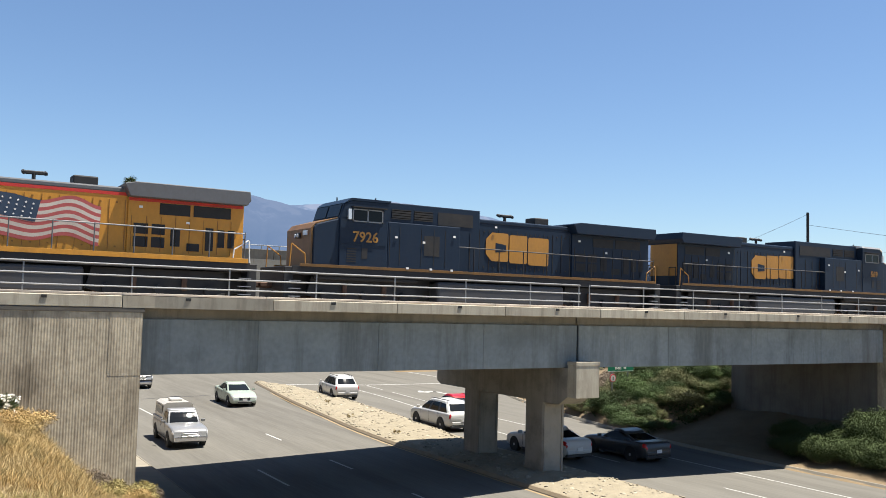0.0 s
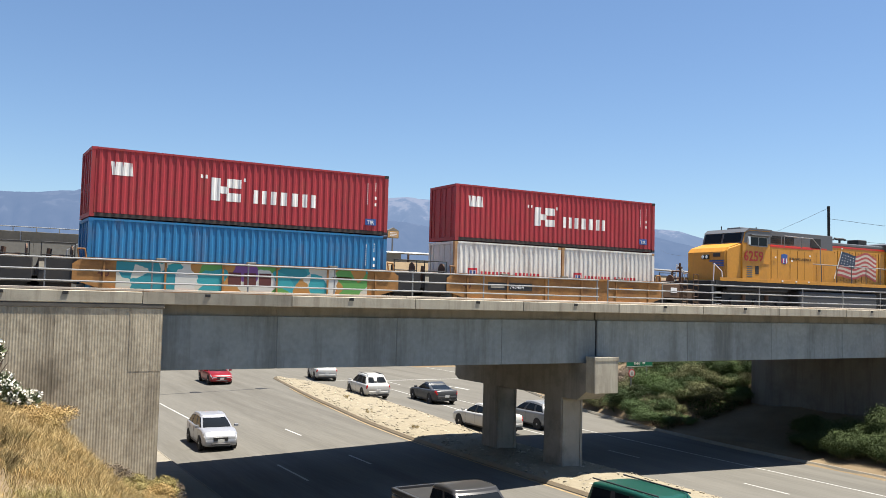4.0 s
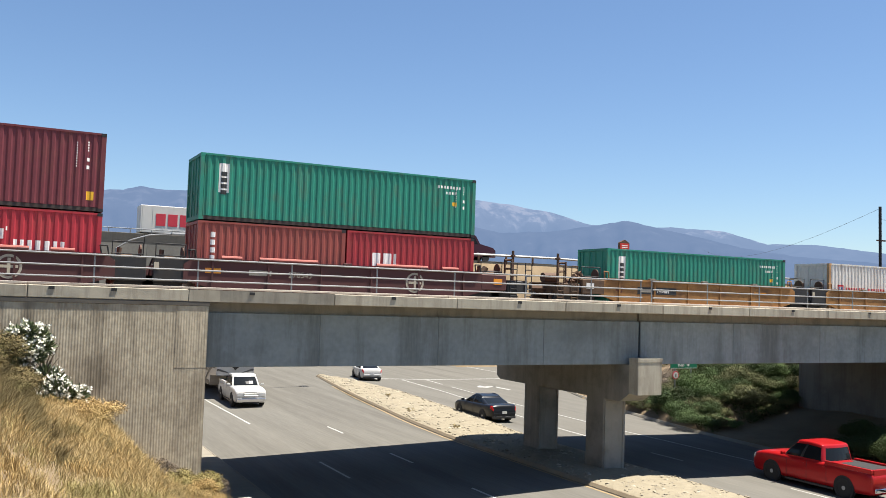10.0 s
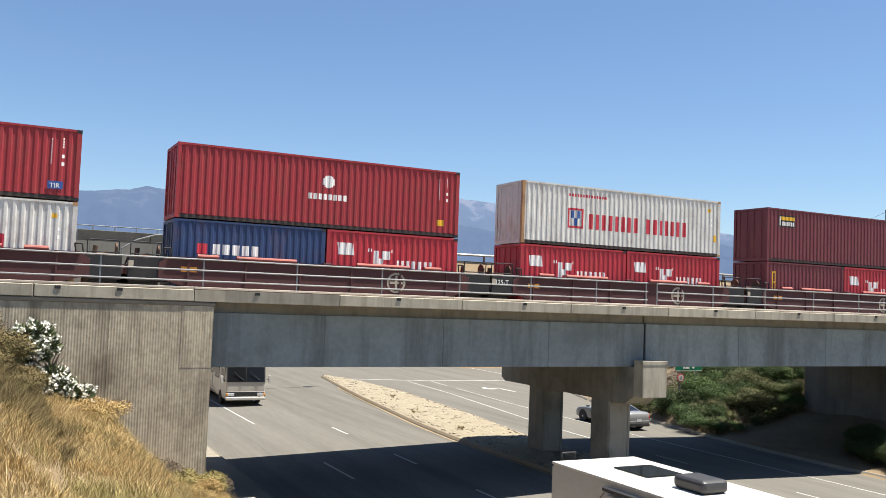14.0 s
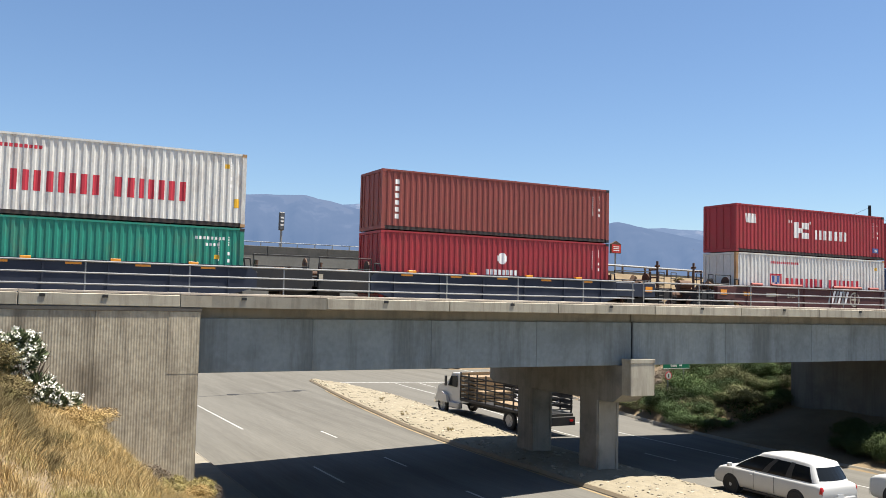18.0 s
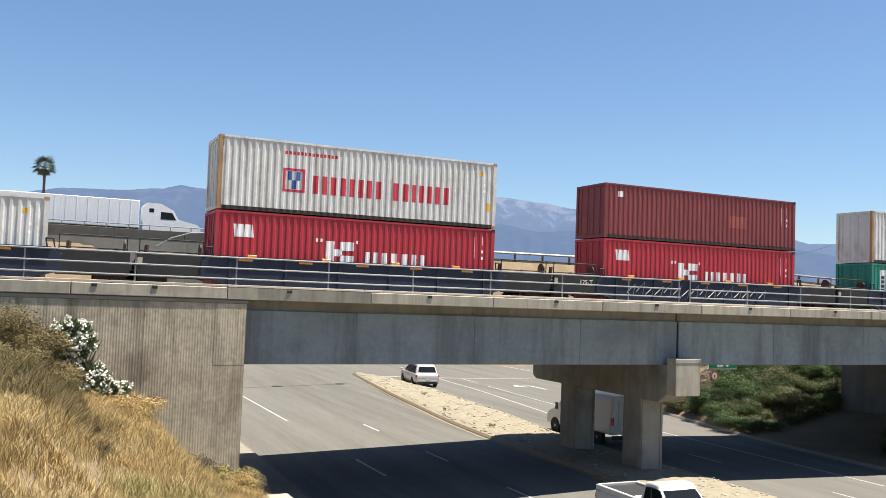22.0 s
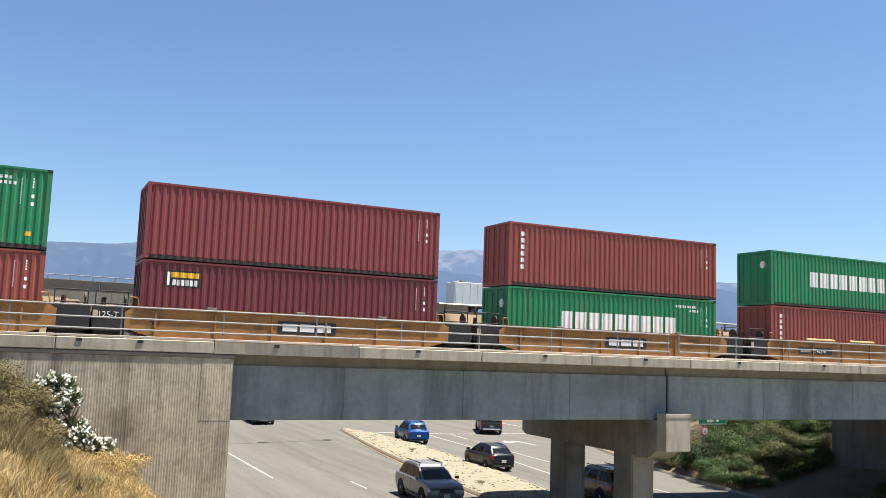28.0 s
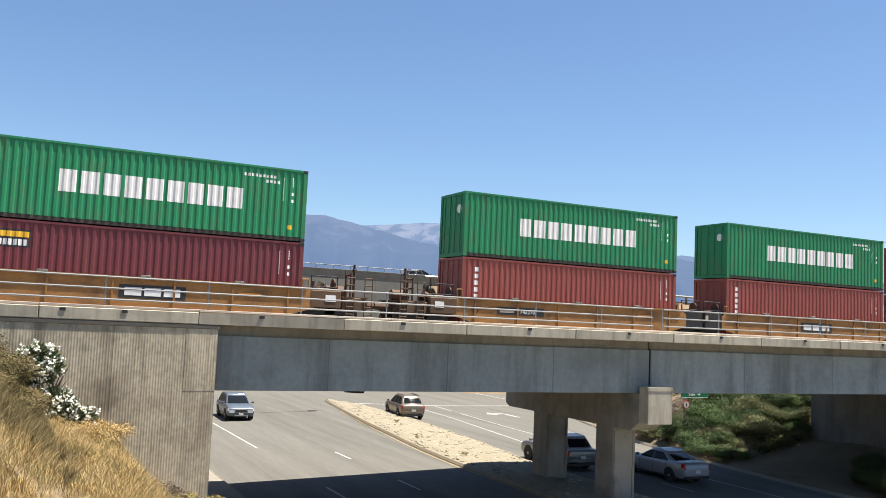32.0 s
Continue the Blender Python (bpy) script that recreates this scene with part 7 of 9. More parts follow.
def stake_truck():
    ob = thing("stake_truck", "white-cab stake-bed truck with black slatted sides carrying lumber and scrap metal", "truck", "road vehicles")
    white = car_paint("white", WHITE_P, 0)
    wood = mat("pale_lumber", (0.22, 0.155, 0.09), 0.8, vary=0.25, scale=6)
    L = 9.6
    shell = prism_bm([(2.1, 0.75), (2.1, 2.45), (2.3, 2.55), (3.05, 2.52), (3.5, 1.85), (4.35, 1.72), (4.7, 1.55), (4.78, 1.0), (4.72, 0.75)], "x", -1.0, 1.0)
    bmesh.ops.bevel(shell, geom=shell.edges[:], offset=0.06, segments=2, profile=0.5, affect="EDGES")
    cab = part("cab", shell, white, ob)
    part("grille", block(-0.5, 4.74, 0.95, 0.5, 4.80, 1.45, 0.02, 1), CHROME, cab)
    part("bumper", block(-1.1, 4.75, 0.5, 1.1, 4.92, 0.78, 0.05, 2), CHROME, cab)
    for s in (-1, 1):
        part("door_window", prism_bm([(2.45, 1.7), (3.4, 1.7), (3.08, 2.32), (2.45, 2.36)], "x", s * 1.055 - 0.012, s * 1.055 + 0.008), GLASS, cab)
        part("mirror", block(s * 1.25 - 0.06, 3.3, 1.7, s * 1.25 + 0.06, 3.4, 2.3), BLACK_TRIM, cab)
        part("fender", prism_bm([(3.2, 0.7), (3.35, 1.15), (3.85, 1.3), (4.4, 1.15), (4.6, 0.7)], "x", s * 1.12 - 0.12, s * 1.12 + 0.05), white, cab)
        part("step_tank", block(s * 1.0 - 0.2, 2.15, 0.45, s * 1.0 + 0.15, 3.1, 0.8, 0.05, 2), ALLOY, ob)
    part("windshield", prism_bm([(3.13, 2.46), (3.55, 1.8), (3.58, 1.82), (3.17, 2.48)], "x", -0.92, 0.92), GLASS, cab)
    part("chassis", block(-0.45, -4.7, 0.65, 0.45, 4.7, 0.9), DARK, ob)
    part("flat_bed", block(-1.2, -4.8, 0.98, 1.2, 1.95, 1.14, 0.02, 1), DARK, ob)
    for s in (-1, 1):
        for i in range(9):
            y = -4.7 + i * 0.82
            part("stake", block(s * 1.17 - 0.03, y, 1.14, s * 1.17 + 0.03, y + 0.07, 2.65), DARK, ob)
        for k in range(5):
            part("rail_board", block(s * 1.17 - 0.015, -4.75, 1.3 + k * 0.27, s * 1.17 + 0.015, 1.9, (1.38 if s < 0 else 1.53) + k * 0.27), DARK, ob)
    for k in range(6):
        part("head_board", block(-1.15, 1.86, 1.2 + k * 0.25, 1.15, 1.92, 1.38 + k * 0.25), wood, ob)
    for k in range(5):
        part("lumber", block(-1.0, 0.75, 1.16 + k * 0.27, 1.0, 1.8, 1.37 + k * 0.27), wood, ob)
        if k < 3:
            part("crate_board", block(-1.0, -0.1, 1.16 + k * 0.2, 1.0, 0.65, 1.30 + k * 0.2), wood, ob)
        part("rear_board", block(-1.15, -4.78, 1.3 + k * 0.3, 1.15, -4.73, 1.36 + k * 0.3), DARK, ob)
    rng = random.Random(5)
    for k in range(24):
        a = Vector((rng.uniform(-0.9, 0.9), rng.uniform(-4.5, -3.0), rng.uniform(1.2, 1.9)))
        b = a + Vector((rng.uniform(-0.6, 0.6), rng.uniform(-0.6, 0.6), rng.uniform(-0.1, 0.6)))
        b.x, b.y = max(-1.1, min(1.1, b.x)), max(-4.7, min(-2.2, b.y))
        part("scrap_tube", tubes([(a, b)], 0.03), ALLOY, ob)
    part("pallet", block(-0.9, -2.9, 1.14, 0.9, -1.0, 1.3), wood, ob)
    part("tail_lift", block(-1.15, -5.0, 0.55, 1.15, -4.8, 0.98), DARK, ob)
    for s in (-1, 1):
        part("tail_light", block(s * 0.9 - 0.1, -5.03, 0.75, s * 0.9 + 0.1, -4.99, 0.85), TAIL, ob)
    wheels(ob, (-2.6, 3.9), 1.12, 0.5, arch=False)
    return ob


def service_van():
    ob = thing("service_van", "white utility van with a tall boxy service body and rear door", "van", "road vehicles")
    white = car_paint("white", WHITE_P, 0)
    bm = bmesh.new()
    loft(bm, [[(x * k, y, z) for x, y in ((-1.06, -2.9), (1.06, -2.9), (1.06, 0.85), (-1.06, 0.85))] for z, k in ((0.62, 1.0), (1.5, 1.0), (2.2, 0.93), (2.5, 0.86))])
    bmesh.ops.bevel(bm, geom=bm.edges[:], offset=0.09, segments=3, profile=0.5, affect="EDGES")
    part("service_body", bm, white, ob)
    part("over_cab", prism_bm([(0.8, 2.0), (0.8, 2.42), (1.15, 2.2), (1.35, 1.98)], "x", -0.86, 0.86), white, ob, "sloping fairing over the cab")
    bm = prism_bm([(0.76, 0.45), (0.76, 1.98), (1.35, 1.98), (1.95, 1.28), (2.62, 1.12), (2.82, 0.92), (2.85, 0.45)], "x", -0.98, 0.98)
    bmesh.ops.bevel(bm, geom=bm.edges[:], offset=0.06, segments=2, profile=0.5, affect="EDGES")
    part("cab", bm, white, ob)
    part("front_bumper", block(-0.95, 2.78, 0.42, 0.95, 2.95, 0.62, 0.04, 2), CHROME, ob)
    for y in (-2.2, -1.2, -0.2):
        part("rack_clutter", tubes([((-0.5, y, 2.75), (0.6, y + 0.7, 2.72)), ((-0.7, y - 0.3, 2.88), (-0.65, y + 0.6, 2.86))], 0.045), RAILING, ob)
    part("windshield", prism_bm([(1.37, 1.93), (1.93, 1.3), (1.97, 1.3), (1.41, 1.95)], "x", -0.85, 0.85), GLASS, ob)
    for s in (-1, 1):
        part("door_window", prism_bm([(0.85, 1.3), (1.75, 1.3), (1.3, 1.82), (0.85, 1.84)], "x", s * 0.965 - 0.01, s * 0.965 + 0.008), GLASS, ob)
        for i in range(3):
            part("locker_door", block(s * 1.06 - 0.01, -2.8 + i * 1.18, 0.75, s * 1.06 + 0.012, -1.72 + i * 1.18, 1.45), white, ob)
        part("tail_light", block(s * 0.98 - 0.07, -2.93, 1.1, s * 0.98 + 0.07, -2.88, 1.45), TAIL, ob)
        part("side_mirror", block(s * 1.2 - 0.06, 1.5, 1.3, s * 1.2 + 0.06, 1.6, 1.65), BLACK_TRIM, ob)
    part("rear_door", block(-0.66, -2.93, 0.75, 0.66, -2.89, 2.30, 0.015, 1), white, ob)
    part("rear_bumper", block(-1.0, -3.1, 0.42, 1.0, -2.88, 0.6, 0.02, 1), DARK, ob)
    part("number_plate", block(-0.5, -2.945, 0.85, -0.2, -2.93, 1.0), PLATE, ob)
    for y in (-2.5, -1.2, 0.3):
        part("ladder_rack", tubes([((-0.95, y, 2.62), (-0.95, y, 2.85)), ((0.95, y, 2.62), (0.95, y, 2.85)), ((-0.95, y, 2.85), (0.95, y, 2.85))], 0.03), ALLOY, ob)
    wheels(ob, (-1.7, 2.0), 0.98, 0.37)
    return ob


def utility_trailer():
    ob = thing("utility_trailer", "low black open utility trailer with mesh sides and yellow straps", "trailer", "road vehicles")
    part("deck", block(-1.0, -2.6, 0.45, 1.0, 1.5, 0.55), DARK, ob)
    for s in (-1, 1):
        for y in (-2.6, -1.6, -0.6, 0.4, 1.45):
            part("post", block(s * 0.95 - 0.03, y, 0.55, s * 0.95 + 0.03, y + 0.05, 1.15), DARK, ob)
        part("side_rail", block(s * 0.95 - 0.03, -2.6, 1.1, s * 0.95 + 0.03, 1.5, 1.16), DARK, ob)
    gate = part("ramp_gate", tubes([((-0.95, -2.62, 0.5), (-0.95, -2.62, 1.85)), ((0.95, -2.62, 0.5), (0.95, -2.62, 1.85)), ((-0.95, -2.62, 1.85), (0.95, -2.62, 1.85))], 0.035), DARK, ob, "tall upright mesh ramp gate")
    for k in range(7):
        part("gate_bar", tubes([((-0.72 + 0.24 * k, -2.62, 0.55), (-0.72 + 0.24 * k, -2.62, 1.85))], 0.018), DARK, gate)
    for k in range(6):
        part("deck_plank", block(-0.92 + 0.31 * k, -2.55, 0.552, -0.63 + 0.31 * k, 1.45, 0.60), mat("trailer_plank", (0.40, 0.24, 0.09), 0.8, vary=0.25, scale=5), ob)
    for k in range(3):
        for sd in (-1, 1):
            part("mesh_rail", tubes([((sd * 0.95, -2.6, 0.66 + 0.15 * k), (sd * 0.95, 1.45, 0.66 + 0.15 * k))], 0.014), DARK, ob)
    part("drawbar", tubes([((-0.6, 1.5, 0.5), (0, 2.7, 0.5)), ((0.6, 1.5, 0.5), (0, 2.7, 0.5))], 0.05), DARK, ob)
    wheels(ob, (-0.3,), 1.05, 0.33, arch=False)
    return ob


TRAFFIC = []      # thing, way (+1 outbound), lane, length, [(t, y of the near bumper)]


def drive(ob, way, lane, length, rows):
    TRAFFIC.append((ob, way, lane, length, rows))


SIL = SILVER
MOTORHOME, STAKE, VAN = motorhome(), stake_truck(), service_van()
MOTORHOME.scale, STAKE.scale, VAN.scale = (1, 1, 0.90), (1.04, 1.25, 1.05), (1.06, 1.05, 1.0)
camper = car("small_pickup", "silver pickup truck with a boxy camper shell", "silver", SIL, "pickup")
camper_shell(camper, "small_pickup")
drive(camper, -1, 11.8, 5.05, [(0.0, 44.9), (0.5, 39.4), (1.0, 34.0), (2.0, 21.5)])
drive(car("sedan", "pale greenish-silver four-door sedan", "pale_silver", (0.36, 0.41, 0.34), "car"), -1, 18.4, 4.85, [(0.0, 58.3), (0.5, 50.4), (1.0, 42.7), (1.5, 35.2), (2.0, 28.0)])
drive(car("pickup", "dark grey crew-cab pickup truck with a chrome grille", "dark_grey", (0.05, 0.049, 0.049), "pickup"), -1, 14.15, 5.8, [(0.5, 65.1), (1.0, 57.7), (1.5, 50.6), (2.0, 43.8), (2.5, 36.4), (3.0, 29.7), (4.0, 21.3)])
drive(car("big_suv", "dark green sport utility vehicle", "dark_green", (0.01, 0.07, 0.05), "suv", rack=True), -1, 18.4, 5.1, [(1.0, 67.9), (1.5, 57.4), (2.0, 48.1), (2.5, 39.2), (3.0, 31.3), (3.5, 25.0), (4.0, 18.0)])
drive(car("hatch", "small silver-grey four-door hatchback", "steel_grey", (0.30, 0.31, 0.34), "car"), -1, 11.8, 4.05, [(3.5, 49.9), (4.0, 42.7), (4.5, 35.5)])
drive(car("sedan", "red four-door sedan with black tyres", "red", (0.23, 0.012, 0.018), "car"), -1, 18.4, 4.85, [(4.0, 70.0), (4.5, 62.9), (6.5, 30.2), (7.0, 23.5)])
drive(car("big_suv", "brownish-grey large sport utility vehicle with a roof rack", "tan", (0.13, 0.113, 0.095), "suv", rack=True), -1, 11.8, 5.1, [(6.5, 36.8), (7.0, 31.2), (7.5, 25.0), (8.0, 17.0)])
drive(car("suv", "glossy black sport utility vehicle", "black", (0.012, 0.014, 0.018), "suv", rack=True), -1, 18.4, 4.7, [(6.5, 48.4), (7.0, 41.3), (7.5, 34.2), (8.0, 27.1)])
drive(car("sedan", "silver four-door sedan with alloy wheels", "silver", SIL, "car"), -1, 14.15, 4.85, [(6.5, 72.9), (7.0, 61.2), (7.5, 50.6), (8.0, 41.2), (8.5, 33.0)])
TOW = [(9.5, 64.2), (10.0, 56.2), (10.5, 48.7), (11.0, 41.7), (11.5, 35.2), (12.0, 29.2)]
drive(car("pickup", "white crew-cab pickup truck towing a travel trailer", "white", WHITE_P, "pickup", 0), -1, 14.15, 5.8, TOW)
TRAILER = fifth_wheel()
TRAILER.scale = (1, 1, 0.87)
drive(TRAILER, -1, 14.15, 11.2, [(t, y + 5.0) for t, y in TOW] + [(13.0, 21.6)])
drive(MOTORHOME, -1, 13.7, 10.4, [(13.5, 65.0), (15.5, 34.2), (16.0, 27.0), (17.0, 14.0)])
drive(car("small_pickup", "white single-cab pickup truck", "white", WHITE_P, "pickup", 0), -1, 18.4, 5.05, [(20.0, 64.3), (20.5, 52.8), (21.0, 41.3), (21.5, 29.9), (22.0, 21.3)])
DARK_VAN = car("minivan", "dark blue minivan with tinted glass", "dark_blue", (0.008, 0.017, 0.07), "minivan", 0)
DARK_VAN.scale = (0.92, 0.90, 0.96)
drive(DARK_VAN, -1, 12.85, 4.6, [(23.0, 58.0), (23.5, 48.9), (24.0, 39.8), (24.5, 30.7)])
drive(car("wagon", "low white estate car with dark glass", "white", WHITE_P, "car", 0), -1, 18.2, 4.65, [(23.0, 69.4), (23.5, 58.2), (24.0, 47.8), (24.5, 37.8), (25.0, 29.4)])
drive(car("suv", "silver sport utility vehicle with dark glass", "silver", SIL, "suv", rack=True), -1, 18.4, 4.7, [(24.5, 66.9), (25.0, 55.0), (25.5, 43.2)])
drive(car("suv", "grey sport utility vehicle with a roof rack", "mid_grey", (0.22, 0.225, 0.22), "suv", rack=True), -1, 18.4, 4.7, [(27.5, 47.3), (28.0, 38.9)])
drive(car("sedan", "dark blue-grey four-door sedan", "slate", (0.03, 0.04, 0.055), "car"), -1, 18.4, 4.85, [(28.5, 67.3), (29.0, 55.6), (29.5, 43.9), (30.0, 34.4)])
drive(car("sedan", "bright silver four-door family sedan", "bright_silver", (0.52, 0.53, 0.55), "car"), -1, 13.3, 4.85, [(29.5, 65.6), (30.0, 56.0), (30.5, 46.3), (31.0, 36.6)])
drive(car("suv", "slate grey five-door crossover", "slate_grey", (0.10, 0.12, 0.15), "suv"), -1, 14.15, 4.7, [(31.7, 68.0), (32.0, 61.7)])
drive(car("suv", "white compact sport utility vehicle with a spare-wheel cover", "white", WHITE_P, "suv", 0, rack=True), 1, 26.9, 4.6, [(0.0, 60.5), (1.0, 63.3), (4.0, 71.7)])
drive(car("suv", "white crossover with a roof rack", "white", WHITE_P, "suv", 0, rack=True), 1, 26.9, 4.7, [(0.0, 43.8), (4.0, 57.9), (6.5, 66.7)])
drive(car("sedan", "bright red four-door sedan on black tyres", "bright_red", (0.40, 0.012, 0.015), "car"), 1, 30.7, 4.5, [(0.0, 48.7), (1.0, 60.3), (2.0, 71.8)])
drive(car("sedan", "white four-door sedan with dark glass", "white", WHITE_P, "car", 0), 1, 26.9, 4.85, [(0.0, 33.8), (4.0, 40.9), (6.5, 46.6), (7.0, 49.1), (7.5, 51.7), (8.0, 54.3), (9.0, 60.8), (9.5, 64.7), (10.0, 70.4)])
drive(car("coupe", "dark grey low coupe", "charcoal", (0.06, 0.062, 0.065), "car"), 1, 30.7, 4.65, [(0.0, 32.8), (0.5, 34.3), (1.0, 36.2), (4.0, 54.5), (6.5, 79.1)])
drive(car("hatch", "silver retro-styled five-door hatchback", "silver", SIL, "car"), 1, 30.7, 4.3, [(0.0, 17.6), (0.5, 20.8), (1.0, 23.9), (1.5, 26.6), (2.0, 29.4), (2.5, 32.3), (3.0, 35.3), (4.0, 41.7), (6.5, 59.8), (7.0, 63.8), (7.5, 67.9)])
drive(car("sedan", "glossy black four-door sedan", "black", (0.012, 0.014, 0.018), "car"), 1, 26.9, 4.85, [(7.5, 20.6), (8.0, 24.8), (8.5, 29.8), (9.0, 34.7), (9.5, 40.0), (10.0, 45.8), (10.5, 52.0), (11.0, 58.6), (11.5, 65.7), (12.0, 73.2)])
RP = [(10.0, 24.8), (10.5, 32.6), (11.0, 41.6), (11.5, 48.6), (12.0, 55.6), (12.5, 64.0)]
drive(car("pickup", "red pickup truck towing a small trailer", "bright_red", (0.40, 0.012, 0.015), "pickup"), 1, 30.7, 5.8, RP)
drive(utility_trailer(), 1, 30.7, 5.6, [(t, y - 5.0) for t, y in RP])
FULL_SEDAN = car("sedan", "long silver full-size sedan", "silver", SIL, "car")
FULL_SEDAN.scale = (1.06, 1.11, 1.03)
drive(FULL_SEDAN, 1, 34.2, 5.3, [(12.5, 25.0), (13.0, 31.2), (13.5, 37.2), (15.5, 59.6), (16.0, 64.8), (16.5, 69.7), (17.0, 74.6)])
drive(STAKE, 1, 27.75, 9.8, [(16.0, 22.1), (17.2, 34.0), (18.0, 42.5), (18.5, 48.8), (19.0, 56.0), (19.5, 62.2), (20.0, 69.8), (20.5, 78.0)])
drive(car("minivan", "white minivan with dark rear glass", "white", WHITE_P, "minivan", 0), 1, 26.9, 5.15, [(18.1, 23.6), (18.8, 28.5), (19.0, 30.2), (19.5, 34.9), (20.0, 40.4), (20.5, 45.6), (21.0, 51.4), (21.5, 57.6), (22.0, 64.3), (22.5, 71.5)])
drive(car("pickup", "white crew-cab pickup truck with a bed cover", "white", WHITE_P, "pickup", 0, cover=True), 1, 30.7, 5.8, [(18.8, 25.7), (19.0, 27.4), (19.5, 34.1), (20.0, 44.2), (20.5, 57.7), (21.0, 74.6)])
drive(VAN, 1, 26.9, 5.9, [(20.0, 16.0), (20.5, 22.5), (20.8, 26.0), (21.5, 32.8), (22.5, 42.7), (23.0, 48.1), (23.5, 53.7), (24.0, 59.6), (24.5, 65.8)])
drive(car("small_pickup", "silver extended-cab pickup truck", "silver", SIL, "pickup"), 1, 34.2, 5.05, [(22.8, 29.9), (23.0, 32.4), (23.5, 39.6), (24.0, 47.6), (24.5, 56.6), (25.0, 66.6)])
drive(car("pickup", "white full-size pickup truck", "white", WHITE_P, "pickup", 0), 1, 30.7, 5.8, [(23.5, 22.4), (24.0, 29.4), (25.0, 48.6), (25.5, 57.8)])
BLUE_CROSS = car("suv", "bright blue five-door crossover", "bright_blue", (0.005, 0.050, 0.19), "suv", 0.25, True)
BLUE_CROSS.scale = (0.95, 0.92, 0.96)
drive(BLUE_CROSS, 1, 26.9, 4.6, [(24.1, 24.9), (24.8, 31.3), (25.5, 37.4), (27.5, 57.6), (28.0, 63.4), (28.5, 69.4), (29.0, 75.6)])
drive(car("hatch", "black hatchback with dark windows", "black", (0.012, 0.014, 0.018), "car"), 1, 26.9, 4.4, [(24.3, 17.0), (24.8, 23.4), (25.5, 29.1), (27.5, 44.7), (28.0, 48.7), (28.5, 52.8), (29.0, 56.9), (29.5, 61.0), (30.0, 65.2), (30.5, 69.4), (31.0, 73.7)])
drive(car("pickup", "dark grey crew-cab pickup truck", "dark_grey", (0.05, 0.049, 0.049), "pickup"), 1, 34.2, 5.8, [(24.0, 19.0), (25.0, 36.0), (27.5, 65.5), (28.0, 71.8)])
drive(car("suv", "champagne-coloured sport utility vehicle with a roof rack", "champagne", (0.17, 0.14, 0.11), "suv", rack=True), 1, 26.9, 4.8, [(28.0, 36.8), (28.5, 40.3), (29.0, 43.7), (29.5, 46.9), (30.0, 50.0), (30.5, 53.0), (31.0, 55.8), (32.0, 61.0)])
drive(car("suv", "silver sport utility vehicle with dark glass", "silver", SIL, "suv"), 1, 26.9, 4.7, [(31.0, 29.4), (32.0, 39.0)])
drive(car("sedan", "silver-grey four-door sedan with dark glass", "steel_grey", (0.30, 0.31, 0.34), "car"), 1, 30.7, 4.85, [(31.0, 21.5), (32.0, 35.0)])


def lane_x(way, lane, y):
    if way < 0:
        return lane + 0.045 * max(-10, min(y, 100) - 40)
    return lane + (0.0075 if lane > 33 else 0.0037) * max(0, min(y, 90) - 45) ** 2 + max(0, y - 90) * 0.3


def drive_rows(way, lane, length, rows):
    """The path of one vehicle from the clip's start to its end, at its own pace before and after it is seen."""
    (t0, y0), (t1, y1) = rows[0], rows[min(1, len(rows) - 1)]
    v0 = (y1 - y0) / (t1 - t0) if t1 > t0 else way * 10.0
    (t2, y2), (t3, y3) = rows[max(-2, -len(rows))], rows[-1]
    v1 = (y3 - y2) / (t3 - t2) if t3 > t2 else v0
    ts = sorted({0.0, 32.0, *(t for t, _ in rows), *(t0 - k for k in (0.5, 1, 2, 4) if t0 - k > 0), *(t3 + k for k in (0.5, 1, 2, 4) if t3 + k < 32)})
    out = []
    for t in ts:
        if t < t0:
            y = y0 + v0 * (t - t0)
        elif t > t3:
            y = y3 + v1 * (t - t3) + (1.5 * min(t - t3, 4) ** 2 if way > 0 else 0)
        else:
            y = lerp_table(rows, t)
        y -= 2.0
        if way > 0 and lane > 30 and 10 < y < 34:
            y -= 0.7 * min(1, (34 - y) / 10)
        yc = y + length / 2
        x = lane_x(way, lane, yc)
        slope = math.degrees(math.atan2(lane_x(way, lane, yc + 1) - x, 1.0))
        out.append((t, pose(x, yc, road_z(x) + 0.005, 0, 0, -slope if way > 0 else 180 - slope)))
    return out

# ---- behind the railway: freeway, signs, palms, poles ----
def cloud_mesh(verts, faces, name):
    me = bpy.data.meshes.new(name)
    me.from_pydata(verts, [], faces)
    me.materials.append(None)
    return me


freeway = thing("freeway_bridge", "grey concrete freeway overpass with a barrier and thin metal rail", "bridge", kind="structure")
part("girder", block(-420, 95.6, 9.9, 44.5, 113, 11.3, 0.05, 1), CONCRETE, freeway)
for i in range(-12, 7):
    part("barrier", block(i * 7.0 + 0.02, 95.2, 11.2, i * 7.0 + 6.98, 95.6, 12.65, 0.03, 1), CONCRETE, freeway)
for i in range(-40, 22):
    part("rail_post", cached(("fpost",), lambda: block(-0.05, -0.04, 0, 0.05, 0.04, 0.45)), RAILING, freeway, at=(i * 2.1, 95.4, 12.65))
part("rail", tubes([((-90, 95.4, 13.1), (44.4, 95.4, 13.1))], 0.05), RAILING, freeway)
part("abutment", block(43.5, 95.7, 4.0, 46.0, 113, 11.25), CONCRETE, freeway)
part("lane_surface", block(-420, 95.7, 11.3, 44.5, 113, 11.4), ASPHALT, freeway)
guard = thing("guard_rail", "weathered steel guard rail on dark wooden posts", "guard rail", kind="structure")


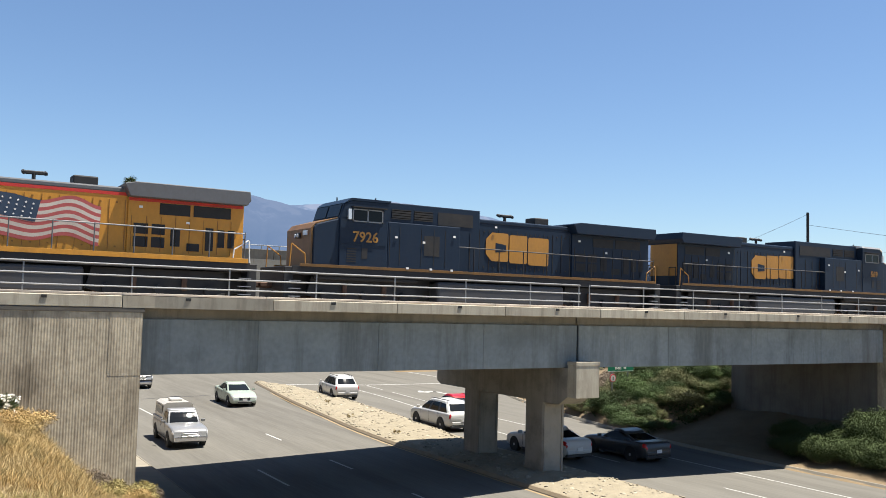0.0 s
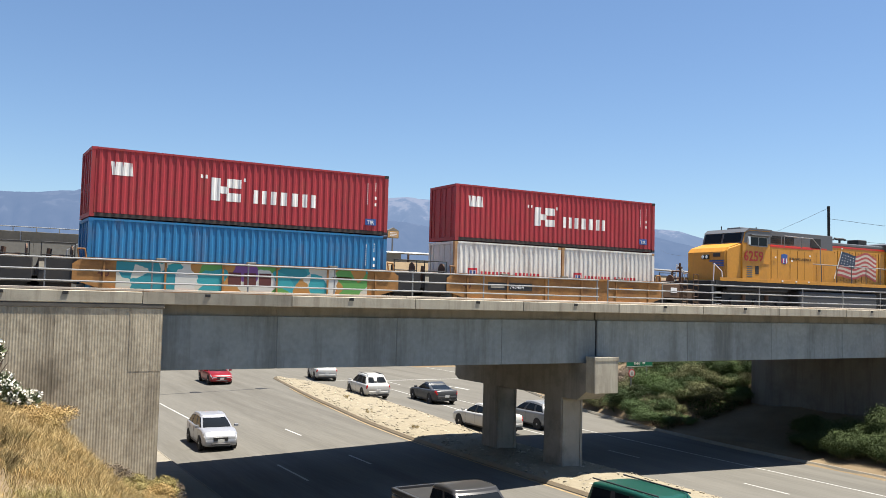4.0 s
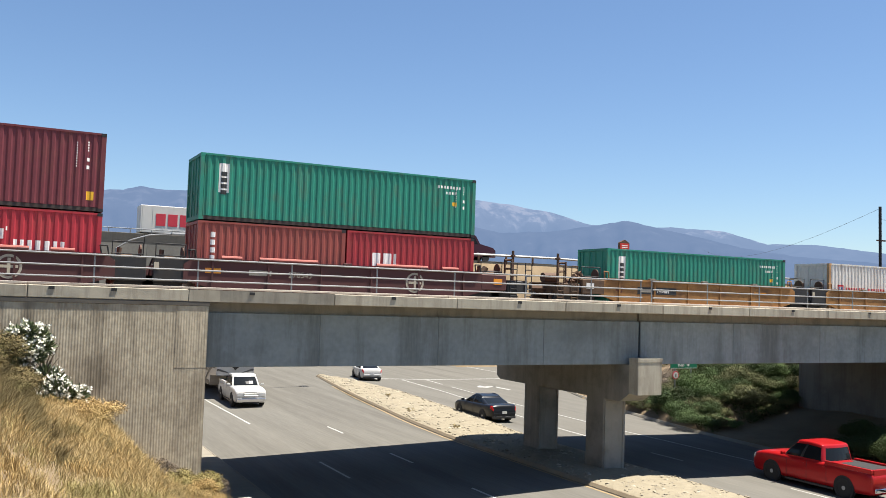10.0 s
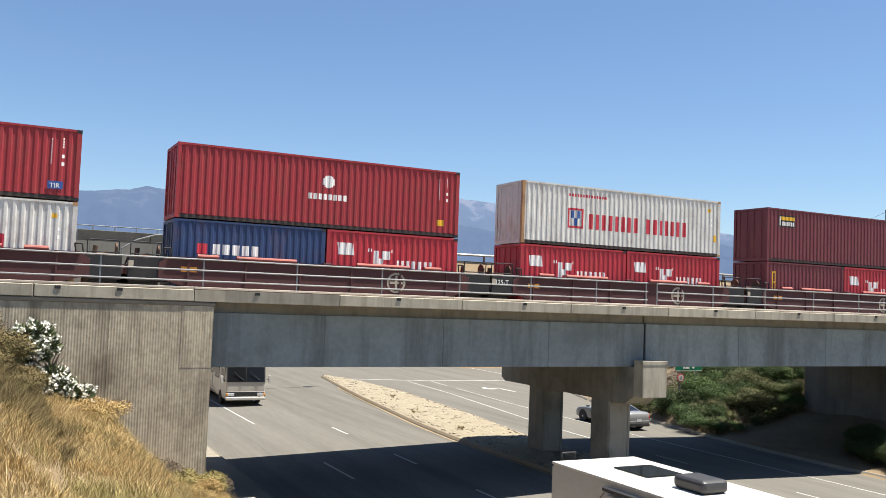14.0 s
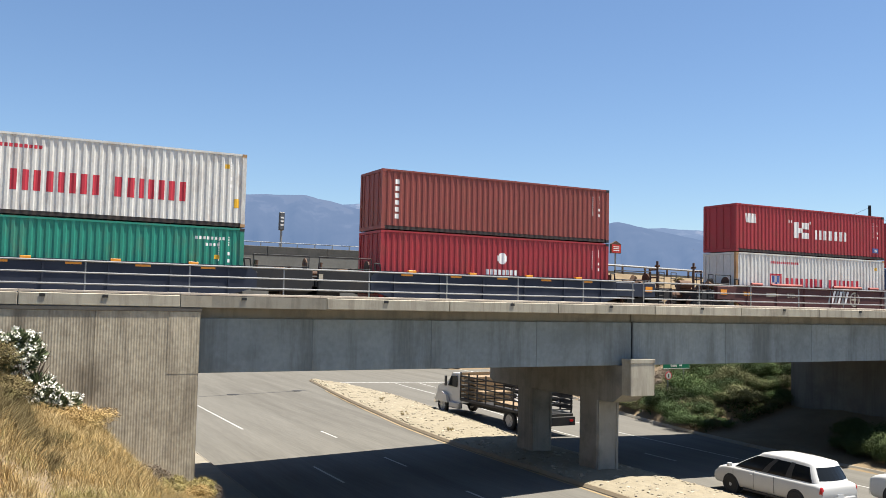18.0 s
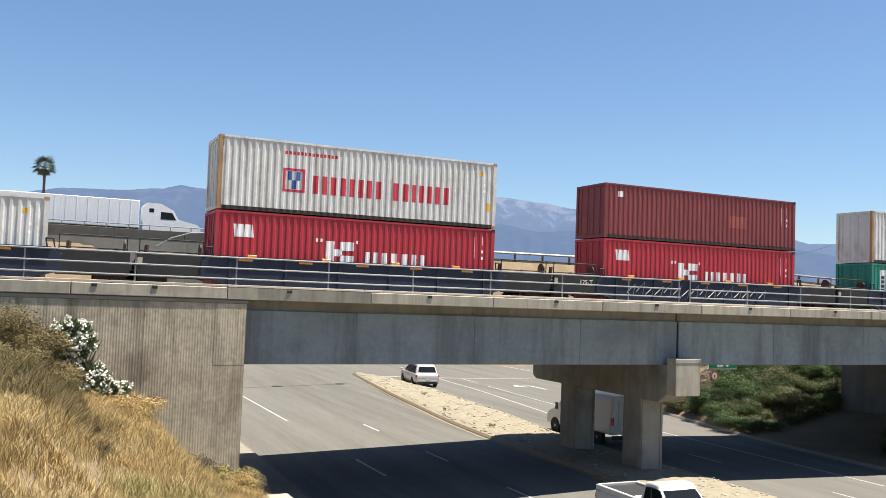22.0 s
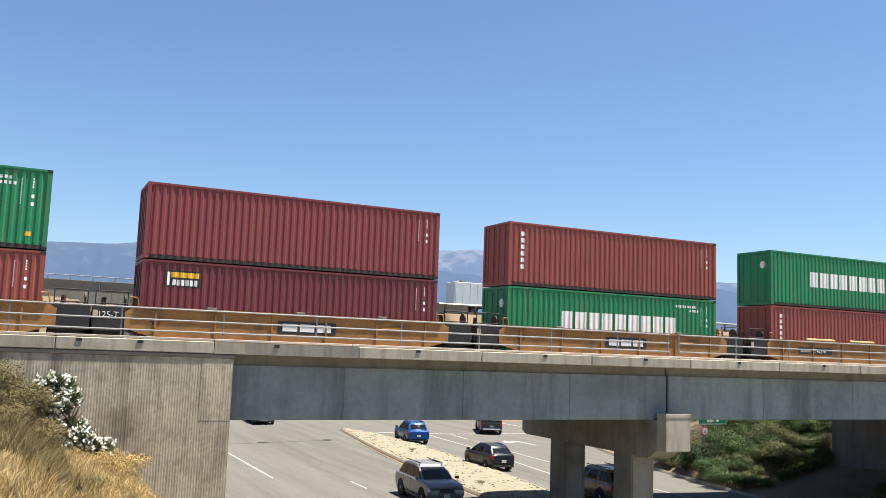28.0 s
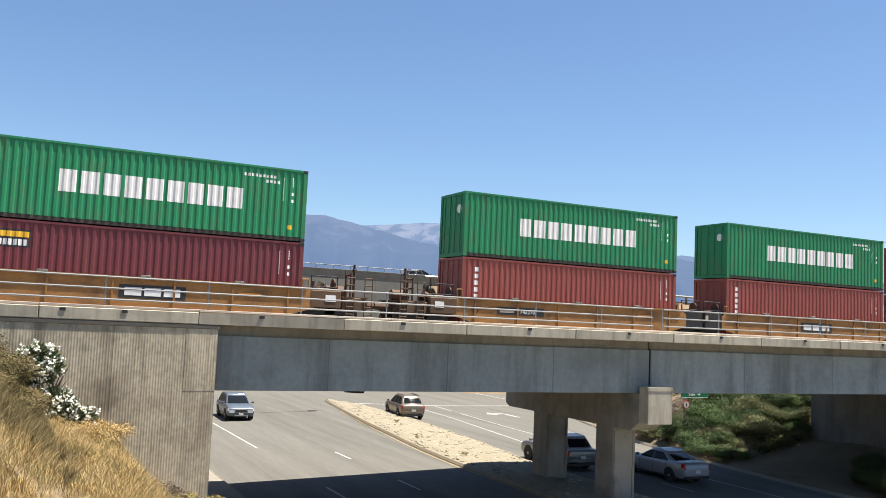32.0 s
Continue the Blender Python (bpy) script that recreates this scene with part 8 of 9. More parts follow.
def fill_top(x):
    return lerp_table([(-900, 11.6), (45, 11.75), (65, 11.85), (100, 11.2), (160, 9.0), (900, 7.0)], x)


bm = bmesh.new()
loft(bm, [[(x, 95.0, fill_top(x) + 0.6), (x, 94.9, fill_top(x) + 0.75), (x, 95.0, fill_top(x) + 0.9), (x, 95.08, fill_top(x) + 0.75)] for x in range(45, 190, 5)])
part("beam", bm, RAILING, guard)
for i in range(36):
    x = 46 + i * 4
    part("post", cached(("gpost",), lambda: block(-0.1, -0.1, -0.6, 0.1, 0.1, 0.95)), RUST, guard, at=(x, 95.25, fill_top(x)))
bm = bmesh.new()
loft(bm, [[(x, 96.0, fill_top(x) - 0.6), (x, 96.0, fill_top(x) + 0.02), (x, 112.5, fill_top(x) + 0.02), (x, 112.5, fill_top(x) - 0.6)] for x in (44.6, 65, 100, 160, 300, 600)])
part("carriageway", bm, ASPHALT, freeway)


def semi(label, trailer_color, cab_color, band=None, writing_text=None, blocks=()):
    """A tractor and its box trailer; front at the origin, pointing along +x."""
    ob = thing("semi_truck", label, "truck", "freeway trucks")
    tm = mat("semi_" + label.split()[0], trailer_color, 0.5, vary=0.06, scale=1)
    cm = car_paint("semi_cab_" + label.split()[0], cab_color, 0)
    tr = part("trailer", block(-22.2, -1.27, 1.15, -6.4, 1.27, 4.05, 0.04, 1), tm, ob)
    for i in range(15):
        part("trailer_rib", block(-22.0 + i * 1.05, -1.29, 1.2, -21.94 + i * 1.05, -1.265, 4.0), tm, tr)
    part("cab", prism_bm([(-6.0, 0.8), (-6.0, 3.5), (-5.6, 3.9), (-4.2, 3.85), (-2.9, 3.2), (-2.3, 2.25), (-0.4, 1.85), (0.0, 1.5), (0.0, 0.6), (-3.5, 0.6)], "y", -1.2, 1.2), cm, ob)
    for s in (-1, 1):
        part("door_window", prism_bm([(-4.2, 2.2), (-2.6, 2.2), (-3.05, 2.95), (-4.2, 3.0)], "y", s * 1.2 - 0.012, s * 1.2 + 0.012), GLASS, ob)
        part("sleeper_window", prism_bm([(-5.4, 2.9), (-4.9, 2.9), (-4.9, 3.3), (-5.4, 3.3)], "y", s * 1.2 - 0.012, s * 1.2 + 0.012), GLASS, ob)
    part("windshield", prism_bm([(-2.92, 3.15), (-2.36, 2.32), (-2.30, 2.34), (-2.86, 3.18)], "y", -1.05, 1.05), GLASS, ob)
    part("chassis", block(-22, -0.5, 0.8, -0.6, 0.5, 1.12), DARK, ob)
    for x in (-20.5, -19.2, -7.6, -6.3, -1.4):
        for s in (-1, 1):
            part("wheel", tubes([((x, s * 1.05 - 0.15, 0.52), (x, s * 1.05 + 0.15, 0.52))], 0.52, 16), RUBBER, ob)
    if band:
        part("logo_panel", block(-12.6, -1.3, 3.25, -9.6, -1.275, 3.75), band, ob, "plain logo panel")
    for x0, x1, z0, z1, ink in blocks:
        part("logo_block", block(x0, -1.30, z0, x1, -1.275, z1), ink, ob, "plain logo block")
    if writing_text:
        part("writing", writing(writing_text, 0.75), INK["blue"], ob, at=(-12.8, -1.29, 2.55))
    return ob


FREEWAY_CONCRETE = mat("freeway_concrete", (0.19, 0.18, 0.155), 0.9, vary=0.15, scale=0.3, fine=4, dirt=(0.12, 0.11, 0.09), dirt_amount=0.6, dirt_scale=0.2, random_tone=0.08)
# concrete retaining wall under the freeway's near edge, behind the railway
wall_back = thing("wall_freeway", "long grey concrete retaining wall below the freeway edge", "wall", kind="structure")
for k in range(14):
    x = -40 + k * 6.0
    part("wall_panel", block(x + 0.01, 93.2, -0.5, x + 5.99, 93.8, fill_top(x) - 0.3), FREEWAY_CONCRETE, wall_back)


FREEWAY = []      # truck, y, [(t, x of its front)]
FREEWAY.append((semi("pale ribbed intermodal box trailer behind a dark maroon tractor", (0.62, 0.58, 0.48), (0.05, 0.008, 0.02), INK["yellow"], "Intermodal"), 98.6, 13.0, [(8.5, 23.7), (9.0, 35.5), (9.5, 46.5)]))
FREEWAY.append((semi("white smooth-sided box trailer with a white tractor", (0.55, 0.57, 0.59), (0.62, 0.62, 0.62), blocks=[(-12.4 + k * 1.0, -11.6 + k * 1.0, 2.2, 3.05, INK["blue"]) for k in range(5)]), 102.0, 12.0, [(6.6, 64.1), (7.0, 73.3), (7.5, 85.3), (8.0, 97.2)]))
FREEWAY.append((semi("bright white box trailer with a white sleeper tractor", (0.7, 0.72, 0.74), (0.75, 0.75, 0.75)), 98.6, 12.0, [(22.0, 16.0), (22.5, 30.0), (23.0, 43.5), (23.5, 56.5)]))
FREEWAY.append((semi("cream box trailer with a red logo panel and white tractor", (0.57, 0.56, 0.52), (0.62, 0.62, 0.62), blocks=[(-20.6 + k * 1.25, -19.6 + k * 1.25, 1.9, 3.2, INK["red"]) for k in range(3)]), 98.6, 12.0, [(11.0, 66.0), (11.5, 81.0), (12.0, 96.0)]))
FREEWAY.append((semi("silver-white box trailer with a white cab", (0.55, 0.58, 0.60), (0.6, 0.6, 0.6)), 102.0, 12.0, [(27.5, 62.0), (28.0, 72.0), (28.5, 82.0)]))
FREEWAY.append((car("sedan", "small dark sedan on the freeway", "black", (0.012, 0.014, 0.018), "car"), 98.6, 12.0, [(19.0, 22.0), (20.0, 48.0)]))
FREEWAY.append((car("pickup", "white pickup truck on the freeway", "white", WHITE_P, "pickup", 0), 98.6, 12.0, [(29.0, 48.0), (30.0, 74.0)]))
FREEWAY.append((car("suv", "dark sport utility vehicle on the freeway", "slate", (0.03, 0.04, 0.055), "suv"), 98.6, 12.0, [(31.0, 22.0), (32.0, 46.0)]))
FREEWAY.append((car("minivan", "white minivan on the freeway", "white", WHITE_P, "minivan", 0), 98.6, 12.0, [(31.0, 2.0), (32.0, 28.0)]))


def freeway_rows(y, rows):
    (t0, x0), (t1, x1) = rows[0], rows[-1]
    v = (x1 - x0) / (t1 - t0)
    ts = sorted({0.0, 32.0, *(t for t, _ in rows), *(t0 - k for k in (1.5, 3, 5) if t0 - k > 0), *(t1 + k for k in (1.5, 3, 5) if t1 + k < 32)})
    out = []
    for t in ts:
        x = lerp_table(rows, t) if t0 <= t <= t1 else x0 + v * (t - t0)
        out.append((t, x, y, fill_top(x) + 0.02))
    return out


TRUNK = mat("palm_trunk", (0.17, 0.13, 0.09), 0.9, vary=0.25, scale=6, bump=0.02)
FROND = mat("palm_frond", (0.05, 0.075, 0.03), 0.7, vary=0.3, scale=3)
DEAD_FROND = mat("dry_palm_frond", (0.17, 0.12, 0.06), 0.85, vary=0.3, scale=3)


def palm(x, y, ground, top, seed, label, spread=1.55):
    rng = random.Random(seed)
    ob = thing("palm_tree", label, "palm tree", at=(x, y, ground))
    h = top - ground - 1.1
    bm = bmesh.new()
    rings = []
    for i in range(15):
        z = h * i / 14
        r = 0.30 - 0.13 * i / 14 + (0.1 if i == 0 else 0) + 0.012 * (i % 2)
        rings.append([(r * math.cos(a * math.tau / 9) + 0.15 * math.sin(z * 0.12), r * math.sin(a * math.tau / 9), z) for a in range(9)])
    loft(bm, rings)
    part("trunk", bm, TRUNK, ob)
    for name, m, n, lo, hi in (("crown", FROND, 34, -0.55, 1.25), ("dead_skirt", DEAD_FROND, 16, -1.35, -0.75)):
        verts, faces = [], []
        for k in range(n):
            a = k * 2.39996 + rng.uniform(-0.2, 0.2)
            el = lo + (hi - lo) * (k + 0.5) / n + rng.uniform(-0.12, 0.12)
            out = Vector((math.cos(a), math.sin(a), 0))
            stem = out * math.cos(el) + Vector((0, 0, math.sin(el)))
            length = spread * rng.uniform(0.75, 1.05) * (0.8 if name == "dead_skirt" else 1)
            hub = Vector((0.15 * math.sin(h * 0.12), 0, h + 0.15)) + stem * length * 0.48
            side = stem.cross(Vector((0, 0, 1))).normalized()
            up = side.cross(stem)
            for j in range(11):                     # a fan of narrow leaflets
                g = (j - 5) * 0.27
                d = stem * math.cos(g) + side * math.sin(g) - Vector((0, 0, 0.28 + 0.1 * abs(g)))
                d.normalize()
                tip = hub + d * length * 0.62 * rng.uniform(0.85, 1.05)
                wv = d.cross(up).normalized() * 0.055
                mid = hub + d * length * 0.3
                b = len(verts)
                verts += [hub, mid - wv, tip - Vector((0, 0, 0.12)), mid + wv]
                faces.append((b, b + 1, b + 2, b + 3))
            b = len(verts)
            root = Vector((0.15 * math.sin(h * 0.12), 0, h + 0.05))
            verts += [root - side * 0.03, root + side * 0.03, hub + side * 0.02, hub - side * 0.02]
            faces.append((b, b + 1, b + 2, b + 3))
        part(name, cloud_mesh([tuple(v) for v in verts], faces, name), m, ob)
    return ob


palm(27.9, 140.0, 4.0, 25.1, 1, "tall slim fan palm with a shaggy round crown")
palm(0.3, 140.0, 4.0, 24.6, 2, "tall fan palm with a thick shaggy crown", 2.0)
palm(0.9, 146.0, 4.0, 19.3, 3, "shorter fan palm behind a taller one", 2.2)


def pole_sign(x, y, z0, z1, w, face, frame_m, label, cap=False):
    ob = thing("pole_sign", label, "sign", at=(x, y, 4.0))
    part("post", tubes([((0, 0, -0.1), (0, 0, z0 - 4.0))], 0.22, 10), RAILING, ob)
    part("cabinet", block(-w / 2, -0.35, z0 - 4, w / 2, 0.35, z1 - 4, 0.05, 1), frame_m, ob)
    part("face", block(-w / 2 + 0.15, -0.37, z0 - 3.85, w / 2 - 0.15, -0.34, z1 - 4.15), face, ob)
    for k in range(3):
        part("face_bar", block(-w * 0.3, -0.385, z0 - 4 + (z1 - z0) * (0.25 + 0.2 * k), w * 0.3, -0.37, z0 - 4 + (z1 - z0) * (0.34 + 0.2 * k)), WHITE_INK, ob)
    if cap:
        part("gable", prism_bm([(-w / 2, z1 - 4), (w / 2, z1 - 4), (0.0, z1 - 3.2)], "y", -0.35, 0.35), frame_m, ob)
    return ob


pole_sign(49.6, 160, 19.6, 23.0, 0.95, L_GREY, L_TANK, "tall narrow dark pylon sign on a pole")
pole_sign(100.3, 200, 22.3, 24.2, 3.2, GUIDE_TAN, PAVING, "brown and yellow sign cabinet on a tall pole", True)
pole_sign(145.0, 180, 20.3, 22.7, 3.2, L_RED, RUST, "red roadside restaurant sign on a pole", True)

utility = thing("utility_pole", "dark wooden utility pole with thin wires", "utility pole", at=(61.4, 45.0, 5.6))
part("post", tubes([((0, 0, -0.3), (-0.12, 0, 9.6))], 0.115, 10), DARK, utility)
part("cross_bar", block(-0.5, -0.05, 6.9, 0.5, 0.05, 7.0), RUST, utility)


def wire(a, b, sag, parent):
    a, b = Vector(a), Vector(b)
    pts = [a.lerp(b, i / 20) - Vector((0, 0, sag * 4 * (i / 20) * (1 - i / 20))) for i in range(21)]
    bm = bmesh.new()
    loft(bm, [[tuple(p + Vector(o) * 0.013) for o in ((1, 0, 0), (0, 0, 1), (-1, 0, 0), (0, 0, -1))] for p in pts])
    part("wire", bm, DARK, parent)


wire((0, 0, 9.5), (115, 140, 17.5), 3.0, utility)
wire((0, 0, 7.0), (60, -30, 7.5), 1.2, utility)
wire((0, 0, 8.6), (80, -20, 8.0), 1.2, utility)

lamp = thing("street_lamp", "pale curved street lamp arm beyond the tracks", "street lamp", at=(7.1, 60.0, 3.4))
pts = [Vector((0, 0, -0.5)), Vector((0, 0, 6.1)), Vector((0.9, 0, 6.7)), Vector((2.1, 0, 7.1)), Vector((3.6, 0, 7.25))]
part("arm", tubes(list(zip(pts, pts[1:])), 0.05, 8), RAILING, lamp)
part("head", block(3.4, -0.15, 7.16, 4.5, 0.15, 7.32, 0.05, 2), RAILING, lamp)

sign = thing("road_sign", "green street-name guide sign over a round prohibition sign", "sign", at=(40.5, 44.0, 0.6))
part("post", tubes([((-0.66, 0, -0.4), (-0.66, 0, 3.2))], 0.05, 8), RAILING, sign)
part("post", tubes([((0.7, 0, -0.4), (0.7, 0, 3.2))], 0.05, 8), RAILING, sign)
part("panel", block(-1.12, -0.09, 2.30, 1.15, -0.06, 3.25, 0.02, 1), mat("sign_green", (0.005, 0.16, 0.09), 0.5, vary=0.05), sign, "green guide panel")
part("panel_rim", block(-1.10, -0.096, 2.32, 1.13, -0.091, 2.35), WHITE_INK, sign)
part("writing", writing("Indio", 0.27, 0.004, 0.006), WHITE_INK, sign, at=(-0.50, -0.098, 2.45))
part("panel_arrow", prism_bm([(0.50, 2.54), (0.37, 2.44), (0.37, 2.50), (0.25, 2.50), (0.25, 2.58), (0.37, 2.58), (0.37, 2.64)], "y", -0.098, -0.091), WHITE_INK, sign)
part("round_sign", tubes([((-0.66, -0.09, 1.88), (-0.66, -0.06, 1.88))], 0.27, 18), INK["red"], sign, "round sign with a red ring")
part("round_face", tubes([((-0.66, -0.095, 1.88), (-0.66, -0.088, 1.88))], 0.21, 18), PLATE, sign)
part("round_arrow", block(-0.70, -0.102, 1.76, -0.62, -0.096, 1.98), BLACK_TRIM, sign)

# ---- plants and stones ----
STRAW = mat("dry_grass_straw", (0.36, 0.243, 0.092), 0.85, vary=0.4, scale=0.9, fine=14, dirt=(0.24, 0.20, 0.075), dirt_amount=0.75, dirt_scale=0.7)
OLIVE = mat("dry_brush", (0.22, 0.165, 0.068), 0.9, vary=0.4, scale=1.0, fine=12, dirt=(0.13, 0.13, 0.045), dirt_amount=0.8, dirt_scale=0.9)
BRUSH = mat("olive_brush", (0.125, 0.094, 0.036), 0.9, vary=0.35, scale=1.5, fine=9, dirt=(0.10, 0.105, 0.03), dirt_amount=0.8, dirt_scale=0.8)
PALE = mat("pale_grass_straw", (0.38, 0.285, 0.135), 0.85, vary=0.35, scale=1.1, fine=14, dirt=(0.30, 0.20, 0.075), dirt_amount=0.6, dirt_scale=1.1)
WEED = mat("green_weed", (0.26, 0.215, 0.078), 0.85, vary=0.4, scale=1.2, fine=10)
LEAF = mat("shrub_leaf", (0.056, 0.088, 0.029), 0.75, vary=0.4, scale=1.4, fine=9, random_tone=0.35)
LEAF_OLIVE = mat("olive_shrub_leaf", (0.118, 0.122, 0.056), 0.8, vary=0.35, scale=0.9, fine=7, random_tone=0.3)
LEAF_DRY = mat("dry_shrub_leaf", (0.175, 0.14, 0.105), 0.9, vary=0.35, scale=0.8, fine=6, random_tone=0.3)
LEAF_DARK = mat("hedge_leaf", (0.048, 0.068, 0.022), 0.85, vary=0.4, scale=0.8, fine=6)
OLEANDER = mat("oleander_leaf", (0.10, 0.125, 0.055), 0.55, vary=0.4, scale=2, fine=10)
PETAL = mat("white_petal", (0.78, 0.76, 0.66), 0.6, vary=0.08)
TWIG = mat("grey_twig", (0.13, 0.10, 0.07), 0.9, vary=0.3)


def blades(spots, rng, n, lo, hi, lean, width, name):
    """Tufts of bent blades of grass on the ground."""
    verts, faces = [], []
    for x, y, z, s in spots:
        for _ in range(n):
            a = rng.uniform(0, math.tau)
            h = rng.uniform(lo, hi) * s
            l = rng.uniform(0.15, lean) * h
            bx, by = x + rng.uniform(-0.14, 0.14), y + rng.uniform(-0.14, 0.14)
            dx, dy = math.cos(a) * l, math.sin(a) * l
            b = rng.uniform(0, math.tau)
            w, v = math.cos(b) * width, math.sin(b) * width
            k = len(verts)
            verts += [(bx - w, by - v, z - 0.05), (bx + w, by + v, z - 0.05), (bx + dx * 0.4 + w * 0.8, by + dy * 0.4 + v * 0.8, z + h * 0.6), (bx + dx * 0.4 - w * 0.8, by + dy * 0.4 - v * 0.8, z + h * 0.6), (bx + dx, by + dy, z + h)]
            faces += [(k, k + 1, k + 2, k + 3), (k + 3, k + 2, k + 4)]
    return cloud_mesh(verts, faces, name)


def bush_mesh(rx, ry, rz, n, size, seed, clumps=14, narrow=0.45, lift=0.0):
    """A crown of many small leaves gathered in clumps, with gaps between them."""
    rng = random.Random(seed)
    heads = []
    for _ in range(clumps):
        a, u = rng.uniform(0, math.tau), rng.uniform(0.05, 1)
        q = math.sqrt(rng.uniform(0.1, 1))
        heads.append(Vector((math.cos(a) * rx * 0.75 * q, math.sin(a) * ry * 0.75 * q, lift + rz * (0.25 + 0.6 * u * (1.15 - 0.5 * q)))))
    verts, faces = [], []
    for _ in range(n):
        c = rng.choice(heads)
        d = Vector((rng.gauss(0, 1), rng.gauss(0, 1), rng.gauss(0.25, 0.8))).normalized()
        p = c + Vector((d.x * rx * 0.36, d.y * ry * 0.36, d.z * rz * 0.26)) * rng.uniform(0.55, 1.05)
        p.z = max(p.z, 0.02)
        t = Vector((rng.gauss(0, 1), rng.gauss(0, 1), rng.gauss(0.3, 0.7))).normalized()
        s = t.cross(d)
        if s.length < 0.1:
            continue
        s = s.normalized() * size * narrow * rng.uniform(0.7, 1.2)
        t = t * size * rng.uniform(0.7, 1.3)
        k = len(verts)
        verts += [tuple(p - t * 0.5), tuple(p + s * 0.5), tuple(p + t * 0.5), tuple(p - s * 0.5)]
        faces.append((k, k + 1, k + 2, k + 3))
    return cloud_mesh(verts, faces, "foliage")


def stems_bm(rx, ry, rz, n, seed, r=0.03):
    rng = random.Random(seed)
    bm = bmesh.new()
    for _ in range(n):
        a = rng.uniform(0, math.tau)
        q = rng.uniform(0.2, 0.8)
        tube(bm, (rng.uniform(-0.1, 0.1), rng.uniform(-0.1, 0.1), -0.15), (math.cos(a) * rx * q, math.sin(a) * ry * q, rz * rng.uniform(0.5, 0.85)), r, 5, r * 0.4)
    return bm


def plant_hill():
    rng = random.Random(11)
    straw, pale, brush, green, dark = [], [], [], [], []
    for _ in range(30000):
        x, y = rng.uniform(-7, 7.0), rng.uniform(5.0, 27.55)
        if x / y < -0.16 or x > 6.9:
            continue
        z = ground_z(x, y)
        clump = noise.noise((x * 1.3, y * 1.1, 5))
        if clump < -0.6 and rng.random() < 0.7:
            continue
        tone = noise.noise((x * 0.42, y * 0.33, 9)) + 0.35 * noise.noise((x * 2.1, y * 1.8, 3)) + rng.uniform(-0.16, 0.16)
        s = 0.5 + 0.9 * max(0, clump + 0.4) * rng.uniform(0.5, 1.25)
        if y > 25.6 and x < 5.4:
            s *= 0.8
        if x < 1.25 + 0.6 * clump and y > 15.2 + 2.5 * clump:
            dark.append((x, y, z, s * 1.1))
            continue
        (brush if tone < -0.22 else green if tone > 0.36 else pale if tone > 0.06 else straw).append((x, y, z, s))
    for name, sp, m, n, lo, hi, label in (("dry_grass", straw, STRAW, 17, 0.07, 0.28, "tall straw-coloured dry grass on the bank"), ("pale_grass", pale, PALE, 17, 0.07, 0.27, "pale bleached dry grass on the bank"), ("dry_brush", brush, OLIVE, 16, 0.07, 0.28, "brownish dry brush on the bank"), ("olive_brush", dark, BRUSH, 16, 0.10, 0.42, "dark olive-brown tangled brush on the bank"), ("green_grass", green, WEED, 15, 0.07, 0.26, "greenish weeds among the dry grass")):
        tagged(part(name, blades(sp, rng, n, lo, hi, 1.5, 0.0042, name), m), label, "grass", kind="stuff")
    # dry brown brush mound by the wall
    for i, (x, y, rx, rz, m) in enumerate(((-1.3, 22.3, 1.5, 1.6, BRUSH), (-0.2, 22.6, 1.1, 1.0, BRUSH), (-3.2, 22.0, 1.8, 1.8, BRUSH), (0.5, 22.9, 0.8, 0.6, BRUSH), (-0.4, 21.0, 0.8, 0.55, BRUSH), (-1.2, 20.4, 0.9, 0.6, BRUSH), (0.4, 21.5, 0.7, 0.5, BRUSH), (-2.2, 20.6, 1.0, 0.7, BRUSH), (4.9, 25.6, 0.6, 0.5, WEED), (5.9, 26.4, 0.6, 0.6, WEED), (2.4, 24.0, 0.9, 0.7, STRAW), (5.6, 25.8, 0.6, 0.55, STRAW), (6.2, 26.9, 0.55, 0.5, TWIG), (4.2, 25.2, 0.6, 0.5, TWIG), (4.7, 26.0, 0.6, 0.45, TWIG))):
        ob = thing("dry_shrub", "dry brown tangled brush mound on the bank" if m is BRUSH else "dry straw-coloured brush tuft on the bank" if m is STRAW else "green-gold weed clump at the foot of the wall" if m is WEED else "grey leafless brush clump on the bank", "shrub", "dry shrubs", at=(x, y, ground_z(x, y) - 0.1))
        part("stem_tangle", stems_bm(rx, rx, rz, 26, 40 + i, 0.012), TWIG, ob)["kind"] = "stuff"
        part("foliage", bush_mesh(rx, rx, rz, int(9000 * rx), 0.10, 50 + i, 34, 0.16), m, ob)
    ol = thing("oleander_bush", "dark-leaved oleander bush covered in white blossom", "bush", at=(1.1, 24.3, ground_z(1.1, 24.3) + 0.1))
    zs = ol.matrix_basis.translation.z
    part("stem_tangle", stems_bm(0.8, 0.6, 1.5, 16, 3, 0.02), TWIG, ol)["kind"] = "stuff"
    heads = [(-0.88, 0, 1.08), (-0.66, 0.1, 1.24), (-0.42, 0, 1.44), (-0.16, 0, 1.52), (0.08, 0.1, 1.40), (0.24, 0, 1.16), (-0.52, -0.1, 0.98), (-0.22, -0.1, 1.12), (0.0, 0, 0.90),
             (-0.30, 0.1, 0.68), (-0.12, 0, 0.48), (0.05, 0.1, 0.26), (0.26, 0, 0.42), (0.46, 0, 0.34), (0.62, 0, 0.14), (0.32, -0.1, 0.10), (0.10, 0, 0.02), (0.80, 0, 0.0), (1.08, 0, -0.10)]
    rng = random.Random(21)
    lv, lf, pv, pf = [], [], [], []
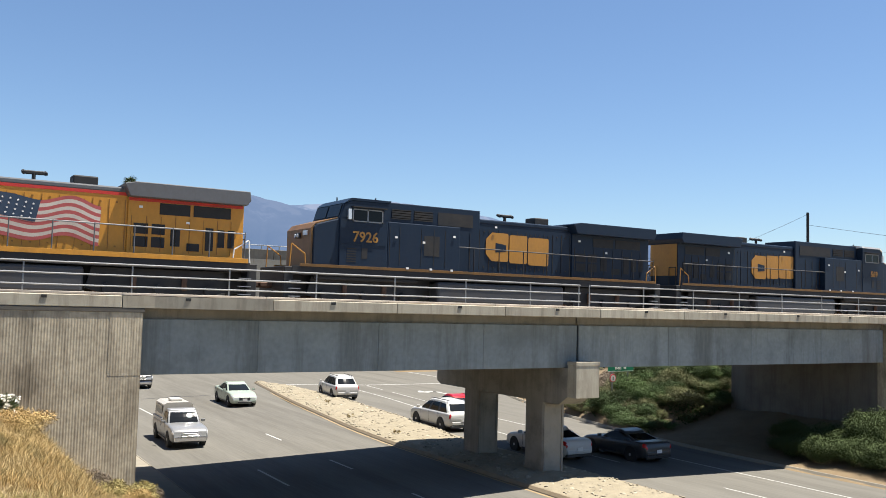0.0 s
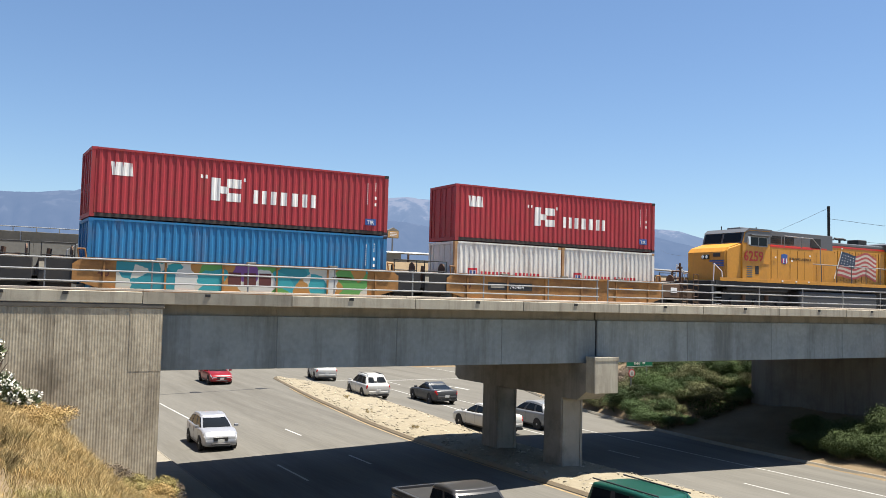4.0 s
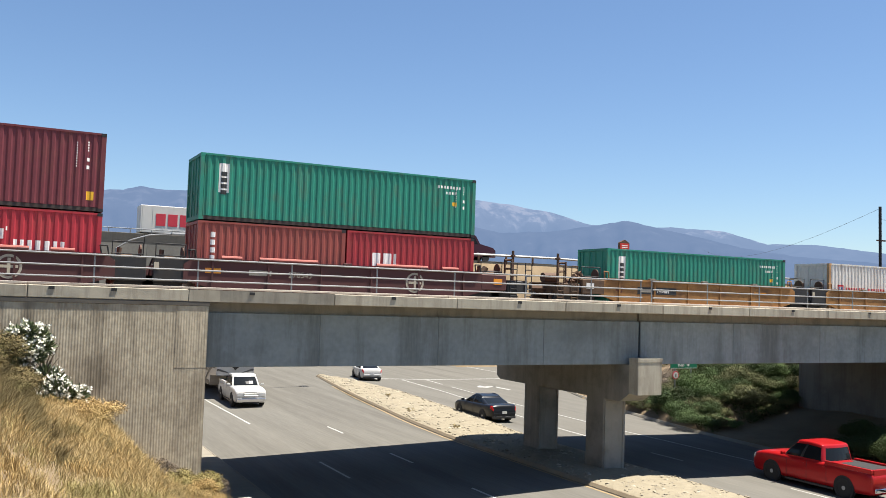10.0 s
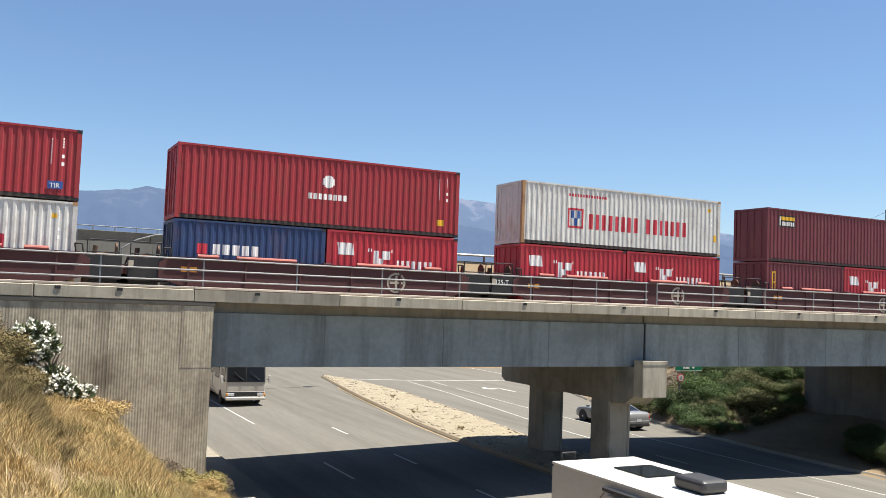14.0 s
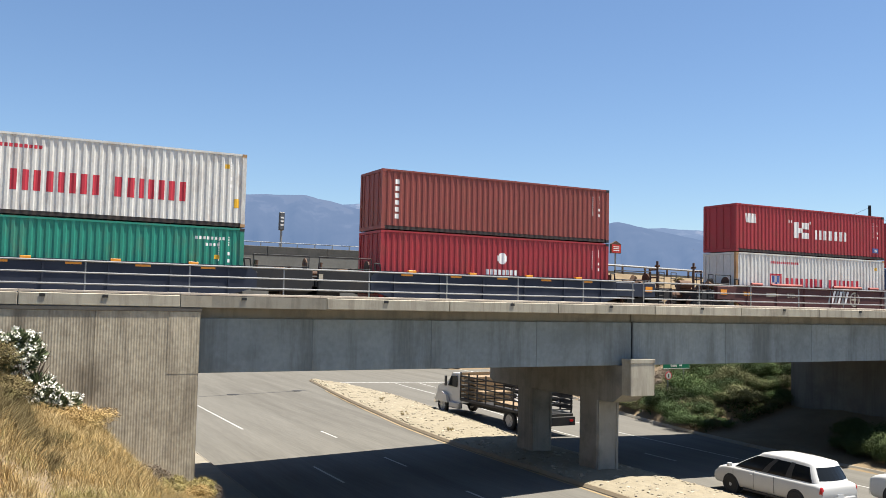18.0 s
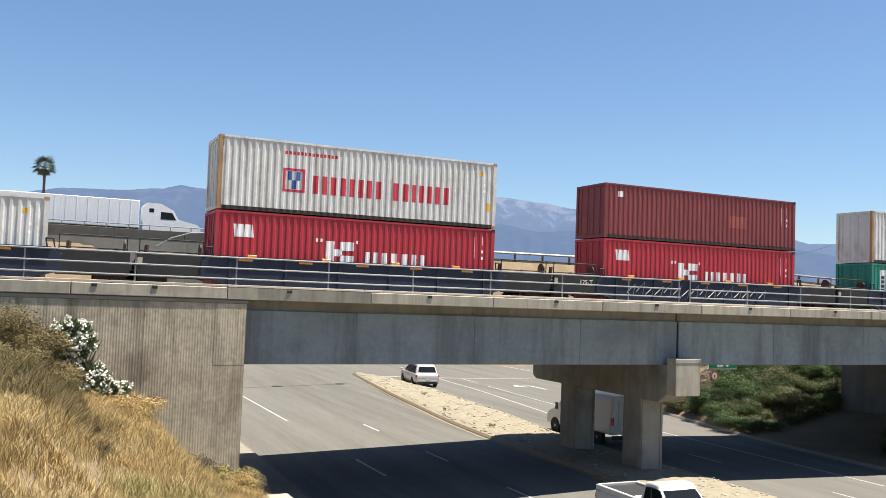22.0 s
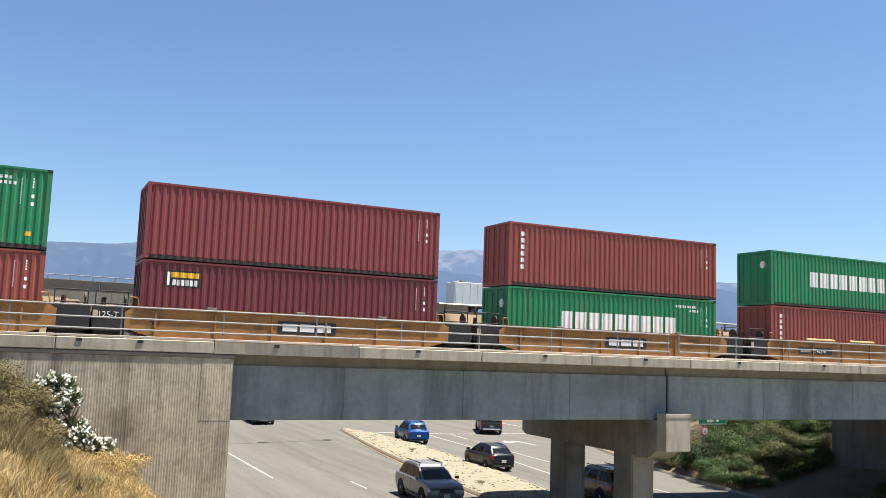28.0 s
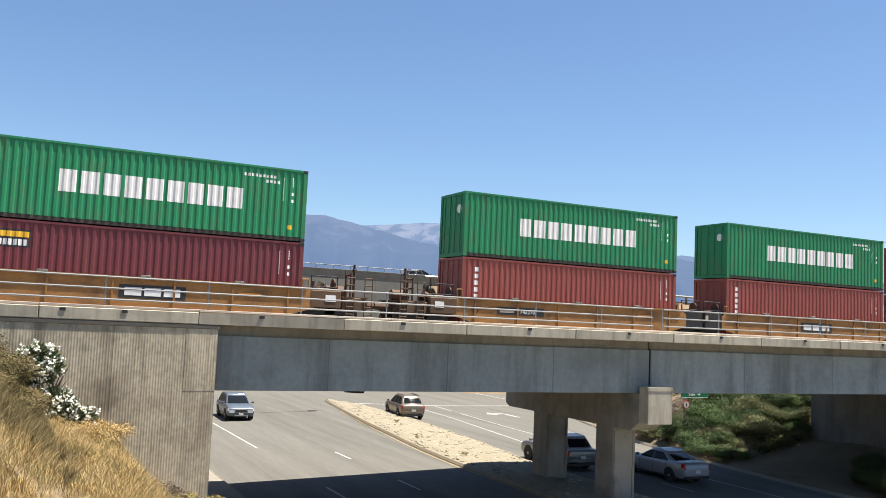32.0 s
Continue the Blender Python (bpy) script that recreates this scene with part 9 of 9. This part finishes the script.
    for hx, hy, hz in heads:
        for k in range(330):
            d = Vector((rng.gauss(0, 1), rng.gauss(0, 1), rng.gauss(0, 1))).normalized()
            p = Vector((hx, hy, hz)) + d * rng.uniform(0.04, 0.27)
            t = (d + Vector((0, 0, 0.5))).normalized() * 0.17
            s = d.cross(Vector((rng.gauss(0, 1), rng.gauss(0, 1), 0.3))).normalized() * 0.024
            b = len(lv)
            lv += [tuple(p - t * 0.5), tuple(p + s), tuple(p + t * 0.5), tuple(p - s)]
            lf.append((b, b + 1, b + 2, b + 3))
        for k in range(4 if 0.3 < hz < 0.8 else 10):
            d = Vector((rng.gauss(0, 1), rng.gauss(-0.5, 0.8), rng.gauss(0.5, 0.8))).normalized()
            c = Vector((hx, hy, hz)) + d * rng.uniform(0.20, 0.30)
            for _ in range(15):
                q = c + Vector((rng.gauss(0, 0.038), rng.gauss(0, 0.038), rng.gauss(0, 0.038)))
                n = Vector((rng.gauss(0, 1), rng.gauss(-0.4, 1), rng.gauss(0.4, 1))).normalized()
                u = n.orthogonal().normalized() * 0.029
                v = n.cross(u)
                b = len(pv)
                pv += [tuple(q - u), tuple(q - v), tuple(q + u), tuple(q + v)]
                pf.append((b, b + 1, b + 2, b + 3))
    part("leaves", cloud_mesh(lv, lf, "leaves"), OLEANDER, ol)["kind"] = "stuff"
    part("blossom", cloud_mesh(pv, pf, "blossom"), PETAL, ol)["kind"] = "stuff"


plant_hill()


def plant_bank():
    rng = random.Random(31)
    kinds = [bush_mesh(1.0, 1.0, 1.0, 10500, 0.052, 60 + i, 32, 0.6) for i in range(4)]
    stems = mesh_of(stems_bm(1, 1, 1, 10, 9), "stems")
    spots = []
    for _ in range(88):
        y = rng.uniform(39.5, 62)
        d = rng.uniform(0.7, 19)
        x = kerb_right(y) + d
        if y < 40.8 and 0.8 < d < 3.6:
            continue
        spots.append((x, y, d))
    for _ in range(52):
        spots.append((rng.uniform(40.2, 50), rng.uniform(39.6, 46), 2.4))
    for _ in range(52):
        y = rng.uniform(41.5, 60)
        spots.append((kerb_right(y) + rng.uniform(0.7, 4.2), y, 1.0))
    spots += [(41.4, 38.9, 1.0), (42.2, 39.6, 1.5), (38.6, 39.0, 1.0), (43.0, 38.8, 1.0), (44.0, 38.9, 1.0), (44.6, 39.6, 1.5), (39.9, 39.6, 1.0)]
    for _ in range(46):                                # the foot of the bank beside the bridge
        y = rng.uniform(38.7, 42.0)
        x = rng.uniform(kerb_right(y) + 0.9, 44.7)
        if not (39.6 < x < 43.2 and y < 40.4):
            spots.append((x, y, 1.0 if x < 41 else 6.0))
    for _ in range(48):                                # green slope beside the abutment
        spots.append((rng.uniform(43.5, 50), rng.uniform(39.0, 48), 6.0))
    for i, (x, y, d) in enumerate(spots):
        az = x / y + 0.06 * noise.noise((x * 0.3, y * 0.3, 8))
        dry = 0.80 < az < 0.955 and d > 3.4 and rng.random() < 0.8
        olive = not dry and rng.random() < (0.5 if d < 3.4 else 0.16)
        s = rng.uniform(0.85, 1.55) * (0.6 if d == 1.0 else 0.75 if d == 6.0 else 1)
        ob = thing("bank_shrub", "greyish-olive spreading shrub on the roadside bank" if olive else "dry greyish-brown shrub on the bank" if dry else "dark green spreading shrub on the roadside bank", "shrub", "shrubs on the bank", at=pose(x, y, ground_z(x, y) - 0.1, 0, 0, rng.uniform(0, 360)))
        f = part("foliage", kinds[i % 4], LEAF_DRY if dry else LEAF_OLIVE if olive else LEAF, ob)
        f.scale = (s * rng.uniform(0.9, 1.3), s, s * rng.uniform(0.7, 1.1))
        part("stem_tangle", stems, TWIG, ob)["kind"] = "stuff"
    # trailing ground cover
    verts, faces = [], []
    for i in range(100000):
        y = rng.uniform(38.3, 70) if i < 75000 else rng.uniform(38.2, 45)
        x = kerb_right(y) + 0.5 + rng.uniform(0, 1) ** 0.8 * 20
        if noise.noise((x * 0.3, y * 0.3, 1)) < (-0.3 if x - kerb_right(y) < 7 else -0.05) or (y < 41.0 and 38.2 < x < 40.6):
            continue
        p = Vector((x, y, ground_z(x, y) + rng.uniform(0, 0.5)))
        n = Vector((rng.gauss(0, 0.6), rng.gauss(-0.2, 0.6), 1)).normalized()
        u = n.orthogonal().normalized()
        u = (Matrix.Rotation(rng.uniform(0, math.tau), 3, n) @ u) * rng.uniform(0.05, 0.11)
        v = n.cross(u) * 0.6
        b = len(verts)
        verts += [tuple(p - u), tuple(p - v), tuple(p + u), tuple(p + v)]
        faces.append((b, b + 1, b + 2, b + 3))
    tagged(part("ground_cover", cloud_mesh(verts, faces, "ground_cover"), LEAF_DARK), "trailing dark green ground cover on the bank", "ground cover", kind="stuff")
    # clipped hedge by the outbound kerb in front of the bridge
    for i, (x, y, r, h) in enumerate(((38.2, 27.0, 1.5, 1.35), (38.6, 25.2, 1.6, 1.45), (38.4, 23.4, 1.6, 1.5), (38.7, 21.4, 1.7, 1.5), (40.8, 26.2, 1.6, 2.0), (41.0, 23.8, 1.7, 2.1), (38.5, 19.3, 1.7, 1.5), (38.6, 28.6, 1.3, 1.2), (40.2, 28.2, 1.5, 1.5), (39.4, 30.0, 1.2, 1.0), (40.9, 31.0, 1.2, 1.1), (42.4, 27.0, 1.6, 2.0), (40.0, 21.6, 1.8, 2.0))):
        ob = thing("hedge_shrub", "dense dark green rounded hedge shrub beside the kerb", "shrub", "hedge shrubs", at=pose(x, y, ground_z(x, y) - 0.1, 0, 0, i * 77))
        f = part("foliage", kinds[i % 4], LEAF_DARK, ob)
        f.scale = (r, r, h)
        g = part("foliage", kinds[(i + 1) % 4], LEAF_DARK, ob)
        g.scale, g.rotation_euler = (r * 0.9, r * 0.9, h * 0.9), (0, 0, 1.1)
        part("stem_tangle", stems, TWIG, ob)["kind"] = "stuff"
    # dry scrub below the freeway's guard rail
    for i in range(60):
        x, y = rng.uniform(60, 150), rng.uniform(78, 93)
        ob = thing("far_shrub", "small dry olive shrub on the freeway slope", "shrub", "shrubs on the freeway slope", at=pose(x, y, ground_z(x, y) - 0.1, 0, 0, rng.uniform(0, 360)))
        f = part("foliage", kinds[i % 4], LEAF_DRY if i % 2 else OLIVE, ob)
        s = rng.uniform(0.6, 1.3)
        f.scale = (s * 1.3, s, s * 0.8)


plant_bank()


def stones():
    rng = random.Random(41)
    forms = []
    for k in range(4):
        bm = bmesh.new()
        bmesh.ops.create_icosphere(bm, subdivisions=1, radius=1.0)
        for v in bm.verts:
            v.co = Vector((v.co.x, v.co.y, v.co.z * 0.55)) * (1 + 0.3 * rng.uniform(-1, 1))
        forms.append(mesh_of(bm, "stone"))
    pale = mat("median_rock", (0.29, 0.255, 0.19), 0.9, vary=0.2, scale=3, fine=20, random_tone=0.35)
    for leaf in (LEAF, LEAF_OLIVE, LEAF_DRY, LEAF_DARK):
        leaf.node_tree.nodes["Principled BSDF"].inputs["Specular IOR Level"].default_value = 0.2
    for i in range(290):
        y = rng.uniform(20, 46) if i < 150 else rng.uniform(46, 71)
        a, b = median_left(y) + 0.3, median_right(y) - 0.3
        if b <= a:
            continue
        x, s = rng.uniform(a, b), rng.uniform(0.045, 0.12) * rng.uniform(0.7, 1.1)
        o = part("stone", forms[i % 4], pale, median, at=pose(x, y, road_z(x) + 0.2, 0, 0, rng.uniform(0, 360)))
        o.scale = (s * 1.3, s, s)
    bm_v, bm_f = [], []
    base = [(v.co.copy(), None) for v in forms[0].vertices]
    polys = [tuple(p.vertices) for p in forms[0].polygons]
    for i in range(2600):
        y = rng.uniform(18, 71)
        a, b = median_left(y) + 0.2, median_right(y) - 0.2
        if b <= a:
            continue
        x, s, r = rng.uniform(a, b), rng.uniform(0.02, 0.075), rng.uniform(0, math.tau)
        k = len(bm_v)
        for co, _ in base:
            bm_v.append((x + s * (co.x * math.cos(r) - co.y * math.sin(r)), y + s * (co.x * math.sin(r) + co.y * math.cos(r)), road_z(x) + 0.19 + s * co.z))
        bm_f += [tuple(k + q for q in p) for p in polys]
    part("small_stones", cloud_mesh(bm_v, bm_f, "small_stones"), pale, median)["kind"] = "stuff"
    for x, y in ((22.6, 47.5), (24.4, 55.0), (22.2, 41.0)):
        ob = thing("weed_tuft", "small dry weed tuft among the median stones", "weed", "median weeds", at=(x, y, road_z(x) + 0.15))
        part("foliage", bush_mesh(0.25, 0.25, 0.35, 160, 0.1, int(x * 10), 6, 0.2), OLIVE, ob)


stones()


def motions():
    for ob, u, z in ROLLING:
        walk(ob, [(t, Matrix.Translation((u + s, TRACK_Y, z))) for t, s in ROLL])
    for ob, way, lane, length, rows in TRAFFIC:
        walk(ob, drive_rows(way, lane, length, rows))
    for ob, y, _, rows in FREEWAY:
        facing = 0 if ob.name.startswith("semi") else -90
        walk(ob, [(t, pose(x, yy, z, 0, 0, facing)) for t, x, yy, z in freeway_rows(y, rows)])


motions()
